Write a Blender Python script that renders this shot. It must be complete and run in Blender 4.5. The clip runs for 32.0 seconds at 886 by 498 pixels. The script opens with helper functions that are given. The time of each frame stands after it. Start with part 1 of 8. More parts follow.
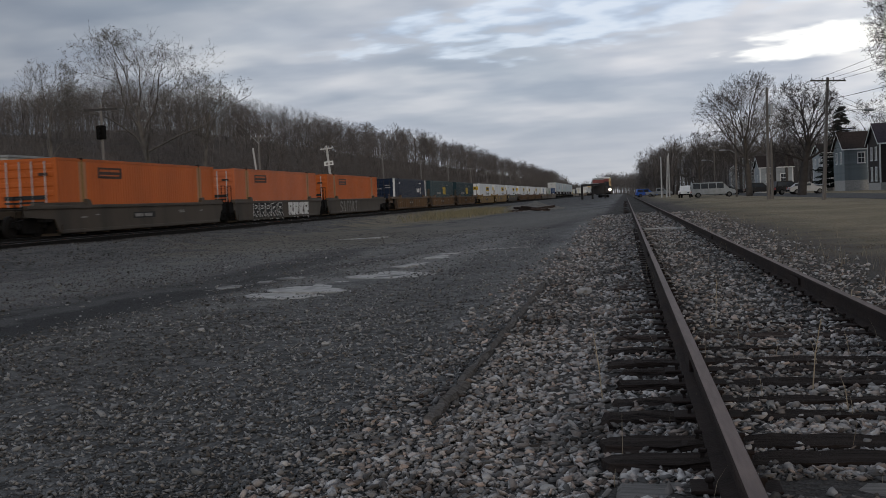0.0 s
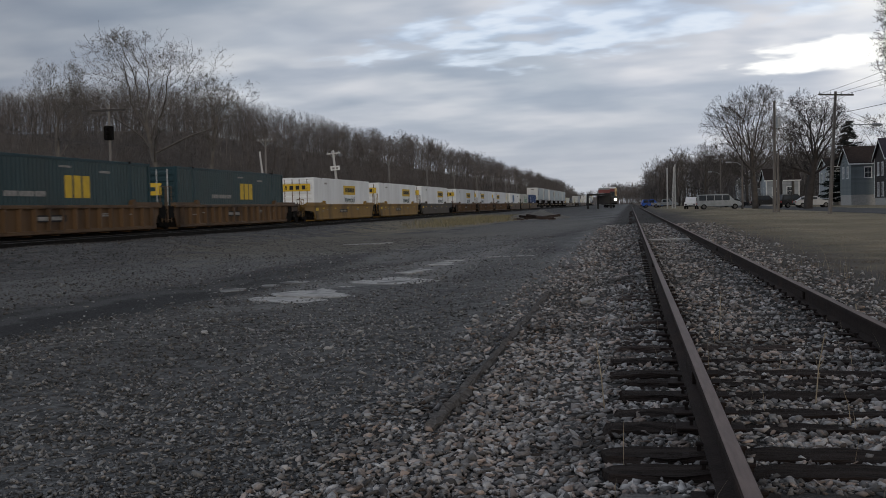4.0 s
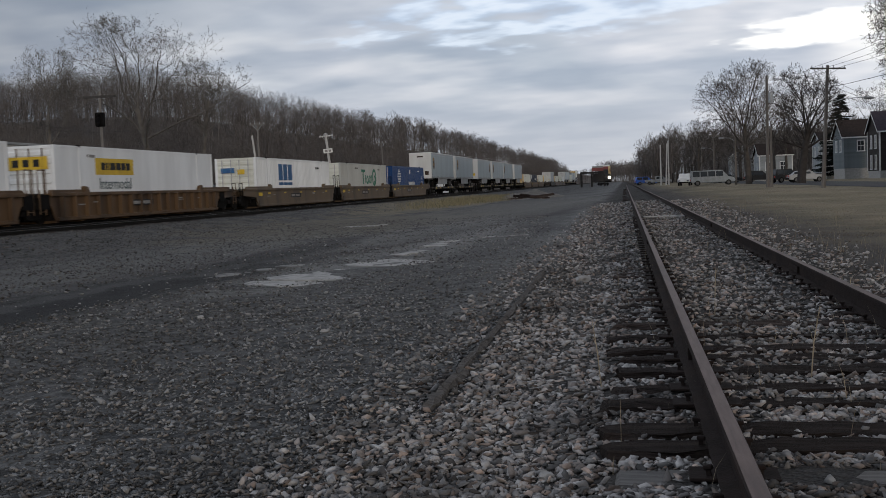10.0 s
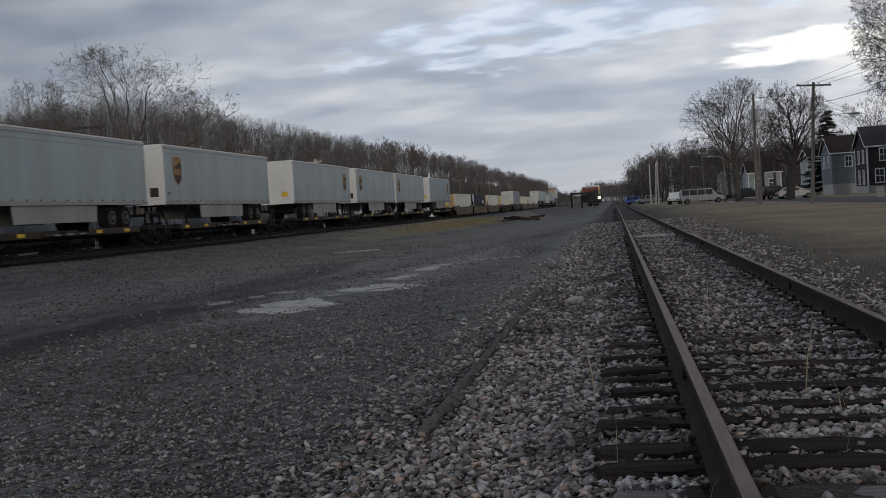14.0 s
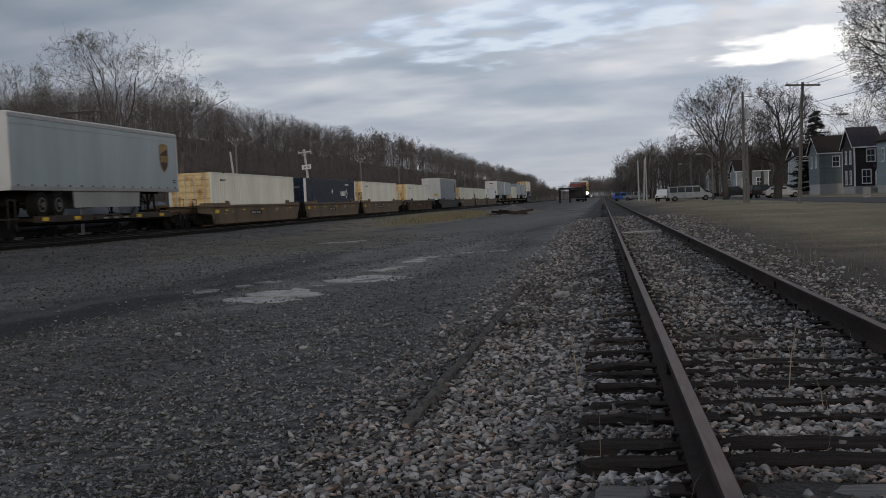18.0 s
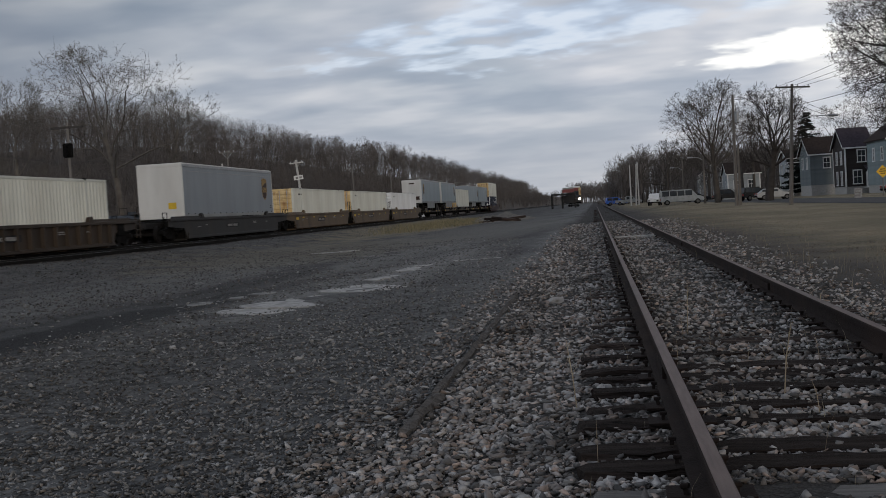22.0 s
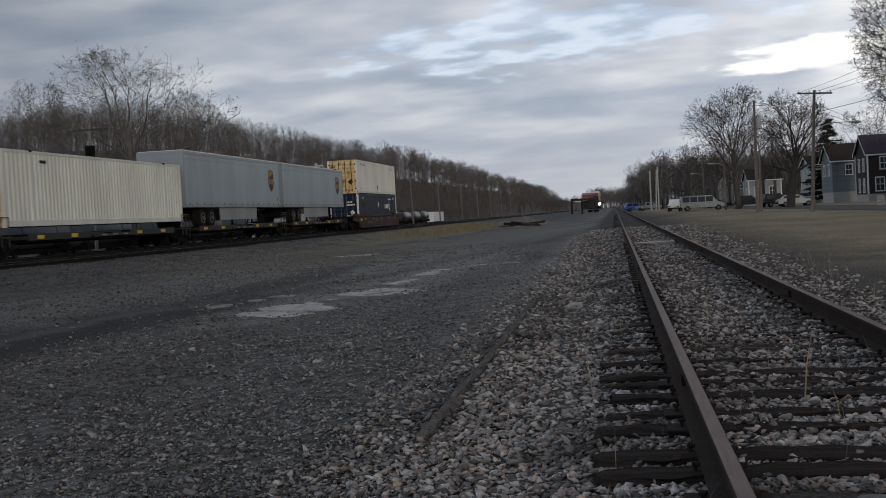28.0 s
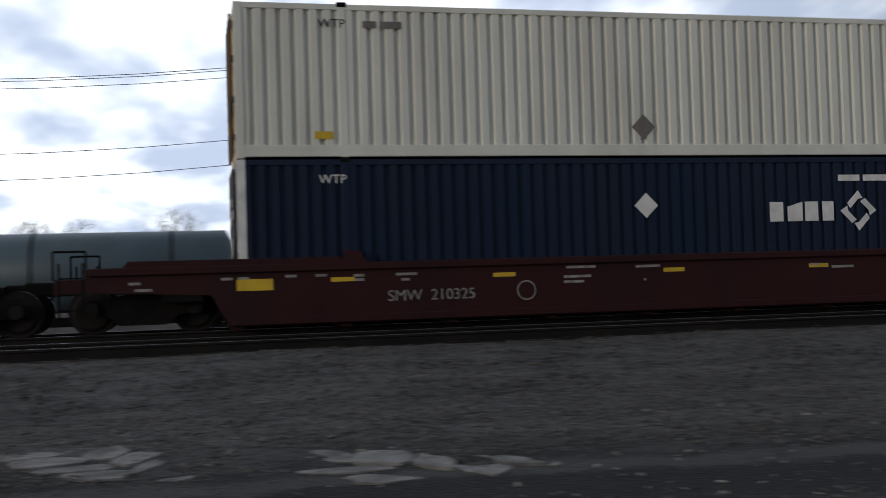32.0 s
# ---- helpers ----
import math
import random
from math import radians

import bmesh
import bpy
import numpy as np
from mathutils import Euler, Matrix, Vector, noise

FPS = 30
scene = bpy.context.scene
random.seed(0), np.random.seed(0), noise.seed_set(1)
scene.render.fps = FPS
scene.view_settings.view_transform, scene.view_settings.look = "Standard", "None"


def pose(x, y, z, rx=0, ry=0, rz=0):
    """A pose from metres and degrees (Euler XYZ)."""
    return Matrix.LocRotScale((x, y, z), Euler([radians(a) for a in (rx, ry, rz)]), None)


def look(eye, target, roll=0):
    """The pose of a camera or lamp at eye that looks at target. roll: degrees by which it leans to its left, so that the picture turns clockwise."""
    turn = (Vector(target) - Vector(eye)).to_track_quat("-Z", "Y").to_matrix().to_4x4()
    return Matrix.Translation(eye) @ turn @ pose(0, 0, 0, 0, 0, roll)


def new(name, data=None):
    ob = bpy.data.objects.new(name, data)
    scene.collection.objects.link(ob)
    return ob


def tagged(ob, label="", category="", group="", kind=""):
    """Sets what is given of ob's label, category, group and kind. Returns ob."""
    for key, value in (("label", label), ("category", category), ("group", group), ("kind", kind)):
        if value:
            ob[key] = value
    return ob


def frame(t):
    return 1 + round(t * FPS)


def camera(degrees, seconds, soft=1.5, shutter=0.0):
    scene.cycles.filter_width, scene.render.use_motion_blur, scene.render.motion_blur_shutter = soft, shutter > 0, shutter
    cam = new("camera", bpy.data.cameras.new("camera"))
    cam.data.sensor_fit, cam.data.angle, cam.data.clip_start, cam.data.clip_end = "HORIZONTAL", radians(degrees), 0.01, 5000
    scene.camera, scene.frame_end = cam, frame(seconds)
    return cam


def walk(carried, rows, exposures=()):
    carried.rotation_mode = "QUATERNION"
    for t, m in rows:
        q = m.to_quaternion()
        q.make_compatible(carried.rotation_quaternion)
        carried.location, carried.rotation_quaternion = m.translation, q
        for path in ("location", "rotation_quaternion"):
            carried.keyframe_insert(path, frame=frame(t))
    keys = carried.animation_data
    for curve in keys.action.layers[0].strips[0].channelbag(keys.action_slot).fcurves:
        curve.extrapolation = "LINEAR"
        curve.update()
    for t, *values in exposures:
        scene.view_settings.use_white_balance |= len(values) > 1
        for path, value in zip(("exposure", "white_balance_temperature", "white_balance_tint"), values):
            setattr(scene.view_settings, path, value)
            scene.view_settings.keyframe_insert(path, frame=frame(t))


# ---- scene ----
# seconds, east, north, and the turn about the three axes in degrees
PATH = [
    (0.0, 0.0, 0.0, 87.37, 2.37, 9.66),
    (0.5, 0.0, 0.0, 87.74, 2.25, 9.51),
    (1.0, 0.0, 0.0, 87.88, 2.05, 9.47),
    (1.5, 0.0, 0.0, 87.77, 2.03, 9.62),
    (2.0, 0.0, 0.0, 87.78, 1.94, 9.54),
    (2.5, 0.0, 0.0, 87.83, 1.72, 9.63),
    (3.0, 0.0, 0.0, 87.91, 1.36, 9.75),
    (3.5, 0.0, 0.0, 87.8, 1.14, 9.88),
    (5.5, 0.0, 0.0, 87.72, 2.14, 10.36),
    (6.0, 0.0, 0.0, 87.55, 1.65, 10.66),
    (6.5, 0.0, 0.0, 87.49, 2.21, 10.71),
    (7.0, 0.0, 0.0, 87.27, 1.95, 10.49),
    (7.5, 0.0, 0.0, 87.27, 2.59, 10.39),
    (8.0, 0.0, 0.0, 87.17, 2.69, 10.3),
    (8.5, 0.0, 0.0, 87.2, 2.66, 9.97),
    (9.0, 0.0, 0.0, 87.02, 2.89, 9.62),
    (9.5, 0.0, 0.0, 86.73, 2.52, 9.63),
    (10.0, 0.0, 0.0, 86.71, 2.31, 9.62),
    (10.5, 0.0, 0.0, 87.31, 2.95, 9.61),
    (11.0, 0.0, 0.0, 87.92, 2.15, 9.62),
    (11.5, 0.0, 0.0, 88.72, 2.03, 9.84),
    (12.0, 0.0, 0.0, 89.01, 3.14, 9.51),
    (12.5, 0.0, 0.0, 88.69, 2.98, 9.24),
    (13.0, 0.0, 0.0, 88.54, 3.5, 9.29),
    (13.5, 0.0, 0.0, 88.3, 3.9, 9.19),
    (14.0, 0.0, 0.0, 87.95, 3.48, 9.12),
    (14.5, 0.0, 0.0, 87.48, 3.04, 9.14),
    (16.5, 0.0, 0.0, 87.31, 2.91, 8.8),
    (17.0, 0.0, 0.0, 87.39, 2.44, 8.73),
    (17.5, 0.0, 0.0, 87.53, 2.41, 8.82),
    (18.0, 0.0, 0.0, 87.52, 2.39, 8.48),
    (18.5, 0.0, 0.0, 87.55, 2.82, 8.35),
    (19.0, 0.0, 0.0, 87.57, 3.26, 8.16),
    (19.5, 0.0, 0.0, 87.51, 3.07, 8.16),
    (20.0, 0.0, 0.0, 87.4, 2.89, 8.07),
    (20.5, 0.0, 0.0, 87.45, 3.22, 7.9),
    (21.0, 0.0, 0.0, 87.41, 3.05, 7.78),
    (21.5, 0.0, 0.0, 87.88, 3.05, 8.03),
    (22.0, 0.0, 0.0, 87.93, 3.43, 8.09),
    (22.5, 0.0, 0.0, 87.94, 3.22, 8.02),
    (23.0, 0.0, 0.0, 88.03, 3.38, 7.83),
    (23.5, 0.0, 0.0, 88.02, 2.5, 7.55),
    (24.0, 0.0, 0.0, 88.02, 2.73, 7.5),
    (24.5, 0.0, 0.0, 88.02, 2.81, 7.4),
    (25.0, 0.0, 0.0, 88.07, 2.21, 7.33),
    (25.5, 0.0, 0.0, 88.03, 2.18, 7.34),
    (27.5, 0.0, 0.0, 88.2, 3.27, 8.05),
    (28.0, 0.0, 0.0, 88.22, 3.03, 9.13),
    (28.5, 0.0, 0.0, 88.16, 3.22, 11.81),
    (29.0, 0.0, 0.0, 88.44, 3.72, 14.26),
    (29.5, 0.0, 0.0, 88.78, 4.56, 18.49),
    (30.0, -0.032, 0.369, 88.85, 3.78, 28.17),
    (30.4, -0.41, 0.647, 88.98, 3.49, 32.08),
    (30.8, -0.897, 0.866, 89.68, 4.61, 41.65),
    (31.2, -1.096, 0.986, 90.71, 3.57, 50.74),
    (31.6, -1.525, 0.469, 91.93, 2.49, 61.82),
    (31.8, -1.769, 0.16, 91.92, 2.26, 69.72),
    (32.0, -2.054, -0.299, 91.75, 1.76, 77.17),
]
EYE_HEIGHT = 0.98
cam = camera(45.1, 32.0, soft=0.5, shutter=0.25)
walk(cam, [(t, pose(x, y, EYE_HEIGHT, rx, ry, rz)) for t, x, y, rx, ry, rz in PATH],
     exposures=[(0.0, 0.0), (3.5, 0.0), (6.0, 0.2), (9.0, 0.22), (10.0, 0.14), (11.0, -0.04), (12.0, 0.0), (20.0, -0.05), (27.5, 0.0), (30.0, 0.5), (31.0, 0.86), (31.4, 0.75), (32.0, 0.08)])

# ---- world and light ----
def make_world():
    w = bpy.data.worlds.new("overcast_sky")
    w.use_nodes = True
    scene.world = w
    nt = w.node_tree
    nt.nodes.clear()
    N = nt.nodes.new
    L = nt.links.new
    out = N("ShaderNodeOutputWorld")
    bg = N("ShaderNodeBackground")
    tc = N("ShaderNodeTexCoord")
    sky = N("ShaderNodeTexSky")
    sky.sky_type = "NISHITA"
    sky.sun_disc = False
    sky.sun_elevation, sky.sun_rotation = radians(8), radians(150)
    sep = N("ShaderNodeSeparateXYZ")
    L(tc.outputs["Generated"], sep.inputs[0])

    def math_node(op, a, b=None):
        m = N("ShaderNodeMath")
        m.operation = op
        for i, v in enumerate((a, b)):
            if v is None:
                continue
            if isinstance(v, (int, float)):
                m.inputs[i].default_value = v
            else:
                L(v, m.inputs[i])
        return m.outputs[0]

    up = math_node("ADD", math_node("MAXIMUM", sep.outputs[2], 0.0), 0.17)
    comb = N("ShaderNodeCombineXYZ")
    L(math_node("DIVIDE", sep.outputs[0], up), comb.inputs[0])
    L(math_node("DIVIDE", sep.outputs[1], up), comb.inputs[1])

    def cloud(scale, detail, rough, distort, stretch, shift, turn=12):
        mp = N("ShaderNodeMapping")
        mp.inputs["Rotation"].default_value = (0, 0, radians(turn))
        mp.inputs["Scale"].default_value = (*stretch, 1.0)
        mp.inputs["Location"].default_value = (*shift, 0.0)
        L(comb.outputs[0], mp.inputs[0])
        n = N("ShaderNodeTexNoise")
        n.inputs["Scale"].default_value = scale
        n.inputs["Detail"].default_value = detail
        n.inputs["Roughness"].default_value = rough
        n.inputs["Distortion"].default_value = distort
        L(mp.outputs[0], n.inputs["Vector"])
        return n.outputs["Fac"]

    def span(sock, lo, hi, to_lo=0.0, to_hi=1.0, smooth=True):
        r = N("ShaderNodeMapRange")
        r.interpolation_type = "SMOOTHSTEP" if smooth else "LINEAR"
        for k, v in (("From Min", lo), ("From Max", hi), ("To Min", to_lo), ("To Max", to_hi)):
            r.inputs[k].default_value = v
        L(sock, r.inputs[0])
        return r.outputs[0]

    def toward(az, el):
        d = N("ShaderNodeVectorMath")
        d.operation = "DOT_PRODUCT"
        d.inputs[1].default_value = (math.sin(radians(az)) * math.cos(radians(el)), math.cos(radians(az)) * math.cos(radians(el)), math.sin(radians(el)))
        L(tc.outputs["Generated"], d.inputs[0])
        return d.outputs["Value"]

    def mixed(fac, a, b, mode="MIX"):
        x = N("ShaderNodeMix")
        x.data_type, x.blend_type = "RGBA", mode
        x.clamp_result = False
        for i, v in ((0, fac), (6, a), (7, b)):
            if isinstance(v, tuple):
                x.inputs[i].default_value = (*v, 1)
            elif isinstance(v, (int, float)):
                x.inputs[i].default_value = v
            else:
                L(v, x.inputs[i])
        return x.outputs[2]

    def patch(az, el, wide, tall, noise, rough=1.6, slope=0.0):
        """A ragged oval of the sky round one direction; slope: its rise toward the east."""
        across = toward(az + 90, 0)
        u = math_node("DIVIDE", across, math.sin(radians(wide)))
        v = math_node("SUBTRACT", math_node("SUBTRACT", sep.outputs[2], math.sin(radians(el))), math_node("MULTIPLY", across, slope))
        v = math_node("DIVIDE", v, math.sin(radians(tall)))
        e = math_node("ADD", math_node("MULTIPLY", u, u), math_node("MULTIPLY", v, v))
        e = math_node("ADD", e, math_node("MULTIPLY", math_node("SUBTRACT", 0.5, noise), rough * 2))
        ahead = span(toward(az, el), 0.6, 0.8)
        return math_node("MULTIPLY", span(e, 1.4, 0.35), ahead)

    bank = cloud(1.1, 4, 0.5, 0.1, (0.85, 0.7), (3.1, 0.7))
    wisp = cloud(2.6, 3, 0.5, 0.1, (0.6, 0.75), (0.3, 5.2), 28)
    roll = cloud(4.6, 3, 0.45, 0.1, (0.5, 0.9), (1.7, 2.4), 36)
    fleck = cloud(10.0, 3, 0.5, 0.15, (0.55, 0.75), (4.4, 8.1), 36)
    ramp = N("ShaderNodeValToRGB")
    cr = ramp.color_ramp
    cr.elements[0].position, cr.elements[0].color = 0.36, (0.38, 0.425, 0.505, 1)
    cr.elements[1].position, cr.elements[1].color = 0.64, (0.71, 0.715, 0.765, 1)
    e = cr.elements.new(0.50)
    e.color = (0.50, 0.525, 0.60, 1)
    L(bank, ramp.inputs[0])
    cover = mixed(span(wisp, 0.46, 0.70, 0, 0.5), ramp.outputs[0], (0.77, 0.755, 0.79))
    # long rolls of cloud: blue-grey hollows, warmer crests
    cover = mixed(1.0, cover, mixed(span(roll, 0.36, 0.64), (0.87, 0.895, 0.93), (1.10, 1.085, 1.07)), "MULTIPLY")
    cover = mixed(1.0, cover, mixed(span(fleck, 0.34, 0.66), (0.965, 0.97, 0.98), (1.035, 1.03, 1.025)), "MULTIPLY")
    cover = mixed(span(sep.outputs[2], 0.02, 0.13, 0.35, 1.0), (0.45, 0.475, 0.545), cover)
    cover = mixed(1.0, cover, mixed(math_node("MAXIMUM", span(toward(90, 0), -0.46, -0.08), span(toward(270, 0), 0.46, 0.68)), (0.74, 0.775, 0.80), (1.0, 1.0, 1.0)), "MULTIPLY")
    scaled = N("ShaderNodeVectorMath")
    scaled.operation = "SCALE"
    scaled.inputs["Scale"].default_value = 0.12
    L(sky.outputs[0], scaled.inputs[0])
    clear = mixed(0.8, scaled.outputs[0], (0.44, 0.58, 0.86))
    torn = math_node("ADD", math_node("MULTIPLY", roll, 0.45), math_node("MULTIPLY", fleck, 0.55))
    # torn cloud high in the north: blue holes between white margins
    near_gap = patch(0.5, 9.9, 13.5, 1.75, fleck, 1.8, 0.10)
    hole = math_node("MULTIPLY", span(torn, 0.38, 0.58), near_gap)
    col = mixed(math_node("MULTIPLY", hole, 0.7), cover, clear)
    rim = math_node("MULTIPLY", math_node("MULTIPLY", span(torn, 0.47, 0.60), span(torn, 0.76, 0.60)), near_gap)
    col = mixed(math_node("MULTIPLY", rim, 0.34), col, (1.02, 1.0, 1.0))
    # thin bright cloud low in the north-east, and the evening glow in the west
    col = mixed(math_node("MULTIPLY", patch(11.4, 7.3, 5.4, 0.82, fleck, 1.8, 0.07), 0.95), col, (1.12, 1.10, 1.09))
    col = mixed(math_node("MULTIPLY", patch(24, 9, 12, 7, wisp, 1.6), 0.6), col, (1.0, 0.98, 0.97))
    west = span(toward(262, 8), 0.42, 0.95)
    lit = mixed(span(math_node("ADD", math_node("MULTIPLY", bank, 0.5), math_node("MULTIPLY", roll, 0.5)), 0.40, 0.60), (1.25, 1.4, 1.72), (3.0, 3.0, 3.02))
    col = mixed(math_node("MULTIPLY", west, 0.9), col, lit)
    col = mixed(1.0, col, mixed(span(toward(2, 10), 0.74, 0.98), (0.47, 0.495, 0.52), (1.075, 1.09, 1.065)), "MULTIPLY")
    low = span(sep.outputs[2], 0.0, 0.10, 0.88, 1.0)
    col = mixed(1.0, col, low, "MULTIPLY")
    L(col, bg.inputs[0])
    bg.inputs[1].default_value = 1.0
    L(bg.outputs[0], out.inputs[0])


make_world()
sun_data = bpy.data.lights.new("sun", "SUN")
sun_data.energy, sun_data.angle, sun_data.color = 0.9, radians(14), (1.0, 0.88, 0.74)
sun = new("sun", sun_data)
SUN_AZ, SUN_EL = radians(150), radians(8)
sun.matrix_world = look((0, 0, 60), Vector((0, 0, 60)) - Vector((math.sin(SUN_AZ) * math.cos(SUN_EL), math.cos(SUN_AZ) * math.cos(SUN_EL), math.sin(SUN_EL))))


# ---- materials ----
def material(name, color, rough=0.8, metal=0.0, color2=None, scale=6.0, color3=None, scale2=0.6, bump=0.0,
             bump_scale=40.0, rand=0.0, island=0.0, stretch=(1, 1, 1), spec=0.35, detail=6.0, amount2=0.5, emit=None, tint=None):
    """Two scales of variation on a principled surface; rand and island vary the value piece by piece."""
    m = bpy.data.materials.new(name)
    m.use_nodes = True
    nt = m.node_tree
    N, L = nt.nodes.new, nt.links.new
    b = nt.nodes["Principled BSDF"]
    b.inputs["Roughness"].default_value = rough
    b.inputs["Metallic"].default_value = metal
    b.inputs["Specular IOR Level"].default_value = spec
    tc = N("ShaderNodeTexCoord")
    mp = N("ShaderNodeMapping")
    mp.inputs["Scale"].default_value = stretch
    L(tc.outputs["Object"], mp.inputs[0])

    def noise_fac(s, d, lo, hi):
        n = N("ShaderNodeTexNoise")
        n.inputs["Scale"].default_value = s
        n.inputs["Detail"].default_value = d
        L(mp.outputs[0], n.inputs["Vector"])
        r = N("ShaderNodeMapRange")
        r.inputs["From Min"].default_value, r.inputs["From Max"].default_value = lo, hi
        L(n.outputs["Fac"], r.inputs[0])
        return r.outputs[0]

    def blend(fac, a, bcol, mode="MIX"):
        x = N("ShaderNodeMix")
        x.data_type, x.blend_type = "RGBA", mode
        for sock, v in ((0, fac), (6, a), (7, bcol)):
            if isinstance(v, (int, float)):
                x.inputs[sock].default_value = v
            elif isinstance(v, tuple):
                x.inputs[sock].default_value = (*v, 1)
            else:
                L(v, x.inputs[sock])
        return x.outputs[2]

    col = tuple(color)
    c2 = color2 or tuple(c * 0.7 for c in color)
    col = blend(noise_fac(scale, detail, 0.35, 0.68), col, tuple(c2))
    if color3:
        f = noise_fac(scale2, 4, 0.48, 0.66)
        mm = N("ShaderNodeMath")
        mm.operation = "MULTIPLY"
        mm.inputs[1].default_value = amount2
        L(f, mm.inputs[0])
        col = blend(mm.outputs[0], col, tuple(color3))
    for strength, kind in ((rand, "obj"), (island, "geo")):
        if strength:
            if kind == "obj":
                o = N("ShaderNodeObjectInfo").outputs["Random"]
            else:
                o = N("ShaderNodeNewGeometry").outputs["Random Per Island"]
            r = N("ShaderNodeMapRange")
            r.inputs["To Min"].default_value, r.inputs["To Max"].default_value = 1 - strength, 1 + strength
            L(o, r.inputs[0])
            h = N("ShaderNodeHueSaturation")
            L(r.outputs[0], h.inputs["Value"])
            L(col, h.inputs["Color"])
            col = h.outputs[0]
    if tint:
        m2 = N("ShaderNodeMath")
        m2.operation = "MULTIPLY"
        m2.inputs[1].default_value = 37.0
        L(N("ShaderNodeNewGeometry").outputs["Random Per Island"], m2.inputs[0])
        fr = N("ShaderNodeMath")
        fr.operation = "FRACT"
        L(m2.outputs[0], fr.inputs[0])
        r = N("ShaderNodeMapRange")
        r.inputs["From Min"].default_value, r.inputs["From Max"].default_value = 0.55, 1.0
        L(fr.outputs[0], r.inputs[0])
        col = blend(r.outputs[0], col, tuple(tint), "MULTIPLY")
    L(col, b.inputs["Base Color"])
    if bump:
        n = N("ShaderNodeTexNoise")
        n.inputs["Scale"].default_value = bump_scale
        n.inputs["Detail"].default_value = 5
        L(mp.outputs[0], n.inputs["Vector"])
        bp = N("ShaderNodeBump")
        bp.inputs["Strength"].default_value = bump
        bp.inputs["Distance"].default_value = 0.02
        L(n.outputs["Fac"], bp.inputs["Height"])
        L(bp.outputs[0], b.inputs["Normal"])
    if emit:
        b.inputs["Emission Color"].default_value = (*emit[:3], 1)
        b.inputs["Emission Strength"].default_value = emit[3]
    return m


M_STONE = material("ballast_stone", (0.33, 0.317, 0.308), 0.9, 0, (0.17, 0.163, 0.158), 14.0, (0.06, 0.057, 0.055), 1.3, 0.3, 90, island=0.72, spec=0.2, amount2=0.75, tint=(1.0, 0.80, 0.68))
M_STONE_DARK = material("dark_crushed_stone", (0.22, 0.22, 0.219), 0.92, 0, (0.115, 0.115, 0.115), 16.0, (0.058, 0.058, 0.058), 0.45, 0.25, 90, island=0.7, spec=0.2, amount2=0.7, stretch=(1.3, 0.45, 1), tint=(1.0, 0.88, 0.78))
M_MAIN_BALLAST = material("dark_main_line_ballast", (0.125, 0.122, 0.118), 0.93, 0, (0.075, 0.073, 0.071), 16.0, (0.045, 0.044, 0.043), 0.6, 0.25, 90, island=0.6, spec=0.2, amount2=0.6, tint=(1.0, 0.84, 0.70))
M_CINDER_STONE = material("dark_cinders", (0.135, 0.134, 0.132), 0.93, 0, (0.085, 0.084, 0.083), 16.0, (0.06, 0.06, 0.059), 0.6, 0.25, 90, island=0.55, spec=0.2, amount2=0.6, tint=(1.0, 0.86, 0.74))
M_STONE_PALE = material("pale_limestone", (0.27, 0.262, 0.25), 0.9, 0, (0.18, 0.175, 0.168), 10.0, island=0.3, bump=0.3, bump_scale=50)
M_PATCH = material("pale_concrete_patch", (0.40, 0.39, 0.372), 0.9, 0, (0.29, 0.283, 0.27), 7.0, (0.13, 0.13, 0.128), 3.2, 0.4, 30.0, amount2=0.6)
M_PATCH_DIRTY = material("dirty_concrete", (0.24, 0.235, 0.225), 0.92, 0, (0.15, 0.147, 0.14), 6.0, (0.055, 0.055, 0.054), 2.4, 0.4, 30.0, amount2=0.75)
M_PUDDLE = material("puddle_water", (0.012, 0.012, 0.014), 0.1, 0, (0.02, 0.019, 0.019), 3.0, spec=0.3, bump=0.03, bump_scale=12)
M_GRASS = material("dead_grass", (0.23, 0.195, 0.12), 0.95, 0, (0.14, 0.13, 0.075), 1.0, island=0.4)
M_GRASS_BROWN = material("brown_dead_grass", (0.105, 0.082, 0.056), 0.95, 0, (0.06, 0.048, 0.034), 1.0, island=0.4)
M_WEED = material("dry_weed_stalk", (0.30, 0.25, 0.18), 0.9, 0, (0.2, 0.16, 0.11), 5.0, island=0.3)
M_ASPHALT = material("asphalt", (0.05, 0.05, 0.052), 0.9, 0, (0.036, 0.036, 0.038), 3.0, (0.075, 0.075, 0.075), 0.4, 0.4, 60.0)
M_BARK = material("grey_bark", (0.082, 0.071, 0.062), 0.95, 0, (0.05, 0.044, 0.039), 2.0, bump=0.4, bump_scale=20)
M_BARK_PALE = material("pale_bark", (0.14, 0.128, 0.115), 0.95, 0, (0.078, 0.07, 0.063), 1.0, bump=0.3, bump_scale=20)
M_BARK_DARK = material("dark_bark", (0.058, 0.051, 0.047), 0.95, 0, (0.036, 0.032, 0.03), 2.0, bump=0.4, bump_scale=20, spec=0.15)
M_BARK_WOODS = material("woods_bark", (0.145, 0.130, 0.122), 0.95, 0, (0.082, 0.074, 0.07), 0.6, island=0.55, spec=0.15)
M_NEEDLE = material("spruce_needles", (0.016, 0.021, 0.018), 0.9, 0, (0.008, 0.011, 0.009), 2.0, island=0.35, spec=0.1)
M_RAIL = material("rusty_rail", (0.026, 0.019, 0.017), 0.9, 0.0, (0.016, 0.012, 0.011), 12.0, (0.045, 0.029, 0.023), 1.5, 0.3, 60.0, spec=0.12)
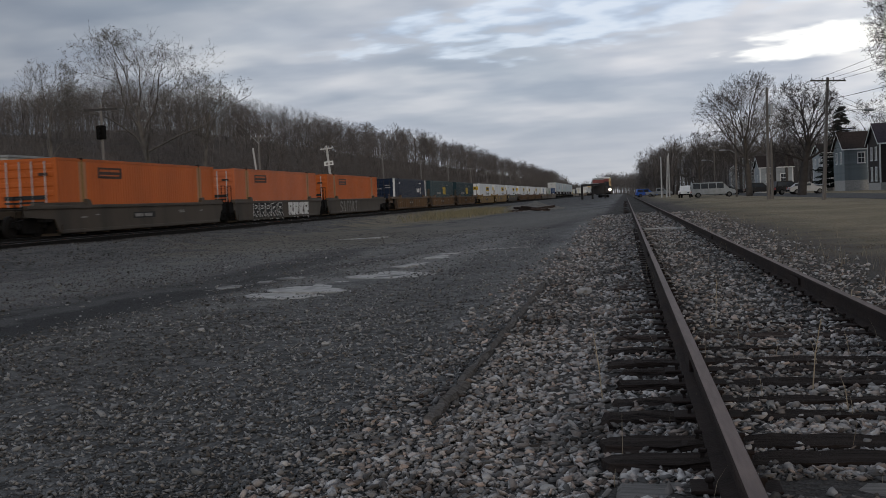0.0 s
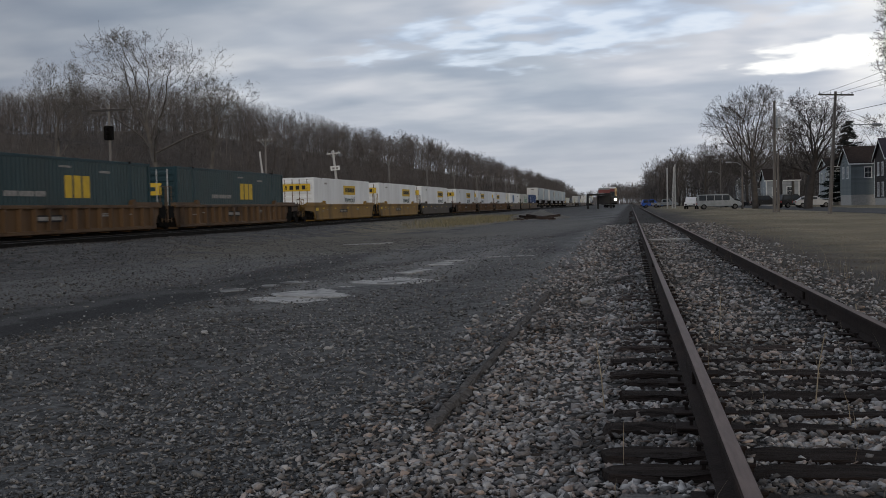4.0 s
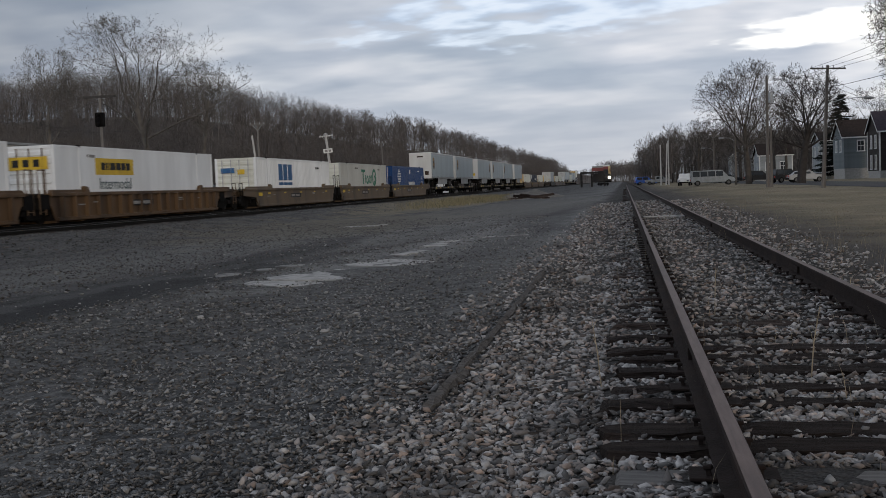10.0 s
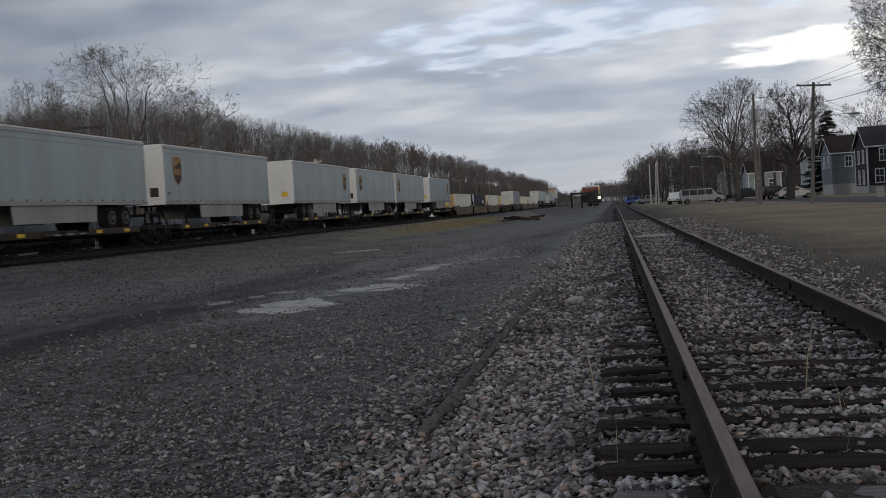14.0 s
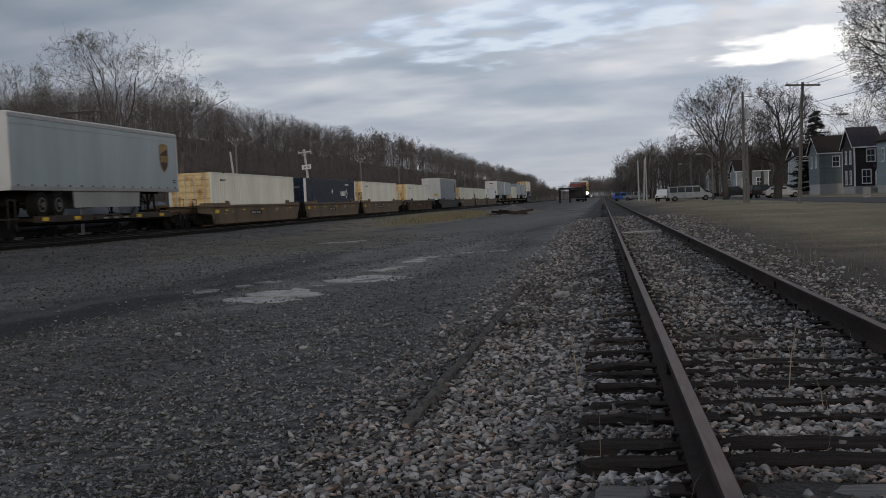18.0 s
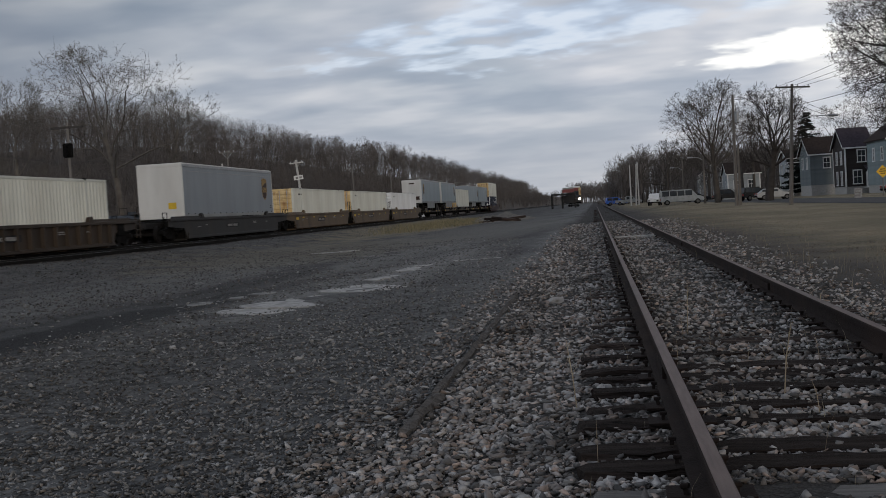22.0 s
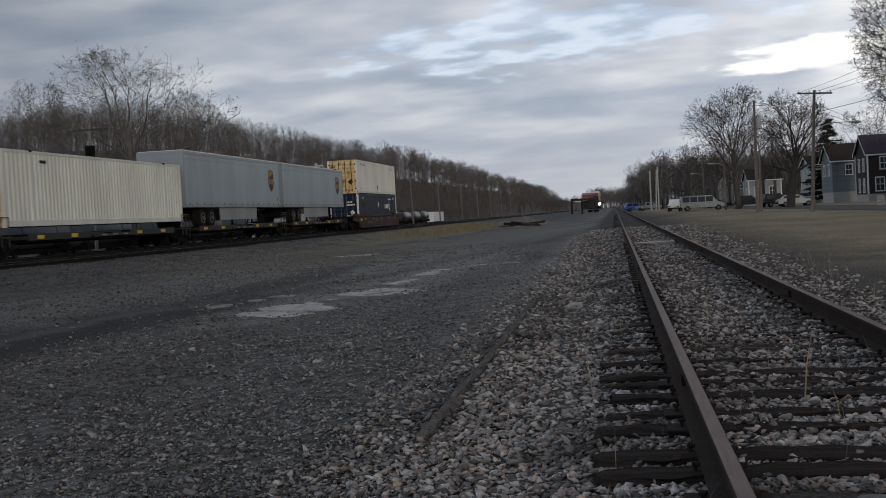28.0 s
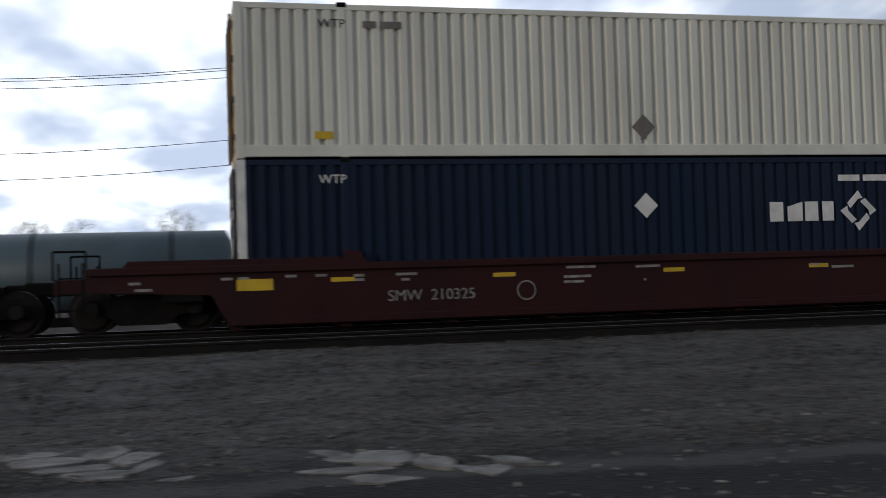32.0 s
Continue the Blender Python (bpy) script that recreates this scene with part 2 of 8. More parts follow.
# neutral near-black rail: the shade along the main line is put into its colour
M_RAIL_MAIN = material("dark_main_rail", (0.014, 0.013, 0.0125), 0.85, 0.0, (0.009, 0.0085, 0.008), 12.0, (0.022, 0.019, 0.017), 1.5, 0.3, 60.0, spec=0.1)
M_RAIL_WORN = material("worn_rail_head", (0.14, 0.098, 0.086), 0.6, 0.2, (0.095, 0.066, 0.058), 6.0, (0.055, 0.041, 0.037), 0.9, 0.15, 60, stretch=(8, 0.6, 8), spec=0.25)
M_RAIL_BRIGHT = material("polished_rail_head", (0.45, 0.45, 0.46), 0.22, 0.9, (0.38, 0.38, 0.39), 6.0, stretch=(8, 0.3, 8))
M_TIE = material("weathered_tie", (0.048, 0.034, 0.029), 0.95, 0, (0.012, 0.009, 0.008), 9.0, (0.115, 0.092, 0.08), 2.0, 1.0, 30.0, rand=0.55, stretch=(0.5, 8, 4), spec=0.12)
M_TIE_BLACK = material("tarry_tie", (0.034, 0.025, 0.021), 0.95, 0, (0.012, 0.009, 0.008), 9.0, (0.075, 0.056, 0.047), 2.0, 1.0, 30.0, stretch=(0.5, 8, 4), spec=0.12)
M_TIE_GREY = material("bleached_tie", (0.20, 0.19, 0.18), 0.95, 0, (0.11, 0.105, 0.10), 8.0, rand=0.2, bump=0.8, bump_scale=35, stretch=(0.5, 6, 3))
M_BEAM = material("old_timber", (0.15, 0.138, 0.128), 0.95, 0, (0.05, 0.045, 0.042), 7.0, (0.13, 0.12, 0.11), 1.2, 0.9, 30.0, stretch=(4, 0.6, 4), spec=0.12)
# black gear and steel, deepened: the shade under the cars is put into both colours
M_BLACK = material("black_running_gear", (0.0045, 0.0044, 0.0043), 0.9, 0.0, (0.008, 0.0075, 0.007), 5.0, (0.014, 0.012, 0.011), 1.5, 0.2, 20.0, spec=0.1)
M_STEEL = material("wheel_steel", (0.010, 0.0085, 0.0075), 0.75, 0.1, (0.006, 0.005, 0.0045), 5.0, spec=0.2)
M_WHITE = material("white_marking", (0.72, 0.72, 0.70), 0.7, 0, (0.55, 0.55, 0.54), 3.0)
M_WHITE_DULL = material("worn_white_marking", (0.30, 0.29, 0.275), 0.8, 0, (0.17, 0.163, 0.155), 6.0)
M_YELLOW = material("yellow_marking", (0.62, 0.42, 0.03), 0.6, 0, (0.5, 0.33, 0.03), 3.0)
M_DARKBLUE_MARK = material("blue_marking", (0.03, 0.13, 0.28), 0.6, 0, (0.025, 0.07, 0.2), 3.0)
M_TEAL_MARK = material("green_lettering", (0.035, 0.19, 0.12), 0.7)
M_BLACK_MARK = material("black_marking", (0.015, 0.015, 0.016), 0.7)
M_GOLD = material("gold_marking", (0.29, 0.18, 0.05), 0.5, 0, (0.22, 0.135, 0.035), 3.0)
M_BROWN_MARK = material("brown_marking", (0.045, 0.022, 0.014), 0.6)


def paint(name, c, dirt=(0.09, 0.07, 0.055), amount=0.45, rough=0.55, fine=None):
    return material(name, c, rough, 0, fine or tuple(k * 0.86 for k in c), 1.3, dirt, 0.55, 0.08, 12.0, stretch=(1, 1, 0.25), amount2=amount, spec=0.22)


M_WELL_BROWN = paint("brown_well_paint", (0.125, 0.088, 0.054), (0.04, 0.032, 0.026), 0.8)
M_WELL_GREY = paint("grey_brown_well_paint", (0.070, 0.056, 0.042), (0.030, 0.025, 0.020), 0.85)
M_WELL_YELLOW = paint("ochre_well_paint", (0.24, 0.145, 0.036), (0.05, 0.036, 0.024), 0.8)
M_WELL_RUST = paint("rusty_ochre_well_paint", (0.105, 0.062, 0.031), (0.028, 0.02, 0.016), 0.9)
M_SPINE = paint("grimy_ochre_spine_paint", (0.034, 0.024, 0.015), (0.012, 0.010, 0.009), 0.95)
M_WELL_RED = paint("maroon_well_paint", (0.030, 0.0058, 0.0062), (0.013, 0.0045, 0.0045), 0.6)
M_WELL_DARK = paint("dark_brown_well_paint", (0.050, 0.036, 0.026), (0.022, 0.018, 0.015), 0.85)
M_WELL_BLACK = paint("black_well_paint", (0.026, 0.025, 0.025), (0.04, 0.033, 0.028), 0.6)
M_ORANGE = paint("orange_container_paint", (0.44, 0.105, 0.020), (0.28, 0.075, 0.02), 0.35)
M_ORANGE_FADED = paint("faded_orange_container_paint", (0.46, 0.13, 0.05), (0.32, 0.10, 0.045), 0.4)
M_ORANGE_WORN = paint("scuffed_tan_orange_paint", (0.40, 0.19, 0.095), (0.30, 0.11, 0.045), 0.6)
M_NAVY = paint("navy_container_paint", (0.0062, 0.0155, 0.040), (0.014, 0.02, 0.03), 0.3, 0.5)
M_GREEN = paint("dark_teal_container_paint", (0.018, 0.045, 0.055), (0.03, 0.04, 0.042), 0.3, 0.5)
M_BLUE = paint("blue_container_paint", (0.013, 0.052, 0.17), (0.02, 0.042, 0.095), 0.35, 0.5)
M_WHITE_BOX = paint("white_container_paint", (0.78, 0.80, 0.81), (0.62, 0.62, 0.61), 0.3, 0.5)
M_CREAM = paint("cream_container_paint", (0.68, 0.69, 0.63), (0.48, 0.46, 0.40), 0.35, 0.55)
# yellow base puts the low sun's warmth into the doors; rust streaks lie over it
M_CREAM_RUST_SUN = material("sun_warmed_rusty_cream_paint", (0.66, 0.52, 0.28), 0.6, 0, (0.56, 0.38, 0.16), 2.2, (0.22, 0.085, 0.03), 1.6, 0.1, 12.0, stretch=(1, 1, 0.45), amount2=0.95)
M_LIGHT = paint("light_grey_container_paint", (0.45, 0.46, 0.44), (0.33, 0.32, 0.29), 0.3)
M_TRAILER = paint("silver_grey_trailer_skin", (0.31, 0.375, 0.405), (0.23, 0.268, 0.29), 0.4, 0.35)
M_TRAILER_DARK = paint("slate_grey_trailer_skin", (0.25, 0.28, 0.31), (0.2, 0.22, 0.24), 0.3, 0.4)
M_TRAILER_WHITE = paint("white_trailer_front", (0.62, 0.62, 0.60), (0.42, 0.40, 0.37), 0.35)
M_SKIRT = paint("pale_grey_skirt", (0.29, 0.30, 0.30), (0.18, 0.18, 0.175), 0.4)
M_TYRE = material("tyre_rubber", (0.009, 0.009, 0.009), 0.9, 0, (0.015, 0.0145, 0.014), 8.0, spec=0.1)
M_RIM = material("dull_rim", (0.12, 0.118, 0.115), 0.6, 0.2, (0.06, 0.058, 0.056), 8.0)
M_GALV = material("galvanised_steel", (0.35, 0.36, 0.37), 0.45, 0.6, (0.26, 0.27, 0.28), 6.0)
M_POLE = material("weathered_pole", (0.175, 0.155, 0.138), 0.95, 0, (0.11, 0.098, 0.088), 3.0, bump=0.4, bump_scale=20, stretch=(4, 4, 0.4))
M_POLE_WHITE = material("whitewashed_pole", (0.50, 0.49, 0.47), 0.9, 0, (0.34, 0.33, 0.32), 3.0, stretch=(4, 4, 0.4))
M_POLE_GREY = material("grey_pole", (0.19, 0.176, 0.165), 0.95, 0, (0.13, 0.12, 0.112), 3.0, stretch=(4, 4, 0.4))
M_POLE_DARK = material("dark_mast", (0.07, 0.064, 0.06), 0.9, 0, (0.045, 0.042, 0.04), 3.0, stretch=(4, 4, 0.4))
M_WIRE = material("black_cable", (0.03, 0.03, 0.032), 0.7)
M_SIDING_BROWN = material("brown_clapboard", (0.035, 0.028, 0.027), 0.85, 0, (0.026, 0.021, 0.02), 2.0, rand=0.12)
M_SIDING_TEAL = material("grey_blue_clapboard", (0.15, 0.172, 0.18), 0.85, 0, (0.115, 0.135, 0.142), 2.0, rand=0.12)
M_SIDING_BLUE = material("pale_blue_clapboard", (0.22, 0.265, 0.275), 0.85, 0, (0.18, 0.22, 0.23), 2.0, rand=0.12)
M_SIDING_WHITE = material("white_clapboard", (0.30, 0.32, 0.33), 0.85, 0, (0.23, 0.245, 0.255), 2.0, rand=0.1)
M_TRIM = material("white_trim", (0.68, 0.68, 0.67), 0.7, 0, (0.58, 0.58, 0.57), 3.0)
M_ROOF = material("purple_grey_shingle", (0.052, 0.043, 0.051), 0.95, 0, (0.036, 0.03, 0.036), 3.0, rand=0.2, bump=0.4, bump_scale=15, spec=0.1)
M_ROOF_BROWN = material("brown_shingle", (0.036, 0.027, 0.024), 0.95, 0, (0.025, 0.019, 0.017), 3.0, rand=0.2, bump=0.4, bump_scale=15, spec=0.1)
M_GLASS = material("window_glass", (0.03, 0.035, 0.04), 0.08, 0, (0.05, 0.055, 0.06), 1.0, spec=0.6)
M_CONCRETE = material("concrete", (0.36, 0.35, 0.335), 0.9, 0, (0.27, 0.265, 0.25), 4.0, bump=0.2)
M_CAR_SILVER = material("silver_car_paint", (0.22, 0.23, 0.24), 0.35, 0.3, (0.19, 0.2, 0.21), 2.0)
M_CAR_WHITE = material("white_car_paint", (0.62, 0.62, 0.61), 0.35, 0, (0.55, 0.55, 0.54), 2.0)
M_CAR_BLACK = material("black_car_paint", (0.015, 0.015, 0.016), 0.3, 0, (0.02, 0.02, 0.02), 2.0)
M_CAR_BLUE = material("bright_blue_paint", (0.02, 0.12, 0.50), 0.4, 0, (0.02, 0.10, 0.42), 2.0)
M_VAN = material("silver_van_paint", (0.30, 0.32, 0.33), 0.35, 0.2, (0.22, 0.235, 0.24), 2.0)
M_TANK = material("dull_black_tank", (0.045, 0.045, 0.05), 0.5, 0.1, (0.03, 0.03, 0.032), 1.0, (0.07, 0.065, 0.06), 0.5)
M_TANK_BLUE = material("blue_grey_tank", (0.032, 0.043, 0.058), 0.6, 0.0, (0.025, 0.034, 0.046), 0.8, (0.045, 0.05, 0.055), 0.5)
M_TANK_GREY = material("grey_tank", (0.05, 0.049, 0.048), 0.35, 0.0, (0.034, 0.033, 0.032), 0.8, (0.045, 0.043, 0.041), 0.5)
M_TEAL_DARK = material("dark_teal_lettering", (0.018, 0.06, 0.066), 0.7)
M_TANK_PALE = material("pale_blue_tank", (0.055, 0.09, 0.115), 0.5, 0.0, (0.07, 0.098, 0.118), 0.8, (0.05, 0.064, 0.072), 0.5)
M_SIGN_YELLOW = material("yellow_sign_sheet", (0.75, 0.46, 0.02), 0.5, 0, (0.68, 0.41, 0.02), 3.0)
M_RED = material("dull_red_paint", (0.36, 0.06, 0.05), 0.6, 0, (0.28, 0.05, 0.045), 2.0)
# less saturated red for the far engine and the board
M_RED_PALE = material("pale_red_paint", (0.24, 0.075, 0.07), 0.7, 0, (0.19, 0.065, 0.06), 2.0)
M_LAMP = material("burning_headlight", (0.9, 0.85, 0.7), 0.3, emit=(1.0, 0.86, 0.62, 9.0))
M_HUT = material("pale_hut_panel", (0.38, 0.375, 0.35), 0.8, 0, (0.30, 0.295, 0.275), 2.0)
M_MOUND = material("pale_spoil", (0.16, 0.15, 0.135), 0.95, 0, (0.10, 0.093, 0.082), 2.0, (0.06, 0.054, 0.047), 0.8, 0.6, 20.0)


# ---- mesh tools ----
def mesh_object(name, bm, mat, parent=None, label=""):
    me = bpy.data.meshes.new(name)
    bm.to_mesh(me)
    bm.free()
    for m in (mat if isinstance(mat, (list, tuple)) else [mat]):
        me.materials.append(m)
    ob = new(name, me)
    if parent:
        ob.parent = parent
    if label:
        ob["label"] = label
    return ob


def part(name, bm, mat, parent, label=""):
    """One mesh object under a thing or under a part."""
    return mesh_object(name, bm, mat, parent, label)


def thing(name, label, category, group="", kind=""):
    return tagged(new(name), label, category, group, kind)


def place(ob, m):
    ob.matrix_basis = m
    return ob


def boxes(*specs, bevel=0.0):
    """A bmesh of boxes (x0, x1, y0, y1, z0, z1), edges rounded by bevel."""
    bm = bmesh.new()
    for x0, x1, y0, y1, z0, z1 in specs:
        m = Matrix.Translation(((x0 + x1) / 2, (y0 + y1) / 2, (z0 + z1) / 2)) @ Matrix.Diagonal((x1 - x0, y1 - y0, z1 - z0, 1))
        bmesh.ops.create_cube(bm, size=1.0, matrix=m)
    if bevel:
        bmesh.ops.bevel(bm, geom=bm.edges[:], offset=bevel, segments=1, affect="EDGES")
    return bm


def rod(bm, a, b, r0, r1=None, sides=8):
    """A tapered bar from a to b added to bm."""
    a, b = Vector(a), Vector(b)
    d = b - a
    m = Matrix.Translation((a + b) / 2) @ d.to_track_quat("Z", "Y").to_matrix().to_4x4()
    bmesh.ops.create_cone(bm, cap_ends=True, segments=sides, radius1=r0, radius2=r0 if r1 is None else r1, depth=d.length, matrix=m)
    return bm


def rods(*specs, sides=8):
    bm = bmesh.new()
    for s in specs:
        rod(bm, *s, sides=sides)
    return bm


def prism(profile, axis, a, b):
    """A closed outline of (u, v) pairs swept from a to b along x, y or z."""
    bm = bmesh.new()
    make = {"x": lambda u, v, w: (w, u, v), "y": lambda u, v, w: (u, w, v), "z": lambda u, v, w: (u, v, w)}[axis]
    v0 = [bm.verts.new(make(u, v, a)) for u, v in profile]
    v1 = [bm.verts.new(make(u, v, b)) for u, v in profile]
    n = len(profile)
    for i in range(n):
        bm.faces.new((v0[i], v0[(i + 1) % n], v1[(i + 1) % n], v1[i]))
    bm.faces.new(v0[::-1])
    bm.faces.new(v1)
    bmesh.ops.recalc_face_normals(bm, faces=bm.faces[:])
    return bm


def joined(*bms):
    bm = bmesh.new()
    for b in bms:
        me = bpy.data.meshes.new("t")
        b.to_mesh(me)
        b.free()
        bm.from_mesh(me)
        bpy.data.meshes.remove(me)
    return bm


def raw_mesh(name, verts, faces, mat, smooth=False):
    me = bpy.data.meshes.new(name)
    verts = np.asarray(verts, dtype=np.float32)
    faces = np.asarray(faces, dtype=np.int32)
    me.vertices.add(len(verts))
    me.vertices.foreach_set("co", verts.ravel())
    k = faces.shape[1]
    me.loops.add(faces.size)
    me.loops.foreach_set("vertex_index", faces.ravel())
    me.polygons.add(len(faces))
    me.polygons.foreach_set("loop_start", np.arange(0, faces.size, k, dtype=np.int32))
    if smooth:
        me.polygons.foreach_set("use_smooth", np.ones(len(faces), dtype=bool))
    me.update(calc_edges=True)
    me.materials.append(mat)
    return me


# ---- ground ----
SIDING_L, SIDING_R = 0.385, 1.895
MAIN_X, MAIN_RAIL_Z = -23.1, 0.2


def hill(x, y):
    """Height of the wooded hill west of the line."""
    a = np.clip((-x - 57.0) / 30.0, 0, 1)
    b = np.clip((-x - 86.0) / 60.0, 0, 1)
    along = np.clip((y - 72.0 - 0.7 * np.clip(-x - 70.0, 0, None)) / 120.0, 0, 1)
    along = along * along * (3 - 2 * along)
    return (17.0 * a * a * (3 - 2 * a) + 5.0 * b) * along


def ground_z(x, y):
    x, y = np.asarray(x, float), np.asarray(y, float)
    z = -0.22 + 0 * x
    z = z - 0.10 * np.clip((-x - 1.6) / 5.0, 0, 1)
    z = z + 0.36 * np.clip((-x - 14.2) / 2.6, 0, 1) * np.clip((31.0 + x) / 3.0, 0, 1)
    z = z - 1.05 * np.clip((-x - 31.0) / 8.0, 0, 1)
    z = z + 0.012 * np.clip((1.75 - np.abs(x - 1.2)) / 0.3, 0, 1) - 0.03 * np.clip(1 - np.abs(x + 0.45) / 0.5, 0, 1)
    z = z + 0.016 * np.clip((0.74 - np.abs(x - 1.14)) / 0.06, 0, 1)
    z = z + 0.12 * np.clip((x - 14.0) / 22.0, 0, 1)
    lot = np.clip((-x - 1.2) / 1.5, 0, 1) * np.clip((x + 20) / 2, 0, 1) * (np.abs(y) < 150)
    z = z + 0.03 * (0.2 * (np.abs(x) < 30) + 0.8 * lot) * np.sin(x * 0.9 + 1.3 * np.sin(y * 0.35)) * np.sin(y * 0.5 + 0.4 * x)
    rut_x = np.maximum(0.125 * y - 8.74, 0.05 * y - 8.7)
    z = z - 0.055 * np.exp(-((x + 0.2 - rut_x) / 0.75) ** 2) * (y > -30) * (y < 60)
    z = z + 1.4 * np.clip((-x - 54.0) / 6.0, 0, 1) + hill(x, y)
    return z


def axis_steps(*spans):
    v = []
    for a, b, s in spans:
        v += list(np.arange(a, b, s))
    return np.array(v + [spans[-1][1]])


def build_ground():
    xs = axis_steps((-2500, -400, 300), (-400, -120, 35), (-120, -40, 4), (-40, -16, 0.6), (-16, 5, 0.35), (5, 40, 1.5), (40, 200, 20), (200, 2500, 300))
    ys = axis_steps((-1500, -60, 160), (-60, -8, 4), (-8, 30, 0.4), (30, 80, 1.2), (80, 300, 5), (300, 1500, 40), (1500, 4000, 300))
    X, Y = np.meshgrid(xs, ys)
    Z = ground_z(X, Y)
    rng = np.random.RandomState(3)
    Z = Z + 0.006 * rng.randn(*X.shape) * ((np.abs(X) < 30) & (np.abs(Y) < 150))
    V = np.stack([X, Y, Z], -1).reshape(-1, 3)
    ny, nx = X.shape
    i = np.arange(ny * nx).reshape(ny, nx)
    F = np.stack([i[:-1, :-1], i[:-1, 1:], i[1:, 1:], i[1:, :-1]], -1).reshape(-1, 4)
    me = raw_mesh("ground", V, F, M_GROUND, True)
    ob = new("ground", me)
    tagged(ob, "grey crushed stone yard running into brown winter lawn and leaf litter", "ground", kind="structure")
    return ob


def ground_material():
    """One sheet: crushed stone by the tracks, winter lawn to the east, leaf litter under the woods."""
    m = bpy.data.materials.new("ground_cover")
    m.use_nodes = True
    nt = m.node_tree
    N, L = nt.nodes.new, nt.links.new
    b = nt.nodes["Principled BSDF"]
    b.inputs["Roughness"].default_value = 0.95
    b.inputs["Specular IOR Level"].default_value = 0.2
    tc = N("ShaderNodeTexCoord")
    sep = N("ShaderNodeSeparateXYZ")
    L(tc.outputs["Object"], sep.inputs[0])

    def tex(scale, detail, lo, hi, stretch=None):
        n = N("ShaderNodeTexNoise")
        n.inputs["Scale"].default_value = scale
        n.inputs["Detail"].default_value = detail
        if stretch:
            mp = N("ShaderNodeMapping")
            mp.inputs["Scale"].default_value = stretch
            mp.inputs["Rotation"].default_value = (0, 0, radians(6))
            L(tc.outputs["Object"], mp.inputs[0])
            L(mp.outputs[0], n.inputs["Vector"])
        else:
            L(tc.outputs["Object"], n.inputs["Vector"])
        r = N("ShaderNodeMapRange")
        r.inputs["From Min"].default_value, r.inputs["From Max"].default_value = lo, hi
        L(n.outputs["Fac"], r.inputs[0])
        return r.outputs[0], n

    def mix(f, a, c):
        x = N("ShaderNodeMix")
        x.data_type = "RGBA"
        for s, v in ((0, f), (6, a), (7, c)):
            if isinstance(v, tuple):
                x.inputs[s].default_value = (*v, 1)
            elif isinstance(v, (int, float)):
                x.inputs[s].default_value = v
            else:
                L(v, x.inputs[s])
        return x.outputs[2]

    def step(sock, lo, hi, wob):
        a = N("ShaderNodeMath")
        a.operation = "MULTIPLY_ADD"
        a.inputs[1].default_value = wob
        f, n = tex(0.45, 5, 0, 1)
        L(n.outputs["Fac"], a.inputs[0])
        L(sock, a.inputs[2])
        r = N("ShaderNodeMapRange")
        r.inputs["From Min"].default_value, r.inputs["From Max"].default_value = lo + wob / 2, hi + wob / 2
        L(a.outputs[0], r.inputs[0])
        return r.outputs[0]

    def part_of(sock, amount):
        k = N("ShaderNodeMath")
        k.operation = "MULTIPLY"
        k.inputs[1].default_value = amount
        L(sock, k.inputs[0])
        return k.outputs[0]

    v = N("ShaderNodeTexVoronoi")
    v.inputs["Scale"].default_value = 26.0
    L(tc.outputs["Object"], v.inputs["Vector"])
    hs = N("ShaderNodeSeparateColor")
    L(v.outputs["Color"], hs.inputs[0])
    grain = mix(hs.outputs[0], (0.06, 0.06, 0.06), (0.29, 0.287, 0.282))
    fine, _ = tex(90, 4, 0.3, 0.7)
    grain = mix(0.35, grain, mix(fine, (0.055, 0.055, 0.057), (0.21, 0.209, 0.208)))
    pale, _ = tex(0.5, 5, 0.52, 0.70, (1.0, 0.35, 1))
    lot = mix(pale, grain, mix(hs.outputs[1], (0.10, 0.099, 0.096), (0.22, 0.216, 0.206)))
    dark, _ = tex(0.32, 5, 0.52, 0.66, (1.3, 0.28, 1))
    lot = mix(dark, lot, mix(fine, (0.036, 0.036, 0.038), (0.085, 0.085, 0.088)))
    straw, _ = tex(0.12, 5, 0.55, 0.68, (1.0, 0.4, 1))
    lot = mix(straw, lot, mix(fine, (0.07, 0.064, 0.05), (0.13, 0.12, 0.096)))
    g1, _ = tex(1.1, 6, 0.35, 0.65)
    g2, _ = tex(14, 5, 0.3, 0.7)
    g3, _ = tex(0.22, 6, 0.42, 0.60, (0.8, 0.4, 1))
    lawn = mix(g1, (0.27, 0.215, 0.138), (0.125, 0.108, 0.07))
    lawn = mix(g2, lawn, (0.29, 0.238, 0.162))
    lawn = mix(g3, lawn, mix(g2, (0.095, 0.08, 0.052), (0.19, 0.157, 0.104)))
    tuft, _ = tex(4.5, 6, 0.40, 0.60)
    lawn = mix(part_of(tuft, 0.55), lawn, mix(g2, (0.06, 0.054, 0.036), (0.36, 0.315, 0.225)))
    l1, _ = tex(0.4, 6, 0.35, 0.65)
    litter = mix(l1, (0.105, 0.09, 0.08), (0.06, 0.052, 0.046))
    soil = mix(fine, (0.035, 0.031, 0.028), (0.10, 0.092, 0.082))
    # ballast bed kept dark: shade in the gaps between stones is painted in
    lot = mix(step(sep.outputs[0], -1.6, -0.9, 0.8), lot, mix(fine, (0.018, 0.017, 0.016), (0.075, 0.07, 0.066)))
    lot = mix(step(sep.outputs[0], 2.3, 3.2, 0.8), lot, soil)
    col = mix(step(sep.outputs[0], 3.2, 7.0, 4.5), lot, lawn)
    neg = N("ShaderNodeMath")
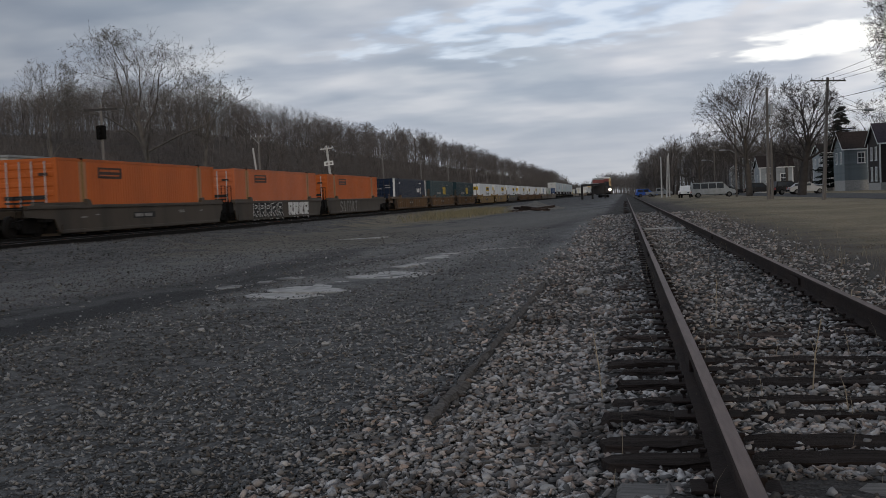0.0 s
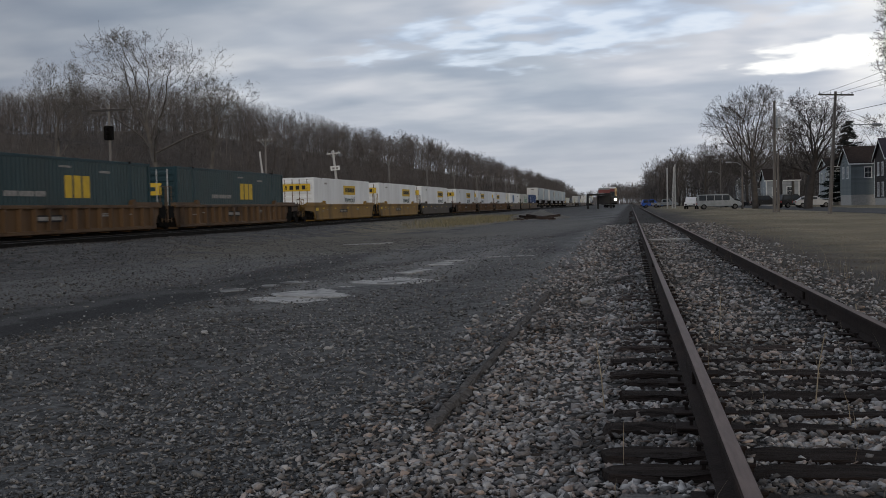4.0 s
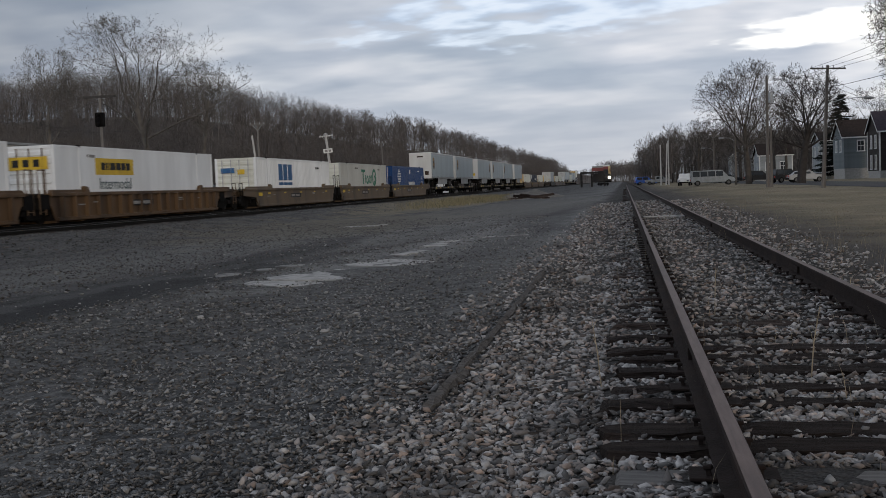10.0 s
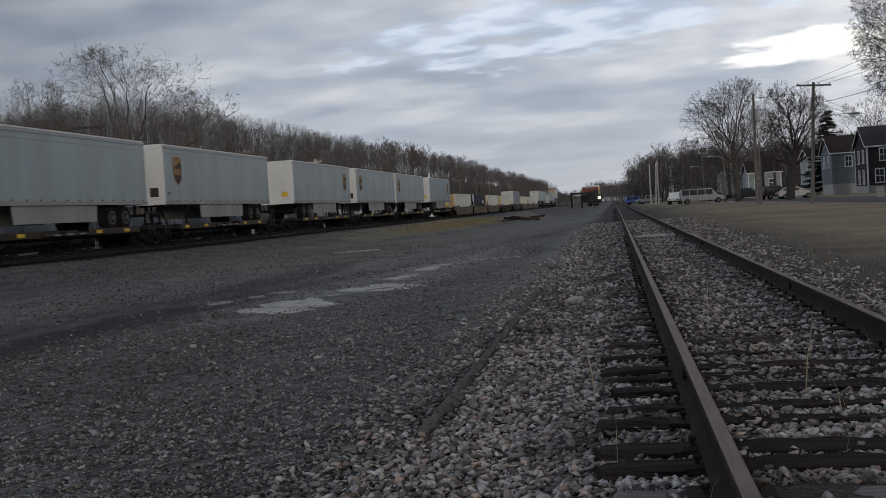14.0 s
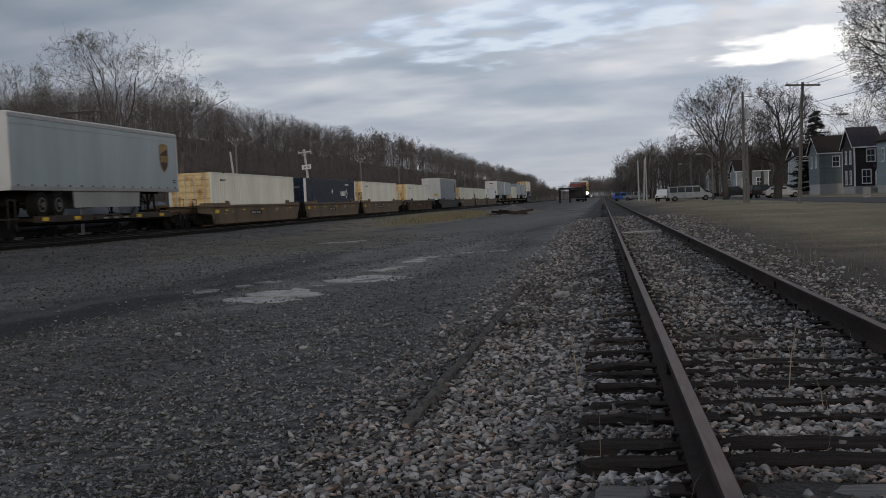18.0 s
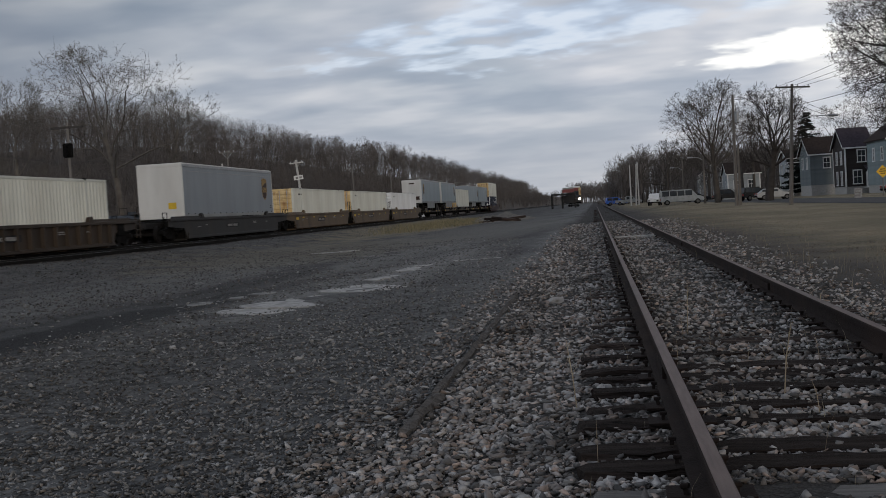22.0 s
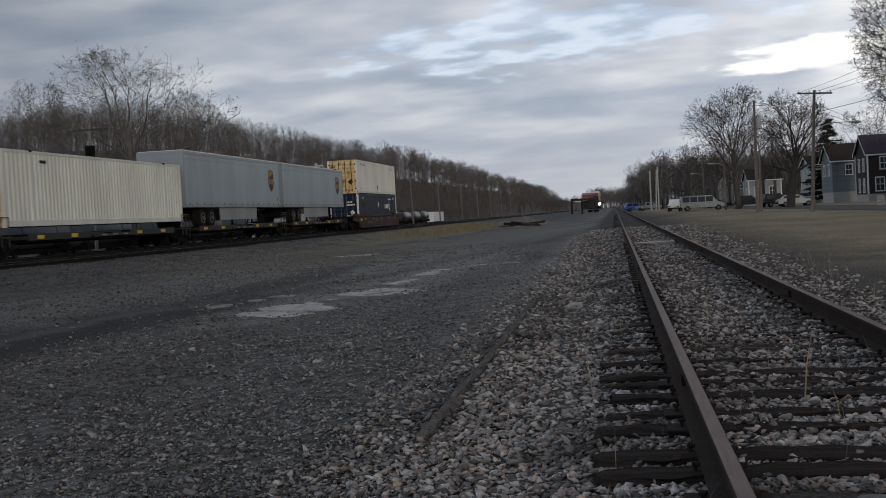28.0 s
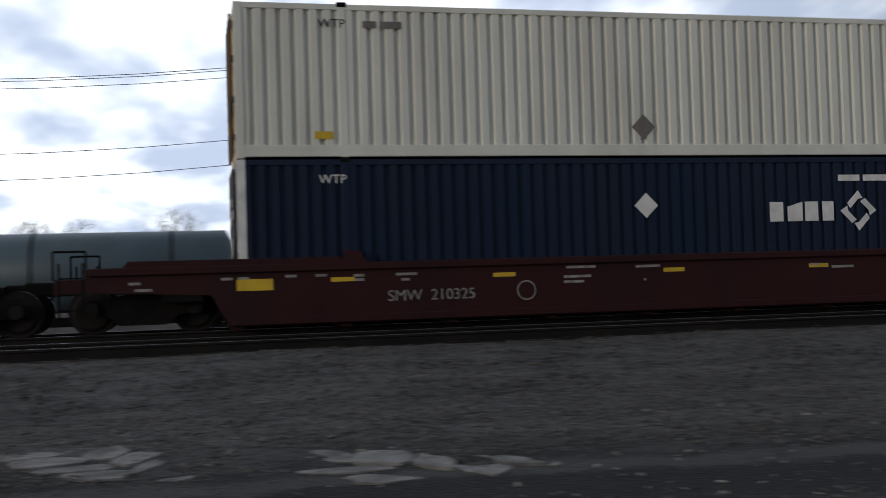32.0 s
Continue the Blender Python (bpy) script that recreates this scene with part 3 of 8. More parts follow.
    neg.operation = "MULTIPLY"
    neg.inputs[1].default_value = -1
    L(sep.outputs[0], neg.inputs[0])
    cinder = mix(hs.outputs[2], (0.026, 0.026, 0.026), (0.12, 0.117, 0.113))
    half = N("ShaderNodeMath")
    half.operation = "MULTIPLY"
    half.inputs[1].default_value = 0.88
    L(step(neg.outputs[0], 2.0, 9.0, 4.0), half.inputs[0])
    clump, _ = tex(7, 6, 0.36, 0.62)
    bigger, _ = tex(1.5, 6, 0.38, 0.62, (1.4, 0.6, 1))
    cinder = mix(clump, mix(bigger, cinder, (0.02, 0.02, 0.021)), mix(bigger, (0.105, 0.103, 0.10), cinder))
    # dark lumps put shade between the near stones into the colour, less farther north
    lumpy = mix(clump, (0.026, 0.026, 0.026), (0.125, 0.124, 0.122))
    near_by = N("ShaderNodeMapRange")
    near_by.inputs["From Min"].default_value, near_by.inputs["From Max"].default_value = 24.0, 11.0
    near_by.inputs["To Min"].default_value, near_by.inputs["To Max"].default_value = 0.3, 0.85
    L(sep.outputs[1], near_by.inputs[0])
    thinned = N("ShaderNodeMath")
    thinned.operation = "MULTIPLY"
    L(near_by.outputs[0], thinned.inputs[1])
    L(step(neg.outputs[0], 0.5, 2.0, 1.0), thinned.inputs[0])
    col = mix(thinned.outputs[0], col, lumpy)
    col = mix(half.outputs[0], col, cinder)
    # damp dirt in the wheel ruts, with the ruts' shade and lit crest painted in
    wob = N("ShaderNodeTexNoise")
    wob.inputs["Scale"].default_value = 0.7
    wob.inputs["Detail"].default_value = 8
    wob.inputs["Roughness"].default_value = 0.65
    L(tc.outputs["Object"], wob.inputs["Vector"])

    def calc(op, a, c):
        k = N("ShaderNodeMath")
        k.operation = op
        for i, q in enumerate((a, c)):
            if isinstance(q, (int, float)):
                k.inputs[i].default_value = q
            else:
                L(q, k.inputs[i])
        return k.outputs[0]

    # dead grass along the main line, far up the yard
    def oval(x, y, rx, ry, soft):
        u = calc("DIVIDE", calc("SUBTRACT", sep.outputs[0], x), rx)
        v = calc("DIVIDE", calc("SUBTRACT", sep.outputs[1], y), ry)
        e = calc("ADD", calc("MULTIPLY", u, u), calc("MULTIPLY", v, v))
        e = calc("ADD", e, calc("MULTIPLY", calc("SUBTRACT", wob.outputs["Fac"], 0.5), soft))
        r = N("ShaderNodeMapRange")
        r.inputs["From Min"].default_value, r.inputs["From Max"].default_value = 1.1, 0.5
        L(e, r.inputs[0])
        return r.outputs[0]

    tan = mix(g2, (0.22, 0.19, 0.135), (0.12, 0.105, 0.08))
    col = mix(oval(-13.5, 92, 4.2, 44, 3.0), col, tan)
    col = mix(calc("MULTIPLY", oval(-10.5, 40, 5.5, 14, 4.0), 0.45), col, tan)
    col = mix(calc("MULTIPLY", oval(-6.0, 60, 4.5, 30, 4.0), 0.6), col, mix(fine, (0.10, 0.096, 0.088), (0.19, 0.182, 0.168)))
    pale_dust = mix(fine, (0.12, 0.118, 0.114), (0.25, 0.246, 0.238))
    col = mix(calc("MULTIPLY", oval(-10.0, 22, 3.0, 12, 4.0), 0.35), col, pale_dust)
    col = mix(calc("MULTIPLY", oval(-5.2, 28, 2.6, 14, 4.0), 0.8), col, pale_dust)
    col = mix(calc("MULTIPLY", oval(-7.4, 23.5, 0.8, 6.5, 3.0), 0.75), col, mix(fine, (0.025, 0.025, 0.026), (0.06, 0.06, 0.061)))
    col = mix(calc("MULTIPLY", oval(-2.6, 34, 0.8, 22, 4.0), 0.35), col, mix(fine, (0.03, 0.03, 0.031), (0.07, 0.07, 0.07)))
    middle = calc("MAXIMUM", calc("SUBTRACT", calc("MULTIPLY", sep.outputs[1], 0.125), 8.74), calc("SUBTRACT", calc("MULTIPLY", sep.outputs[1], 0.05), 8.7))
    line = calc("SUBTRACT", sep.outputs[0], middle)
    line = calc("ADD", line, calc("MULTIPLY", calc("SUBTRACT", wob.outputs["Fac"], 0.5), 1.5))
    # dark bands: damp dirt plus painted shade of the hollow; pale band: painted lit ridge
    wet_shade, crest = mix(fine, (0.012, 0.012, 0.0125), (0.03, 0.03, 0.031)), mix(fine, (0.10, 0.10, 0.098), (0.19, 0.188, 0.184))
    for off, wide, strong, tone in ((0.25, 1.55, 0.9, wet_shade), (0.75, 0.3, 0.3, crest), (-0.05, 0.7, 0.7, wet_shade), (1.85, 0.55, 0.35, wet_shade)):
        d = calc("ABSOLUTE", calc("ADD", line, off), 0.0)
        r = N("ShaderNodeMapRange")
        r.inputs["From Min"].default_value, r.inputs["From Max"].default_value = wide, wide * 0.45
        r.inputs["To Max"].default_value = strong
        L(d, r.inputs[0])
        fade = N("ShaderNodeMapRange")
        fade.inputs["From Min"].default_value, fade.inputs["From Max"].default_value = 26.0, 12.0
        fade.inputs["To Min"].default_value = 0.25
        L(sep.outputs[1], fade.inputs[0])
        col = mix(calc("MULTIPLY", r.outputs[0], fade.outputs[0]), col, tone)
    col = mix(step(neg.outputs[0], 27.0, 33.0, 3.0), col, litter)
    L(col, b.inputs["Base Color"])
    bp = N("ShaderNodeBump")
    bp.inputs["Strength"].default_value = 0.8
    bp.inputs["Distance"].default_value = 0.03
    L(v.outputs["Distance"], bp.inputs["Height"])
    L(bp.outputs[0], b.inputs["Normal"])
    return m


M_GROUND = ground_material()
build_ground()


# ---- tracks ----
def rail_profile(h=0.168, head=0.072, base=0.14):
    """Half-rounded head, web and foot; top at zero."""
    a, w, f = head / 2, 0.009, base / 2
    right = [(a - 0.008, 0), (a, -0.008), (a - 0.002, -0.036), (w, -0.048), (w, -h + 0.028), (f, -h + 0.012), (f, -h)]
    return right + [(-x, z) for x, z in reversed(right)]


def make_track(name, label, x, z, y0, y1, ties, worn, spread=0.755):
    t = thing(name, label, "railway track", kind="structure")
    place(t, pose(x, 0, z))
    for side in (-spread, spread):
        r = part("rail", prism([(u + side, v) for u, v in rail_profile()], "y", y0, y1), M_RAIL if x > -5 else M_RAIL_MAIN, t)
        part("rail_head", boxes((side - 0.030, side + 0.030, y0, y1, -0.004, 0.0015)), worn, r, "worn running surface of the rail")
    return t


siding = make_track("siding_track", "rusty old siding track on rotting wooden ties", 1.14, 0.0, -12, 240, None, M_RAIL_WORN)
main_track = make_track("main_track", "busy main track with polished rails on dark ballast", MAIN_X, MAIN_RAIL_Z, -300, 1500, None, M_RAIL_BRIGHT)
near_track = make_track("near_track", "empty second main track with polished rails", MAIN_X + 4.3, MAIN_RAIL_Z, -300, 1500, None, M_RAIL_BRIGHT)
storage_track = make_track("storage_track", "sunken storage track behind the main line", -47.0, -1.12, -120, 420, None, M_RAIL_WORN)


# ---- train ----
SPEED = 22.4
MOVING = []        # (thing, local east, position along the train, local height)


def aboard(ob, s, z=0.0):
    """Put a thing on the train with its middle s metres along it."""
    place(ob, pose(MAIN_X, s, MAIN_RAIL_Z + z))
    MOVING.append((ob, s, z))
    return ob


def disc(x0, x1, y, z, r, sides=20):
    bm = bmesh.new()
    rod(bm, (x0, y, z), (x1, y, z), r, sides=sides)
    return bm


def rim_ring(x, y, z, outer, inner, thick, n=24):
    """A flat ring standing across the axle."""
    bm = bmesh.new()
    loops = [[bm.verts.new((xx, y + r * math.cos(2 * math.pi * i / n), z + r * math.sin(2 * math.pi * i / n))) for i in range(n)] for xx, r in ((x - thick, outer), (x + thick, outer), (x + thick, inner), (x - thick, inner), (x - thick, outer))]
    for a, b in zip(loops, loops[1:]):
        for i in range(n):
            bm.faces.new((a[i], a[(i + 1) % n], b[(i + 1) % n], b[i]))
    bmesh.ops.remove_doubles(bm, verts=bm.verts[:], dist=1e-5)
    bmesh.ops.recalc_face_normals(bm, faces=bm.faces[:])
    return bm


def side_frame():
    """Cast side frame of a freight truck, seen from the side, as an outline along the track."""
    out = [(-1.15, 0.42), (-1.05, 0.60), (-0.55, 0.66), (-0.3, 0.72), (0.3, 0.72), (0.55, 0.66), (1.05, 0.60), (1.15, 0.42),
           (0.95, 0.36), (0.62, 0.34), (0.42, 0.16), (-0.42, 0.16), (-0.62, 0.34), (-0.95, 0.36)]
    return out


def add_truck(parent, y):
    """Two-axle truck: side frames, bolster, springs, wheels on axles."""
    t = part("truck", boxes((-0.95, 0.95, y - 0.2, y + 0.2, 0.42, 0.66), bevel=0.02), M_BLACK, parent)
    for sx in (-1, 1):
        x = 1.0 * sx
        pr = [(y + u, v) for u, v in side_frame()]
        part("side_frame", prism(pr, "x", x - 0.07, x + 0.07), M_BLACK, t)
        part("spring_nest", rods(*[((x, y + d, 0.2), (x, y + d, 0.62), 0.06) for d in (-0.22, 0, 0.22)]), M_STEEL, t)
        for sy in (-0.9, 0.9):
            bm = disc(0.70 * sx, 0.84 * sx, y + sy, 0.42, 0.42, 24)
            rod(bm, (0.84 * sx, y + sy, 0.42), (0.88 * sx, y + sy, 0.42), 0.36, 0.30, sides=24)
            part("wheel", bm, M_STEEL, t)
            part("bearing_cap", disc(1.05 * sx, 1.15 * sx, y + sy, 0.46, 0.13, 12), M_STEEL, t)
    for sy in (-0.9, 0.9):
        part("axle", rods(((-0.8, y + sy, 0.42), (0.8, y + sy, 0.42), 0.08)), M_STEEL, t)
    return t


def ladder(parent, x, y, z0, z1, mat=None):
    bm = rods(((x, y - 0.2, z0), (x, y - 0.2, z1), 0.02), ((x, y + 0.2, z0), (x, y + 0.2, z1), 0.02), sides=6)
    k = z0 + 0.12
    while k < z1:
        rod(bm, (x, y - 0.2, k), (x, y + 0.2, k), 0.014, sides=6)
        k += 0.28
    return part("ladder", bm, mat or M_BLACK, parent)


def well_car(style, s0, s1, first, last, label, yellow_marks=True, graffiti=False, number=False):
    """One well unit for the container from s0 to s1; first and last: whether the unit's end has a truck and coupler of its own."""
    w = thing("well_car", label, "well car", "well cars of the train")
    mid = (s0 + s1) / 2
    half = (s1 - s0) / 2 + 0.15
    main = {"brown": M_WELL_BROWN, "grey": M_WELL_GREY, "yellow": M_WELL_YELLOW, "rust": M_WELL_RUST, "red": M_WELL_RED, "black": M_WELL_BLACK,
            "ribbed_yellow": M_WELL_RUST, "ribbed_rust": M_WELL_RUST, "ribbed_dark": M_WELL_DARK}[style]
    ribbed = style.startswith("ribbed")
    lo, hi = 0.11, 1.17
    face = 1.36 if ribbed else 1.42
    for sx in (-1, 1):
        # side sheet, sloped up at both ends
        e1, e0 = (2.5 if last else 0.55), (2.5 if first else 0.55)
        out = [(-half - 0.05, lo), (half + 0.05, lo), (half + 0.35, lo + 0.55), (half + e1, lo + 0.66), (half + e1, hi), (-half - e0, hi), (-half - e0, lo + 0.66), (-half - 0.35, lo + 0.55)]
        x0 = (face - 0.05) * sx
        x1 = face * sx
        sheet = part("side_sheet", prism(out, "x", min(x0, x1), max(x0, x1)), main, w)
        part("top_chord", boxes((min(1.30 * sx, 1.5 * sx), max(1.30 * sx, 1.5 * sx), -half - e0 + 0.05, half + e1 - 0.05, hi - 0.12, hi + 0.02), bevel=0.015), main, w)
        part("bottom_sill", boxes((min(1.30 * sx, 1.47 * sx), max(1.30 * sx, 1.47 * sx), -half, half, lo - 0.02, lo + 0.12), bevel=0.015), main, w)
        if ribbed:
            n = 17
            for i in range(n):
                y = -half + 0.35 + (2 * half - 0.7) * i / (n - 1)
                a, b = sorted((face * sx, 1.51 * sx))
                part("rib", prism([(a, y - (0.08 if sx > 0 else 0.05)), (b, y - (0.05 if sx > 0 else 0.08)), (b, y + (0.05 if sx > 0 else 0.08)), (a, y + (0.08 if sx > 0 else 0.05))], "z", lo + 0.1, hi - 0.08), main, w)
        else:
            # crease along the lower third of the smooth side
            part("side_crease", prism([(min(1.42 * sx, 1.455 * sx), lo + 0.30), (max(1.42 * sx, 1.455 * sx), lo + 0.34 if sx > 0 else lo + 0.30), (max(1.42 * sx, 1.455 * sx), lo + 0.12), (min(1.42 * sx, 1.455 * sx), lo + 0.12)], "y", -half + 0.1, half - 0.1), main, w)
        for sy in (-1, 1):
            a, b = sorted((sy * (half + (1.9 if (last if sy > 0 else first) else 0.5)), sy * (half - 2.1)))
            part("raised_lip", prism([(a, hi), (b, hi), (b - 0.12, hi + 0.13), (a + 0.12, hi + 0.13)], "x", min(1.28 * sx, 1.46 * sx), max(1.28 * sx, 1.46 * sx)), main, w)
            part("corner_guide", prism([(sy * (half - 2.0), hi), (sy * (half - 2.5), hi), (sy * (half - 2.35), hi + 0.22), (sy * (half - 2.1), hi + 0.26)], "x", min(1.33 * sx, 1.5 * sx), max(1.33 * sx, 1.5 * sx)), main, w)
        if yellow_marks and not ribbed:
            for y in (-6.2, -3.1, 0.4, 3.6, 6.6):
                part("reflector_strip", boxes((min(1.425 * sx, 1.434 * sx), max(1.425 * sx, 1.434 * sx), y - 0.22, y + 0.22, hi - 0.33, hi - 0.25)), M_YELLOW, w, "yellow reflector strip")
            part("yellow_plate", boxes((min(1.425 * sx, 1.434 * sx), max(1.425 * sx, 1.434 * sx), -half + 0.1, -half + 0.75, hi - 0.45, hi - 0.24)), M_YELLOW, w, "yellow marking plate")
        if graffiti and sx > 0:
            rng = random.Random(int(s0))
            h0, h1 = lo + 0.02, hi - 0.12
            hh = h1 - h0
            big = s0 < 70
            y = -half + (2.6 if big else 3.0)
            for k in range(9 if big else 6):
                wide = rng.uniform(0.85, 1.1) if big else rng.uniform(0.6, 0.8)
                if big and k == 5:
                    y += 1.1
                filled = big and k < 5
                turns = [(rng.uniform(0, 0.2), rng.uniform(0, 0.1)), (rng.uniform(0, 0.25), rng.uniform(0.8, 1)), (rng.uniform(0.75, 1), rng.uniform(0.8, 1)), (rng.uniform(0.6, 0.9), rng.uniform(0.45, 0.6)), (rng.uniform(0.2, 0.4), rng.uniform(0.4, 0.55)), (rng.uniform(0.8, 1), rng.uniform(0, 0.12))]
                if not big:
                    bent = ([(0.9, 0.85), (0.3, 0.95), (0.1, 0.65), (0.8, 0.4), (0.6, 0.05), (0.0, 0.1)],
                            [(0.0, 0.0), (0.35, 0.95), (0.55, 0.95), (0.7, 0.5), (0.8, 0.0)],
                            [(0.2, 0.0), (0.35, 0.6), (0.4, 0.95), (0.95, 0.9)],
                            [(0.0, 0.05), (0.4, 1.0), (0.6, 0.9), (0.9, 0.0)],
                            [(0.1, 0.0), (0.2, 0.95), (0.75, 0.8), (0.3, 0.5), (0.9, 0.05)],
                            [(0.5, 0.0), (0.55, 0.85), (0.1, 0.9), (1.0, 0.95)])
                    turns = [(u + rng.uniform(-0.04, 0.04), v + rng.uniform(-0.03, 0.03)) for u, v in bent[k]]

                def strokes(thick, x0):
                    bits = []
                    for (u0, v0), (u1, v1) in zip(turns, turns[1:]):
                        d = Vector(((u1 - u0) * wide, (v1 - v0) * hh))
                        m = Vector((-d.y, d.x)).normalized() * thick
                        e = d.normalized() * thick * 0.6
                        p, q = Vector((y + u0 * wide, h0 + v0 * hh)) - e, Vector((y + u1 * wide, h0 + v1 * hh)) + e
                        bits.append(prism([tuple(p - m), tuple(q - m), tuple(q + m), tuple(p + m)], "x", x0, x0 + 0.003 + 0.001 * len(bits)))
                    return joined(*bits)

                tag = part("spray_paint", strokes(0.15 if big else 0.075, 1.458), M_WHITE if big else M_WHITE_DULL, w, "white spray-painted tag")
                if filled:
                    part("spray_fill", strokes(0.095, 1.468), M_BLACK_MARK, tag, "black filling of the tag")
                y += wide + (0.16 if big else 0.2)
        elif sx > 0 and not number:
            # stencilled panel of unreadable lettering
            base = -1.9
            part("stencil_frame", boxes((1.43, 1.437, base, base + 2.2, hi - 0.62, hi - 0.36)), M_BLACK_MARK, w)
            for k in range(2):
                part("stencil_bar", boxes((1.438, 1.442, base + 0.12 + k * 0.95, base + 0.12 + k * 0.95 + 0.8, hi - 0.56, hi - 0.42)), M_WHITE_DULL, w)
            for k, (y, ln, z) in enumerate(((-6.6, 0.5, 0.5), (-5.4, 0.35, 0.42), (3.0, 0.7, 0.38), (3.1, 0.6, 0.46), (5.6, 0.4, 0.42))):
                part("stencil_bar", boxes((1.425, 1.432, y, y + ln, hi - z, hi - z + 0.05)), M_WHITE_DULL, w)
    part("well_floor", boxes((-1.3, 1.3, -half, half, lo - 0.04, lo + 0.04), *[(-1.3, 1.3, -half + 2.0 * k, -half + 2.0 * k + 0.2, lo - 0.1, lo + 0.08) for k in range(9)]), main, w)
    for sy, own in ((-1, first), (1, last)):
        e0 = sy * half
        e1 = sy * (half + (3.15 if own else 1.5))
        a, b = sorted((e0, e1))
        deck = part("end_platform", boxes((-1.2, 1.2, min(sy * half, sy * (half + 0.5)), max(sy * half, sy * (half + 0.5)), 0.75, 1.15),
                                          (-0.45, 0.45, a, b, 0.72, 1.02), (-1.35, 1.35, min(sy * (half + 0.4), sy * (half + 0.7)), max(sy * (half + 0.4), sy * (half + 0.7)), 0.78, 1.1), bevel=0.01), main if own else M_BLACK, w)
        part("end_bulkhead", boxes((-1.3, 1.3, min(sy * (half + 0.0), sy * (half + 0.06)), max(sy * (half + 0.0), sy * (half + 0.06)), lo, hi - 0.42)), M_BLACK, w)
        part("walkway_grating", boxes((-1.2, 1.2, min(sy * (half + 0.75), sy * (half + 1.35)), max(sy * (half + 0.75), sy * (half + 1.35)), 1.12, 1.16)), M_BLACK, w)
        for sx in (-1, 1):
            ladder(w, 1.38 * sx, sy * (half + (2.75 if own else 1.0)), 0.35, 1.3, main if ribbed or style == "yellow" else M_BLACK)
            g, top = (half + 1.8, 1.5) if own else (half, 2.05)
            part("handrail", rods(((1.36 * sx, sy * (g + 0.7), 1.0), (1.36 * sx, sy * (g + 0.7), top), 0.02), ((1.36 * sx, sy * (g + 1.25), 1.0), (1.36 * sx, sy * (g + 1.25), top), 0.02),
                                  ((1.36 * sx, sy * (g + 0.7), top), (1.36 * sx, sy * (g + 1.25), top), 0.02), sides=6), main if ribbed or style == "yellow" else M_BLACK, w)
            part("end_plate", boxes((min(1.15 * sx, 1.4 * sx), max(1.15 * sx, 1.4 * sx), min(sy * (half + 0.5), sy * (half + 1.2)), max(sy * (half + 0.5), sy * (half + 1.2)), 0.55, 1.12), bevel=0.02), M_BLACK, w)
        if own:
            add_truck(w, sy * (half + 1.55))
            part("coupler", boxes((-0.14, 0.14, min(e1, e1 + sy * 0.55), max(e1, e1 + sy * 0.55), 0.72, 0.98), bevel=0.03), M_BLACK, w)
            part("brake_hose", rods(((0.35, e1, 0.8), (0.35, e1 + sy * 0.2, 0.4), 0.025), ((0.35, e1 + sy * 0.2, 0.4), (0.3, e1 + sy * 0.5, 0.45), 0.025), sides=6), M_BLACK, w)
        elif sy > 0:
            add_truck(w, half + 1.72)
    if number:
        for y, ln, z in ((-10.0, 0.2, 0.24), (-9.9, 0.3, 0.36), (-8.4, 0.2, 0.2), (-8.1, 0.2, 0.2), (-7.25, 0.2, 0.18), (-6.7, 0.2, 0.18), (-6.0, 0.2, 0.2), (-6.0, 0.2, 0.28), (-5.2, 0.4, 0.2), (-5.1, 0.15, 0.3), (-1.85, 0.6, 0.16),
                         (-1.9, 0.55, 0.34), (-1.9, 0.4, 0.44), (-0.4, 0.5, 0.18), (-0.25, 0.05, 0.44), (3.4, 0.25, 0.24), (3.9, 0.5, 0.3), (5.4, 0.3, 0.3), (6.0, 0.3, 0.3)):
            part("stencil_bar", boxes((1.425, 1.434 if z < 0.58 else 1.46, y, y + ln, hi - z - 0.05, hi - z)), M_WHITE_DULL, w)
        add_text(w, "SMW  210325", 1.459, -half + 2.85, hi - 0.72, 0.29, M_WHITE_DULL)
        part("round_stencil", disc(1.44, 1.458, -half + 5.55, hi - 0.6, 0.19, 20), M_WHITE_DULL, w)
        part("round_stencil_centre", disc(1.45, 1.461, -half + 5.55, hi - 0.6, 0.165, 20), main, w)
    return aboard(w, mid)


def add_text(parent, words, x, y, z, size, mat, facing="east"):
    """Readable words on the side of a thing."""
    cu = bpy.data.curves.new("lettering", "FONT")
    cu.body = words
    cu.size = size
    cu.extrude = 0.002
    ob = bpy.data.objects.new("lettering", cu)
    scene.collection.objects.link(ob)
    bpy.context.view_layer.update()
    me = bpy.data.meshes.new_from_object(ob)
    bpy.data.objects.remove(ob)
    bpy.data.curves.remove(cu)
    me.materials.append(mat)
    t = new("lettering", me)
    t.parent = parent
    t.matrix_basis = pose(x, y, z, 90, 0, 90) if facing == "east" else pose(x, y, z, 90, 0, 0)
    t["label"] = "lettering"
    return t


def corrugated(x, y0, y1, z0, z1, pitch, depth, sx):
    """A wall of pressed ribs in the plane x, ribs upright, facing sx."""
    bm = bmesh.new()
    n = max(1, int(round((y1 - y0) / pitch)))
    p = (y1 - y0) / n
    ys = []
    for i in range(n):
        a = y0 + i * p
        ys += [(a, 0), (a + p * 0.50, 0), (a + p * 0.60, 1), (a + p * 0.90, 1)]
    ys.append((y1, 0))
    lo = [bm.verts.new((x - sx * depth * k, y, z0)) for y, k in ys]
    hi = [bm.verts.new((x - sx * depth * k, y, z1)) for y, k in ys]
    for i in range(len(ys) - 1):
        q = (lo[i], lo[i + 1], hi[i + 1], hi[i])
        bm.faces.new(q if sx > 0 else q[::-1])
    return bm


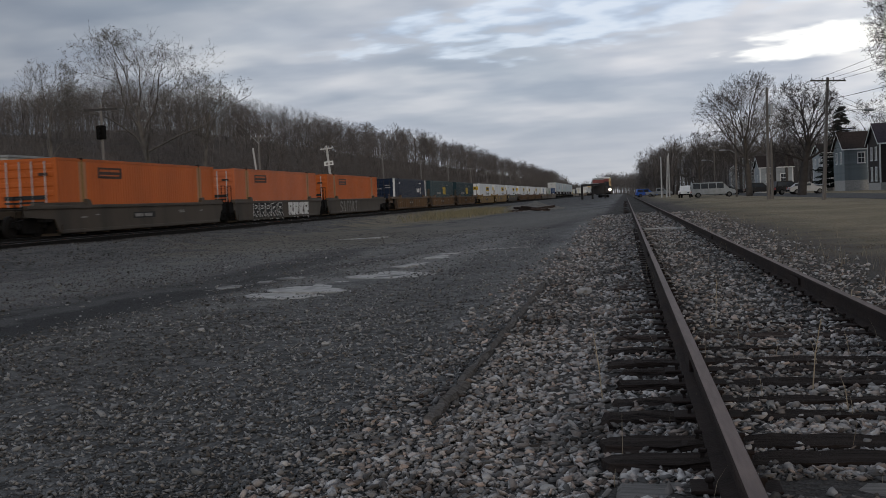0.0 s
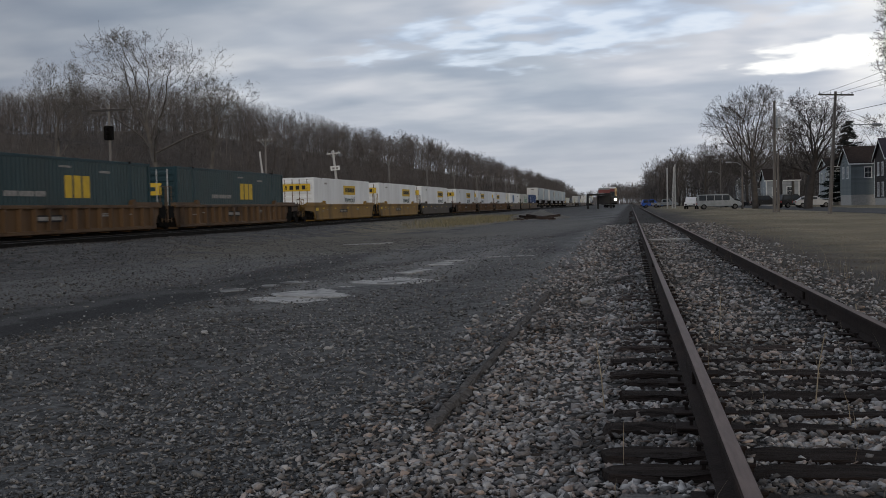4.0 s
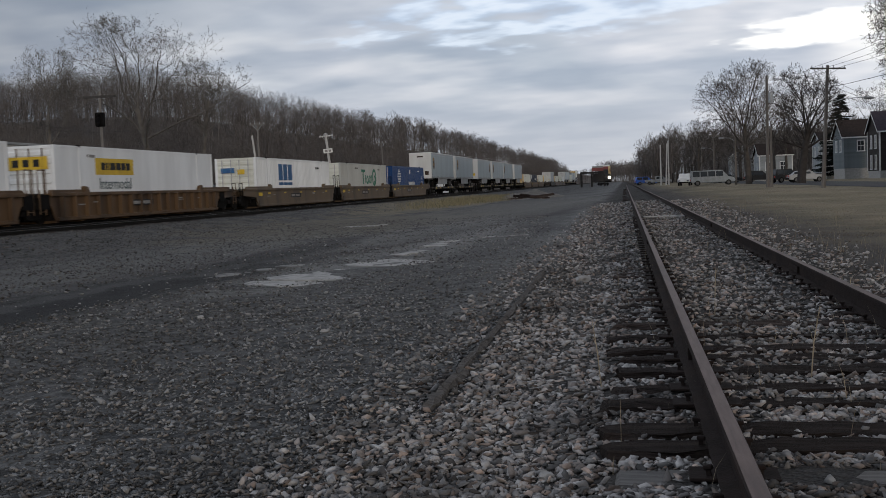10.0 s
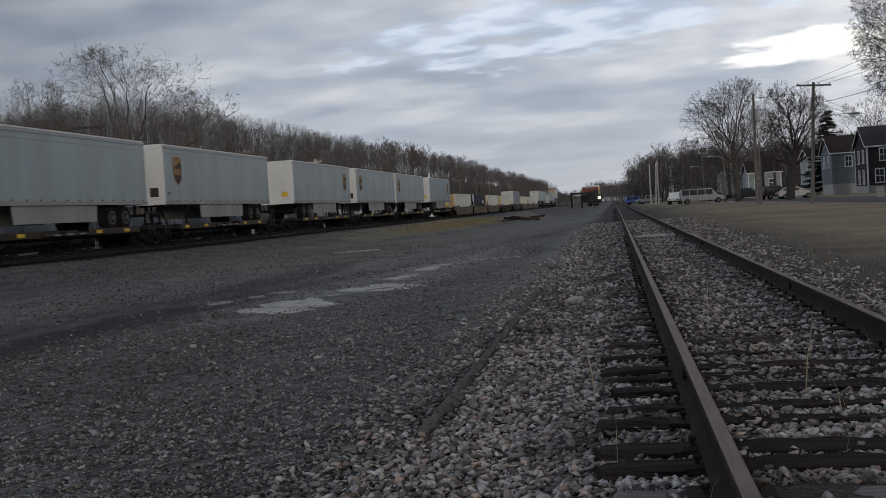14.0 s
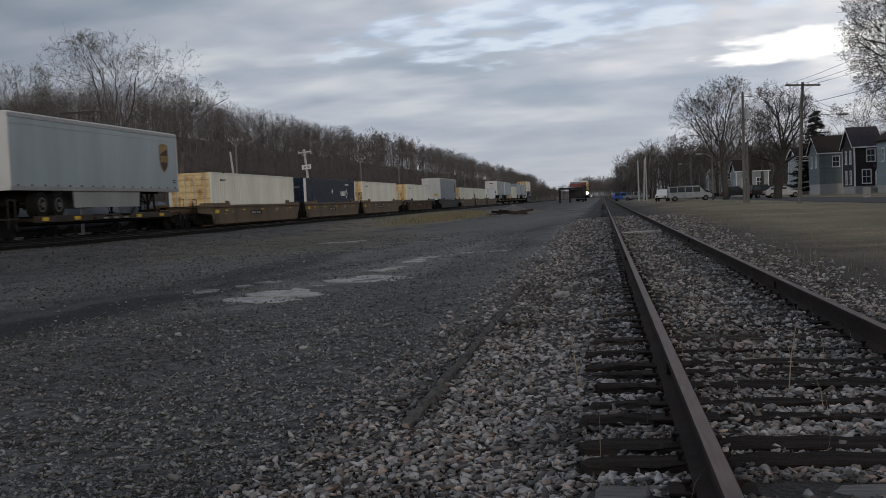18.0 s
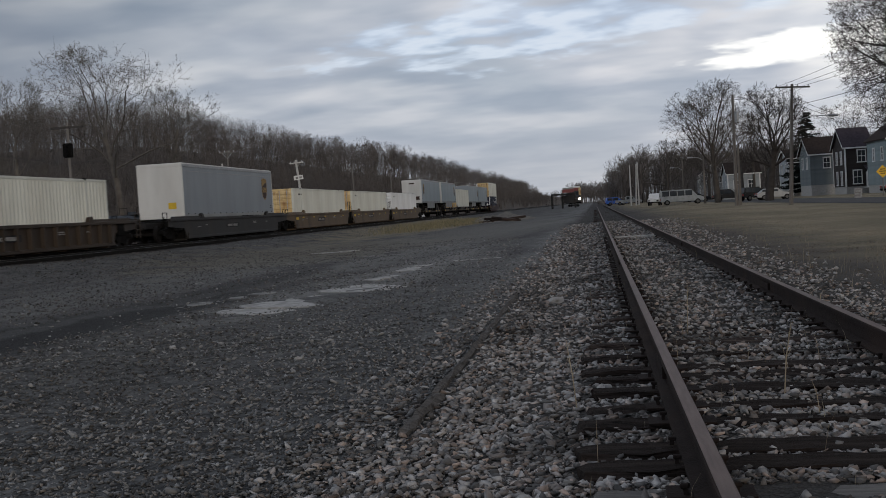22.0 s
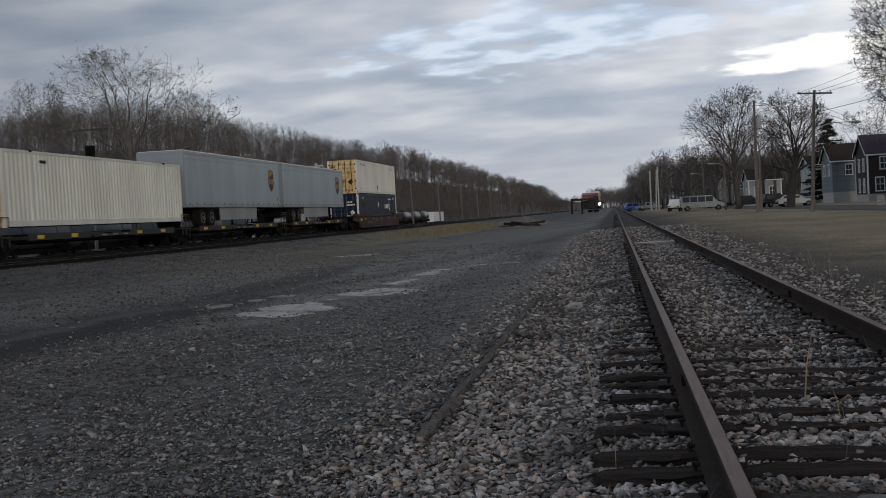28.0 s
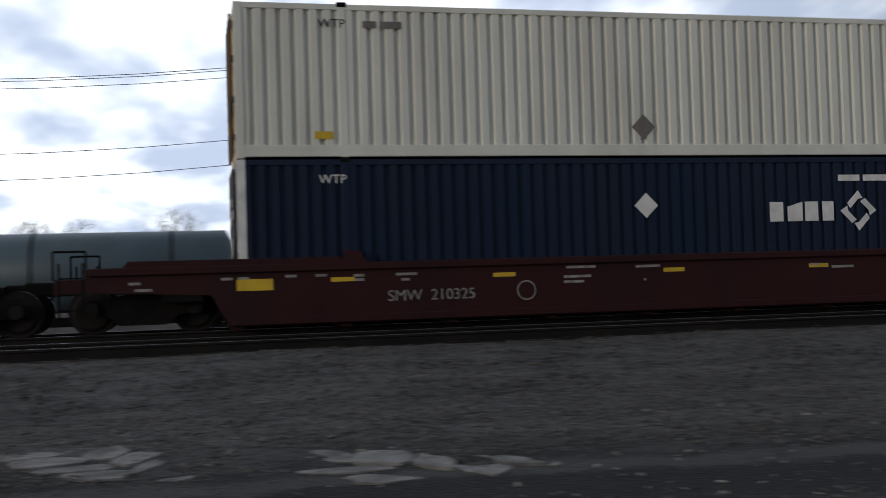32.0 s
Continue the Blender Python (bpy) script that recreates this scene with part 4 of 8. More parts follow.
def container(body, label, s0, z=0.17, pitch=0.28, ribs=True, end=None, post=None, frame_mat=None, height=2.9, length=16.15, rods_mat=None, stack=None, marks=(), fitted=False):
    """A long domestic container: ribbed walls, corner and stacking posts, rails, doors with lock rods."""
    c = thing("shipping_container", label, "container", "containers on the train")
    h = length / 2
    end = end or body
    frame_mat = frame_mat or body
    for sx in (-1, 1):
        depth = 0.06 if ribs else 0.008
        for a, b in ((-h + 0.12, -h + 1.93), (-h + 2.07, h - 2.07), (h - 1.93, h - 0.12)):
            part("side_wall", corrugated(1.275 * sx, a, b, 0.24, height - 0.1, pitch if ribs else 1.2, depth, sx), body, c)
        for y in (-h + 2.0, h - 2.0):
            part("stacking_post", boxes((min(1.22 * sx, 1.292 * sx), max(1.22 * sx, 1.292 * sx), y - 0.075, y + 0.075, 0.02, height - 0.03), bevel=0.008), stack or body, c)
            part("corner_casting", boxes((min(1.14 * sx, 1.30 * sx), max(1.14 * sx, 1.30 * sx), y - 0.09, y + 0.09, height - 0.06, height + 0.035), bevel=0.008), M_BLACK, c)
        part("top_rail", boxes((min(1.20 * sx, 1.285 * sx), max(1.20 * sx, 1.285 * sx), -h, h, height - 0.11, height), bevel=0.008), body, c)
        part("bottom_rail", boxes((min(1.20 * sx, 1.295 * sx), max(1.20 * sx, 1.295 * sx), -h, h, 0.03, 0.25), bevel=0.01), body, c)
        for sy in (-1, 1):
            part("corner_post", boxes((min(1.14 * sx, 1.30 * sx), max(1.14 * sx, 1.30 * sx), min(sy * h, sy * (h - 0.16)), max(sy * h, sy * (h - 0.16)), 0.0, height), bevel=0.01), post or body, c)
    part("roof", boxes((-1.24, 1.24, -h + 0.05, h - 0.05, height - 0.05, height - 0.01)), body, c)
    part("floor_frame", boxes((-1.2, 1.2, -h + 0.1, h - 0.1, 0.04, 0.2)), M_BLACK, c)
    # doors toward the south end
    for sx in (-1, 1):
        leaf = [(-h + 0.07, height - 0.12), (-h + 0.07, 0.12), (-h + 0.02, 0.12)]
        for z0 in (0.24, 0.62, 1.0, 1.38, 1.76, 2.14, 2.46):
            leaf += [(-h + 0.02, z0), (-h - 0.015, z0 + 0.05), (-h - 0.015, z0 + 0.19), (-h + 0.02, z0 + 0.24)]
        door = part("door", prism(leaf + [(-h + 0.02, height - 0.12)], "x", min(0.01 * sx, 1.13 * sx), max(0.01 * sx, 1.13 * sx)), end, c)
        for k in (0.26, 0.82):
            part("lock_rod", rods(((k * sx, -h - 0.05, 0.12), (k * sx, -h - 0.05, height - 0.12), 0.028), sides=8), rods_mat or M_GALV, door)
            if fitted:
                for z0 in (0.3, 1.15, height - 0.4):
                    part("rod_keeper", boxes((k * sx - 0.07, k * sx + 0.07, -h - 0.07, -h, z0, z0 + 0.07)), rods_mat or M_GALV, door)
                part("rod_handle", rods(((k * sx, -h - 0.07, 1.0), ((k - 0.3) * sx, -h - 0.07, 1.03), 0.018), sides=6), rods_mat or M_GALV, door)
        for z0 in (0.35, 1.05, 1.8, 2.45) if fitted else ():
            part("hinge", boxes((min(1.08 * sx, 1.2 * sx), max(1.08 * sx, 1.2 * sx), -h - 0.03, -h, z0, z0 + 0.12)), rods_mat or M_GALV, door)
    part("door_header", boxes((-1.15, 1.15, -h, -h + 0.12, height - 0.14, height - 0.01), bevel=0.008), end, c)
    part("door_sill", boxes((-1.15, 1.15, -h, -h + 0.12, 0.0, 0.14), bevel=0.008), end, c)
    part("front_wall", boxes((-1.13, 1.13, h - 0.08, h - 0.04, 0.05, height - 0.05)), end, c)
    for f in marks:
        f(c, h)
    return aboard(c, s0 + h, z)


def side_plate(name, mat, u0, u1, z0, z1, proud=0.0, from_south=True, label=""):
    """A flat marking on the east side, u metres from the south end."""
    def make(c, h):
        y0, y1 = (-h + u0, -h + u1) if from_south else (h - u1, h - u0)
        part(name, boxes((1.276 + proud, 1.283 + proud, y0, y1, z0, z1)), mat, c, label)
    return make


def end_plate(name, mat, x0, x1, z0, z1, proud=0.0, label=""):
    def make(c, h):
        part(name, boxes((x0, x1, -h - 0.075 - proud, -h - 0.068 - proud, z0, z1)), mat, c, label)
    return make


def end_diamond(x, z, r, mat):
    def make(c, h):
        part("diamond_placard", prism([(x - r, z), (x, z - r), (x + r, z), (x, z + r)], "y", -h - 0.09, -h - 0.083), mat, c, "diamond-shaped placard on the doors")
    return make


def diamond(u, z, r, mat, proud=0.0):
    def make(c, h):
        y = -h + u
        part("diamond_placard", prism([(y - r, z), (y, z - r), (y + r, z), (y, z + r)], "x", 1.276 + proud, 1.284 + proud), mat, c, "diamond-shaped placard")
    return make


def diamond_badge(u, z, r, mat):
    """A ring of four chevrons with a row of block strokes before it."""
    def make(c, h):
        y = -h + u
        for a in range(4):
            ca, sa = math.cos(a * math.pi / 2), math.sin(a * math.pi / 2)
            pts = [(0.25, 0.62), (0.0, 1.0), (-0.62, 0.38), (-0.45, 0.12), (0.0, 0.58)]
            pr = [(y + r * (px * ca - pz * sa), z + r * (px * sa + pz * ca)) for px, pz in pts]
            part("badge_chevron", prism(pr, "x", 1.278, 1.285), mat, c)
        for k, wd in enumerate((0.30, 0.34, 0.30, 0.26)):
            y0 = y - r - 1.62 + k * 0.40
            part("badge_block", prism([(y0, z - 0.2), (y0 + wd, z - 0.2), (y0 + wd, z + 0.2), (y0, z + 0.2 if k != 1 else z + 0.1)], "x", 1.278, 1.285), mat, c)
    return make


def ring(u, z, outer, inner, mat):
    """A flat ring on the east side."""
    def make(c, h):
        bm = bmesh.new()
        n = 24
        pts = [[bm.verts.new((x, -h + u + r * math.cos(2 * math.pi * i / n), z + r * math.sin(2 * math.pi * i / n))) for i in range(n)] for x, r in ((1.276, outer), (1.286, outer), (1.286, inner), (1.276, inner))]
        for a, b in zip(pts, pts[1:]):
            for i in range(n):
                bm.faces.new((a[i], a[(i + 1) % n], b[(i + 1) % n], b[i]))
        bmesh.ops.recalc_face_normals(bm, faces=bm.faces[:])
        part("emblem_ring", bm, mat, c)
    return make


def bars(u, z, lengths, height, mat, gap=0.08, proud=0.0):
    """Lettering too small to read, as plain bars."""
    def make(c, h):
        y = -h + u
        for ln in lengths:
            part("lettering_bar", boxes((1.284 + proud, 1.288 + proud, y, y + ln, z, z + height)), mat, c)
            y += ln + gap
    return make


def words(text, u, z, size, mat):
    return lambda c, h: add_text(c, text, 1.292, -h + u, z, size, mat)


def hunter_marks(u):
    """Yellow panel with black strokes over a dark green word."""
    return (side_plate("yellow_panel", M_YELLOW, u - 0.6, u + 2.9, 1.74, 2.44, label="yellow panel"),
            bars(u - 0.1, 1.94, (0.34, 0.16, 0.1, 0.46, 0.42, 0.4, 0.36), 0.32, M_BLACK_MARK, 0.07),
            words("Intermodal", u - 0.35, 1.14, 0.68, M_TEAL_DARK),
            bars(2.6, 2.45, (0.12, 0.5), 0.12, M_WHITE_DULL),
            end_plate("yellow_end_panel", M_YELLOW, -1.05, 1.05, 1.95, 2.45, label="yellow panel on the doors"),
            end_plate("end_stroke", M_BLACK_MARK, -0.75, -0.65, 2.06, 2.34, 0.01), end_plate("end_stroke", M_BLACK_MARK, -0.45, -0.18, 2.06, 2.34, 0.01),
            end_plate("end_stroke", M_BLACK_MARK, 0.0, 0.25, 2.06, 2.34, 0.01), end_plate("end_stroke", M_BLACK_MARK, 0.45, 0.7, 2.06, 2.34, 0.01))


def trailer(s0, s1, forward, skin, label, z_floor=1.92, top=4.92, white_face=True, shield=True, low=False):
    """A highway trailer: box, rails, skirt, tandem wheels, landing legs. forward: -1 when its nose points south."""
    t = thing("semi_trailer", label, "trailer", "trailers on the train")
    h = (s1 - s0) / 2
    f = forward
    body = boxes((-1.27, 1.27, -h, h, z_floor + 0.12, top - 0.08), bevel=0.03)
    part("box_body", body, skin, t)
    part("roof", boxes((-1.24, 1.24, -h + 0.04, h - 0.04, top - 0.08, top), bevel=0.02), M_TRAILER_WHITE, t)
    for sx in (-1, 1):
        part("top_rail", boxes((min(1.26 * sx, 1.295 * sx), max(1.26 * sx, 1.295 * sx), -h, h, top - 0.22, top - 0.06), bevel=0.008), M_GALV, t)
        part("moulding", boxes((min(1.265 * sx, 1.283 * sx), max(1.265 * sx, 1.283 * sx), -h + 0.05, h - 0.05, top - 0.46, top - 0.43)), M_GALV, t)
        part("bottom_rail", boxes((min(1.26 * sx, 1.30 * sx), max(1.26 * sx, 1.30 * sx), -h, h, z_floor, z_floor + 0.17), bevel=0.008), M_SKIRT, t)
        for k in range(16):
            y = -h + 0.5 + k * (2 * h - 1.0) / 15
            part("marker_clip", boxes((min(1.30 * sx, 1.306 * sx), max(1.30 * sx, 1.306 * sx), y - 0.06, y + 0.06, z_floor + 0.17, z_floor + 0.24)), M_BLACK_MARK, t)
        # hanging skirt between the legs and the wheels
        ya, yb = -f * (h - 4.9), f * (h - 4.6)
        lo, hi = sorted((ya, yb))
        if low:
            continue
        part("side_skirt", prism([(lo, z_floor), (hi, z_floor), (hi - (0.1 if f > 0 else 0.08), z_floor - 0.7), (lo + (0.08 if f > 0 else 0.1), z_floor - 0.7)], "x", min(1.18 * sx, 1.21 * sx), max(1.18 * sx, 1.21 * sx)), M_SKIRT, t)
    for sy in (-1, 1):
        part("end_frame", boxes((-1.285, 1.285, min(sy * (h - 0.06), sy * (h + 0.02)), max(sy * (h - 0.06), sy * (h + 0.02)), z_floor, z_floor + 0.2), (-1.285, -1.15, min(sy * (h - 0.06), sy * (h + 0.02)), max(sy * (h - 0.06), sy * (h + 0.02)), z_floor, top - 0.05),
                                (1.15, 1.285, min(sy * (h - 0.06), sy * (h + 0.02)), max(sy * (h - 0.06), sy * (h + 0.02)), z_floor, top - 0.05), (-1.285, 1.285, min(sy * (h - 0.06), sy * (h + 0.02)), max(sy * (h - 0.06), sy * (h + 0.02)), top - 0.2, top - 0.03), bevel=0.008), M_TRAILER_WHITE if white_face else M_TRAILER_DARK, t)
    part("south_panel", boxes((-1.15, 1.15, -h - 0.012, -h + 0.02, z_floor + 0.2, top - 0.2)), M_TRAILER_WHITE if white_face else M_TRAILER_DARK, t)
    # tandem
    wz = z_floor - 0.56
    for d in (2.3, 3.6):
        y = -f * (h - d)
        bog = part("axle", rods(((-1.1, y, wz), (1.1, y, wz), 0.07)), M_BLACK, t)
        for sx in (-1, 1):
            part("tyre", disc(0.78 * sx, 1.22 * sx, y, wz, 0.51, 28), M_TYRE, bog)
            part("rim", disc(1.20 * sx, 1.235 * sx, y, wz, 0.27, 20), M_TYRE, bog)
            part("rim_flange", rim_ring(1.225 * sx, y, wz, 0.29, 0.23, 0.02), M_RIM, bog)
            part("hub", disc(1.23 * sx, 1.29 * sx, y, wz, 0.11, 12), M_RIM, bog)
    part("suspension_frame", boxes((-0.6, 0.6, min(-f * (h - 1.6), -f * (h - 4.3)), max(-f * (h - 1.6), -f * (h - 4.3)), wz + 0.15, z_floor + 0.1)), M_BLACK, t)
    part("rear_guard", boxes((-1.1, 1.1, min(-f * (h - 0.05), -f * (h - 0.15)), max(-f * (h - 0.05), -f * (h - 0.15)), wz, wz + 0.12), (-0.7, -0.6, min(-f * (h - 0.05), -f * (h - 0.15)), max(-f * (h - 0.05), -f * (h - 0.15)), wz, z_floor), (0.6, 0.7, min(-f * (h - 0.05), -f * (h - 0.15)), max(-f * (h - 0.05), -f * (h - 0.15)), wz, z_floor)), M_BLACK, t)
    y = f * (h - 3.2)
    for sx in () if low else (-1, 1):
        part("landing_leg", rods(((0.95 * sx, y, 1.0), (0.95 * sx, y, z_floor + 0.1), 0.07), ((0.95 * sx, y, 1.2), (0.95 * sx, y - f * 0.9, z_floor + 0.1), 0.04), ((0.95 * sx, y, 1.0), (0.95 * sx, y, 0.94), 0.16)), M_BLACK, t)
    zk, yk = min(0.95, z_floor - 0.4), f * (h - 1.1)
    part("kingpin_stand", joined(boxes((-0.5, 0.5, yk - 0.28, yk + 0.28, z_floor - 0.06, z_floor + 0.1), (-0.45, 0.45, yk - 0.12, yk + 0.12, zk, zk + 0.12)), rods(*[((sx * 0.4, yk, zk), (sx * 0.32, yk - f * 0.0, z_floor), 0.06) for sx in (-1, 1)], *[((sx * 0.4, yk - f * 0.95, zk), (sx * 0.32, yk - f * 0.1, z_floor), 0.045) for sx in (-1, 1)], sides=6)), M_BLACK, t)
    if shield:
        y = f * (h - 1.7)
        zc = (z_floor + top) / 2 + 0.22
        out = [(-0.54, 0.60), (-0.3, 0.68), (0, 0.71), (0.3, 0.68), (0.54, 0.60), (0.54, -0.15), (0.46, -0.42), (0.27, -0.62), (0, -0.76), (-0.27, -0.62), (-0.46, -0.42), (-0.54, -0.15)]
        part("shield_badge", prism([(y + u, zc + v) for u, v in out], "x", 1.272, 1.278), M_GOLD, t, "gold-edged shield badge")
        part("shield_field", prism([(y + u * 0.88, zc + v * 0.9) for u, v in out], "x", 1.278, 1.281), M_BROWN_MARK, t, "brown field of the shield")
        part("shield_crest", prism([(y - 0.47, zc + 0.54), (y - 0.25, zc + 0.60), (y, zc + 0.62), (y + 0.25, zc + 0.60), (y + 0.47, zc + 0.54), (y + 0.47, zc + 0.44), (y + 0.1, zc + 0.36), (y - 0.47, zc + 0.14)], "x", 1.281, 1.284), M_GOLD, t, "gold crest of the shield")
        for k, (a, b) in enumerate(((-0.38, -0.18), (-0.1, 0.1), (0.18, 0.38))):
            part("shield_block", boxes((1.281, 1.284, y + a, y + b, zc - 0.24, zc + 0.10), bevel=0.001), M_GOLD, t)
        part("lettering_bar", boxes((1.272, 1.275, f * (h - 0.5) - 0.15, f * (h - 0.5) + 0.15, z_floor + 0.45, z_floor + 0.5), (1.272, 1.275, f * (h - 0.5) - 0.15, f * (h - 0.5) + 0.15, z_floor + 0.56, z_floor + 0.61)), M_BLACK_MARK, t)
        if f < 0:
            part("nose_badge", boxes((0.5, 0.95, -h - 0.022, -h - 0.013, z_floor + 0.4, z_floor + 0.85)), M_BROWN_MARK, t)
            part("nose_bar", boxes((-0.35, 0.35, -h - 0.022, -h - 0.013, top - 0.55, top - 0.4)), M_BROWN_MARK, t)
        else:
            part("rear_plate", boxes((0.4, 0.85, -h - 0.022, -h - 0.013, z_floor + 0.5, z_floor + 0.85)), M_YELLOW, t)
    return aboard(t, (s0 + s1) / 2)


def spine_car(s0, s1, label, own0=False, own1=False, mat=None):
    """A skeleton platform under a trailer: centre beam, outriggers, wheel decks, trucks."""
    c = thing("spine_car", label, "spine car", "spine cars of the train")
    h = (s1 - s0) / 2 + 0.9
    mat = mat or M_SPINE
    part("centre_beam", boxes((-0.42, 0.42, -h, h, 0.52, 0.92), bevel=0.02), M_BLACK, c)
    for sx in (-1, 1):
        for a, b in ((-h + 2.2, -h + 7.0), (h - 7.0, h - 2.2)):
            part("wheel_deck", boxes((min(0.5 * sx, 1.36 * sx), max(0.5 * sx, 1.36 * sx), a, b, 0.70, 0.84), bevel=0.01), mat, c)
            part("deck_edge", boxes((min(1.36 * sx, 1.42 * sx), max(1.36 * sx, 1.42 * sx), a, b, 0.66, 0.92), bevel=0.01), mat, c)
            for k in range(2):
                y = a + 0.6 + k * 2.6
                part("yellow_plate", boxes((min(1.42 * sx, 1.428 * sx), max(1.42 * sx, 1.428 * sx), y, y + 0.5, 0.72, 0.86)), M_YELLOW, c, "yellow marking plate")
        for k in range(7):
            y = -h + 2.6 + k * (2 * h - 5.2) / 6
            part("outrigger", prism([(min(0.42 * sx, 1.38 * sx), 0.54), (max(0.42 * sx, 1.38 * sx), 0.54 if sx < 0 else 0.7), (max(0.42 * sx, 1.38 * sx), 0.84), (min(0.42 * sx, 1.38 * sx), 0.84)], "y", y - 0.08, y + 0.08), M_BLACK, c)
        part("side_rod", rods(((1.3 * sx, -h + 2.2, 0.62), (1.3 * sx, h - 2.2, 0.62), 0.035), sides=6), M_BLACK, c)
        for sy in (-1, 1):
            part("grab_iron", rods(((1.35 * sx, sy * (h - 1.0), 0.5), (1.35 * sx, sy * (h - 1.0), 1.55), 0.02), ((1.35 * sx, sy * (h - 0.5), 0.5), (1.35 * sx, sy * (h - 0.5), 1.55), 0.02), ((1.35 * sx, sy * (h - 1.0), 1.55), (1.35 * sx, sy * (h - 0.5), 1.55), 0.02), sides=6), mat, c)
            part("end_step", boxes((min(0.4 * sx, 1.4 * sx), max(0.4 * sx, 1.4 * sx), min(sy * (h - 1.1), sy * (h - 0.4)), max(sy * (h - 1.1), sy * (h - 0.4)), 0.80, 0.86)), mat, c)
    for y in (-0.9, 0.1, 1.1):
        part("lettering_bar", boxes((1.428, 1.433, y, y + 0.45, 0.71, 0.78)), M_WHITE_DULL, c)
    part("hitch_deck", boxes((-1.1, 1.1, -1.6, 1.6, 0.80, 0.9), (-1.42, 1.42, -1.6, 2.4, 0.68, 0.80), bevel=0.01), mat, c)
    add_truck(c, h - 0.55)
    add_truck(c, -h + 0.55)
    part("coupler", boxes((-0.14, 0.14, h, h + 0.4, 0.72, 0.95), bevel=0.03), M_BLACK, c)
    part("coupler", boxes((-0.14, 0.14, -h - 0.4, -h, 0.72, 0.95), bevel=0.03), M_BLACK, c)
    return aboard(c, (s0 + s1) / 2)


def build_train():
    L = 16.15
    # orange containers in grey-brown smooth wells
    for i, s in enumerate((38.6, 57.9, 77.05)):
        fade = i == 1
        container(M_ORANGE_FADED if fade else M_ORANGE, ("faded " if fade else "") + "orange ribbed container riding in a grey-brown well car", s, ribs=True, pitch=0.24, stack=M_WELL_YELLOW, marks=(
            side_plate("worn_band", M_ORANGE_WORN, 1.72, 2.3, 0.3, 2.78, label="scuffed tan band beside the post"), side_plate("worn_band", M_ORANGE_WORN, 1.72, 2.3, 0.3, 2.78, from_south=False, label="scuffed tan band beside the post"),
            side_plate("dark_panel", M_BROWN_MARK, 3.35, 5.5, 2.12, 2.58, label="dark lettered panel"), bars(3.5, 2.4, (0.8, 0.9), 0.1, M_ORANGE), bars(3.5, 2.22, (1.75,), 0.06, M_ORANGE),
            end_plate("end_stroke", M_BLACK_MARK, -0.95, 0.8, 1.28, 1.44), end_plate("end_stroke", M_BLACK_MARK, -0.95, 0.75, 1.12, 1.2),
            end_plate("end_stroke", M_BROWN_MARK, 0.55, 0.95, 2.2, 2.32)))
        well_car("grey", s, s + L, i == 0, i == 2, "grimy grey-brown smooth-sided well car" + (" with spray-painted tags" if i else ""), yellow_marks=False, graffiti=i > 0)
    # navy and dark teal containers in ribbed wells
    for i, s in enumerate((100.6, 119.7, 138.8)):
        if i == 0:
            container(M_NAVY, "navy ribbed container with white corner posts", s, post=M_WHITE, rods_mat=M_WELL_BLACK, marks=(
                diamond_badge(13.2, 1.75, 0.42, M_WHITE), bars(12.4, 2.45, (0.5, 0.6), 0.1, M_WHITE), bars(2.2, 2.4, (0.3,), 0.16, M_WHITE),
                end_plate("end_stroke", M_WHITE_DULL, -0.9, 0.0, 1.9, 1.97), end_plate("end_stroke", M_WHITE_DULL, 0.35, 0.85, 2.2, 2.27), end_plate("end_stroke", M_WHITE_DULL, 0.35, 0.9, 1.98, 2.06)))
        else:
            container(M_GREEN, "dark teal container with a yellow block emblem", s, end=M_GREEN, marks=(
                side_plate("emblem_block", M_YELLOW, 8.6, 9.15, 1.3, 2.2), side_plate("emblem_block", M_YELLOW, 9.3, 9.85, 1.3, 2.2), side_plate("emblem_block", M_YELLOW, 10.0, 10.55, 1.3, 2.2),
                bars(4.4, 1.35, (0.9, 1.0, 0.7), 0.2, M_WHITE_DULL), bars(8.2, 2.5, (0.9,), 0.08, M_WHITE_DULL), bars(11.4, 2.35, (0.9,), 0.1, M_WHITE_DULL),
                end_plate("yellow_end_panel", M_YELLOW, -0.9, 0.5, 1.5, 2.1), end_plate("end_stroke", M_GREEN, -0.5, 0.2, 1.7, 1.9, 0.01)))
        well_car("ribbed_yellow", s, s + L, i == 0, i == 2, "ochre rib-sided well car stained with rust")
    # white containers with yellow panels
    for i, s in enumerate((161.7, 181.4, 200.7)):
        container(M_WHITE_BOX, "white container with a yellow panel and green lettering", s, ribs=False, end=M_WHITE_BOX, rods_mat=M_WELL_RUST, marks=hunter_marks(10.4 if i else 8.5))
        well_car("yellow" if i < 2 else "grey", s, s + L, i == 0, i == 2, "dirty ochre smooth-sided well car" if i < 2 else "dull grey-brown well car with a spray-painted end", graffiti=False)
    for i, s in enumerate((223.6, 243.2, 262.5)):
        container(M_WHITE_BOX, "white container with a yellow panel and green lettering", s, ribs=False, end=M_WHITE_BOX, rods_mat=M_WELL_RUST, marks=hunter_marks(3.9 if i else 9.5))
        well_car("ribbed_rust", s, s + L, i == 0, i == 2, "rusty rib-sided well car")
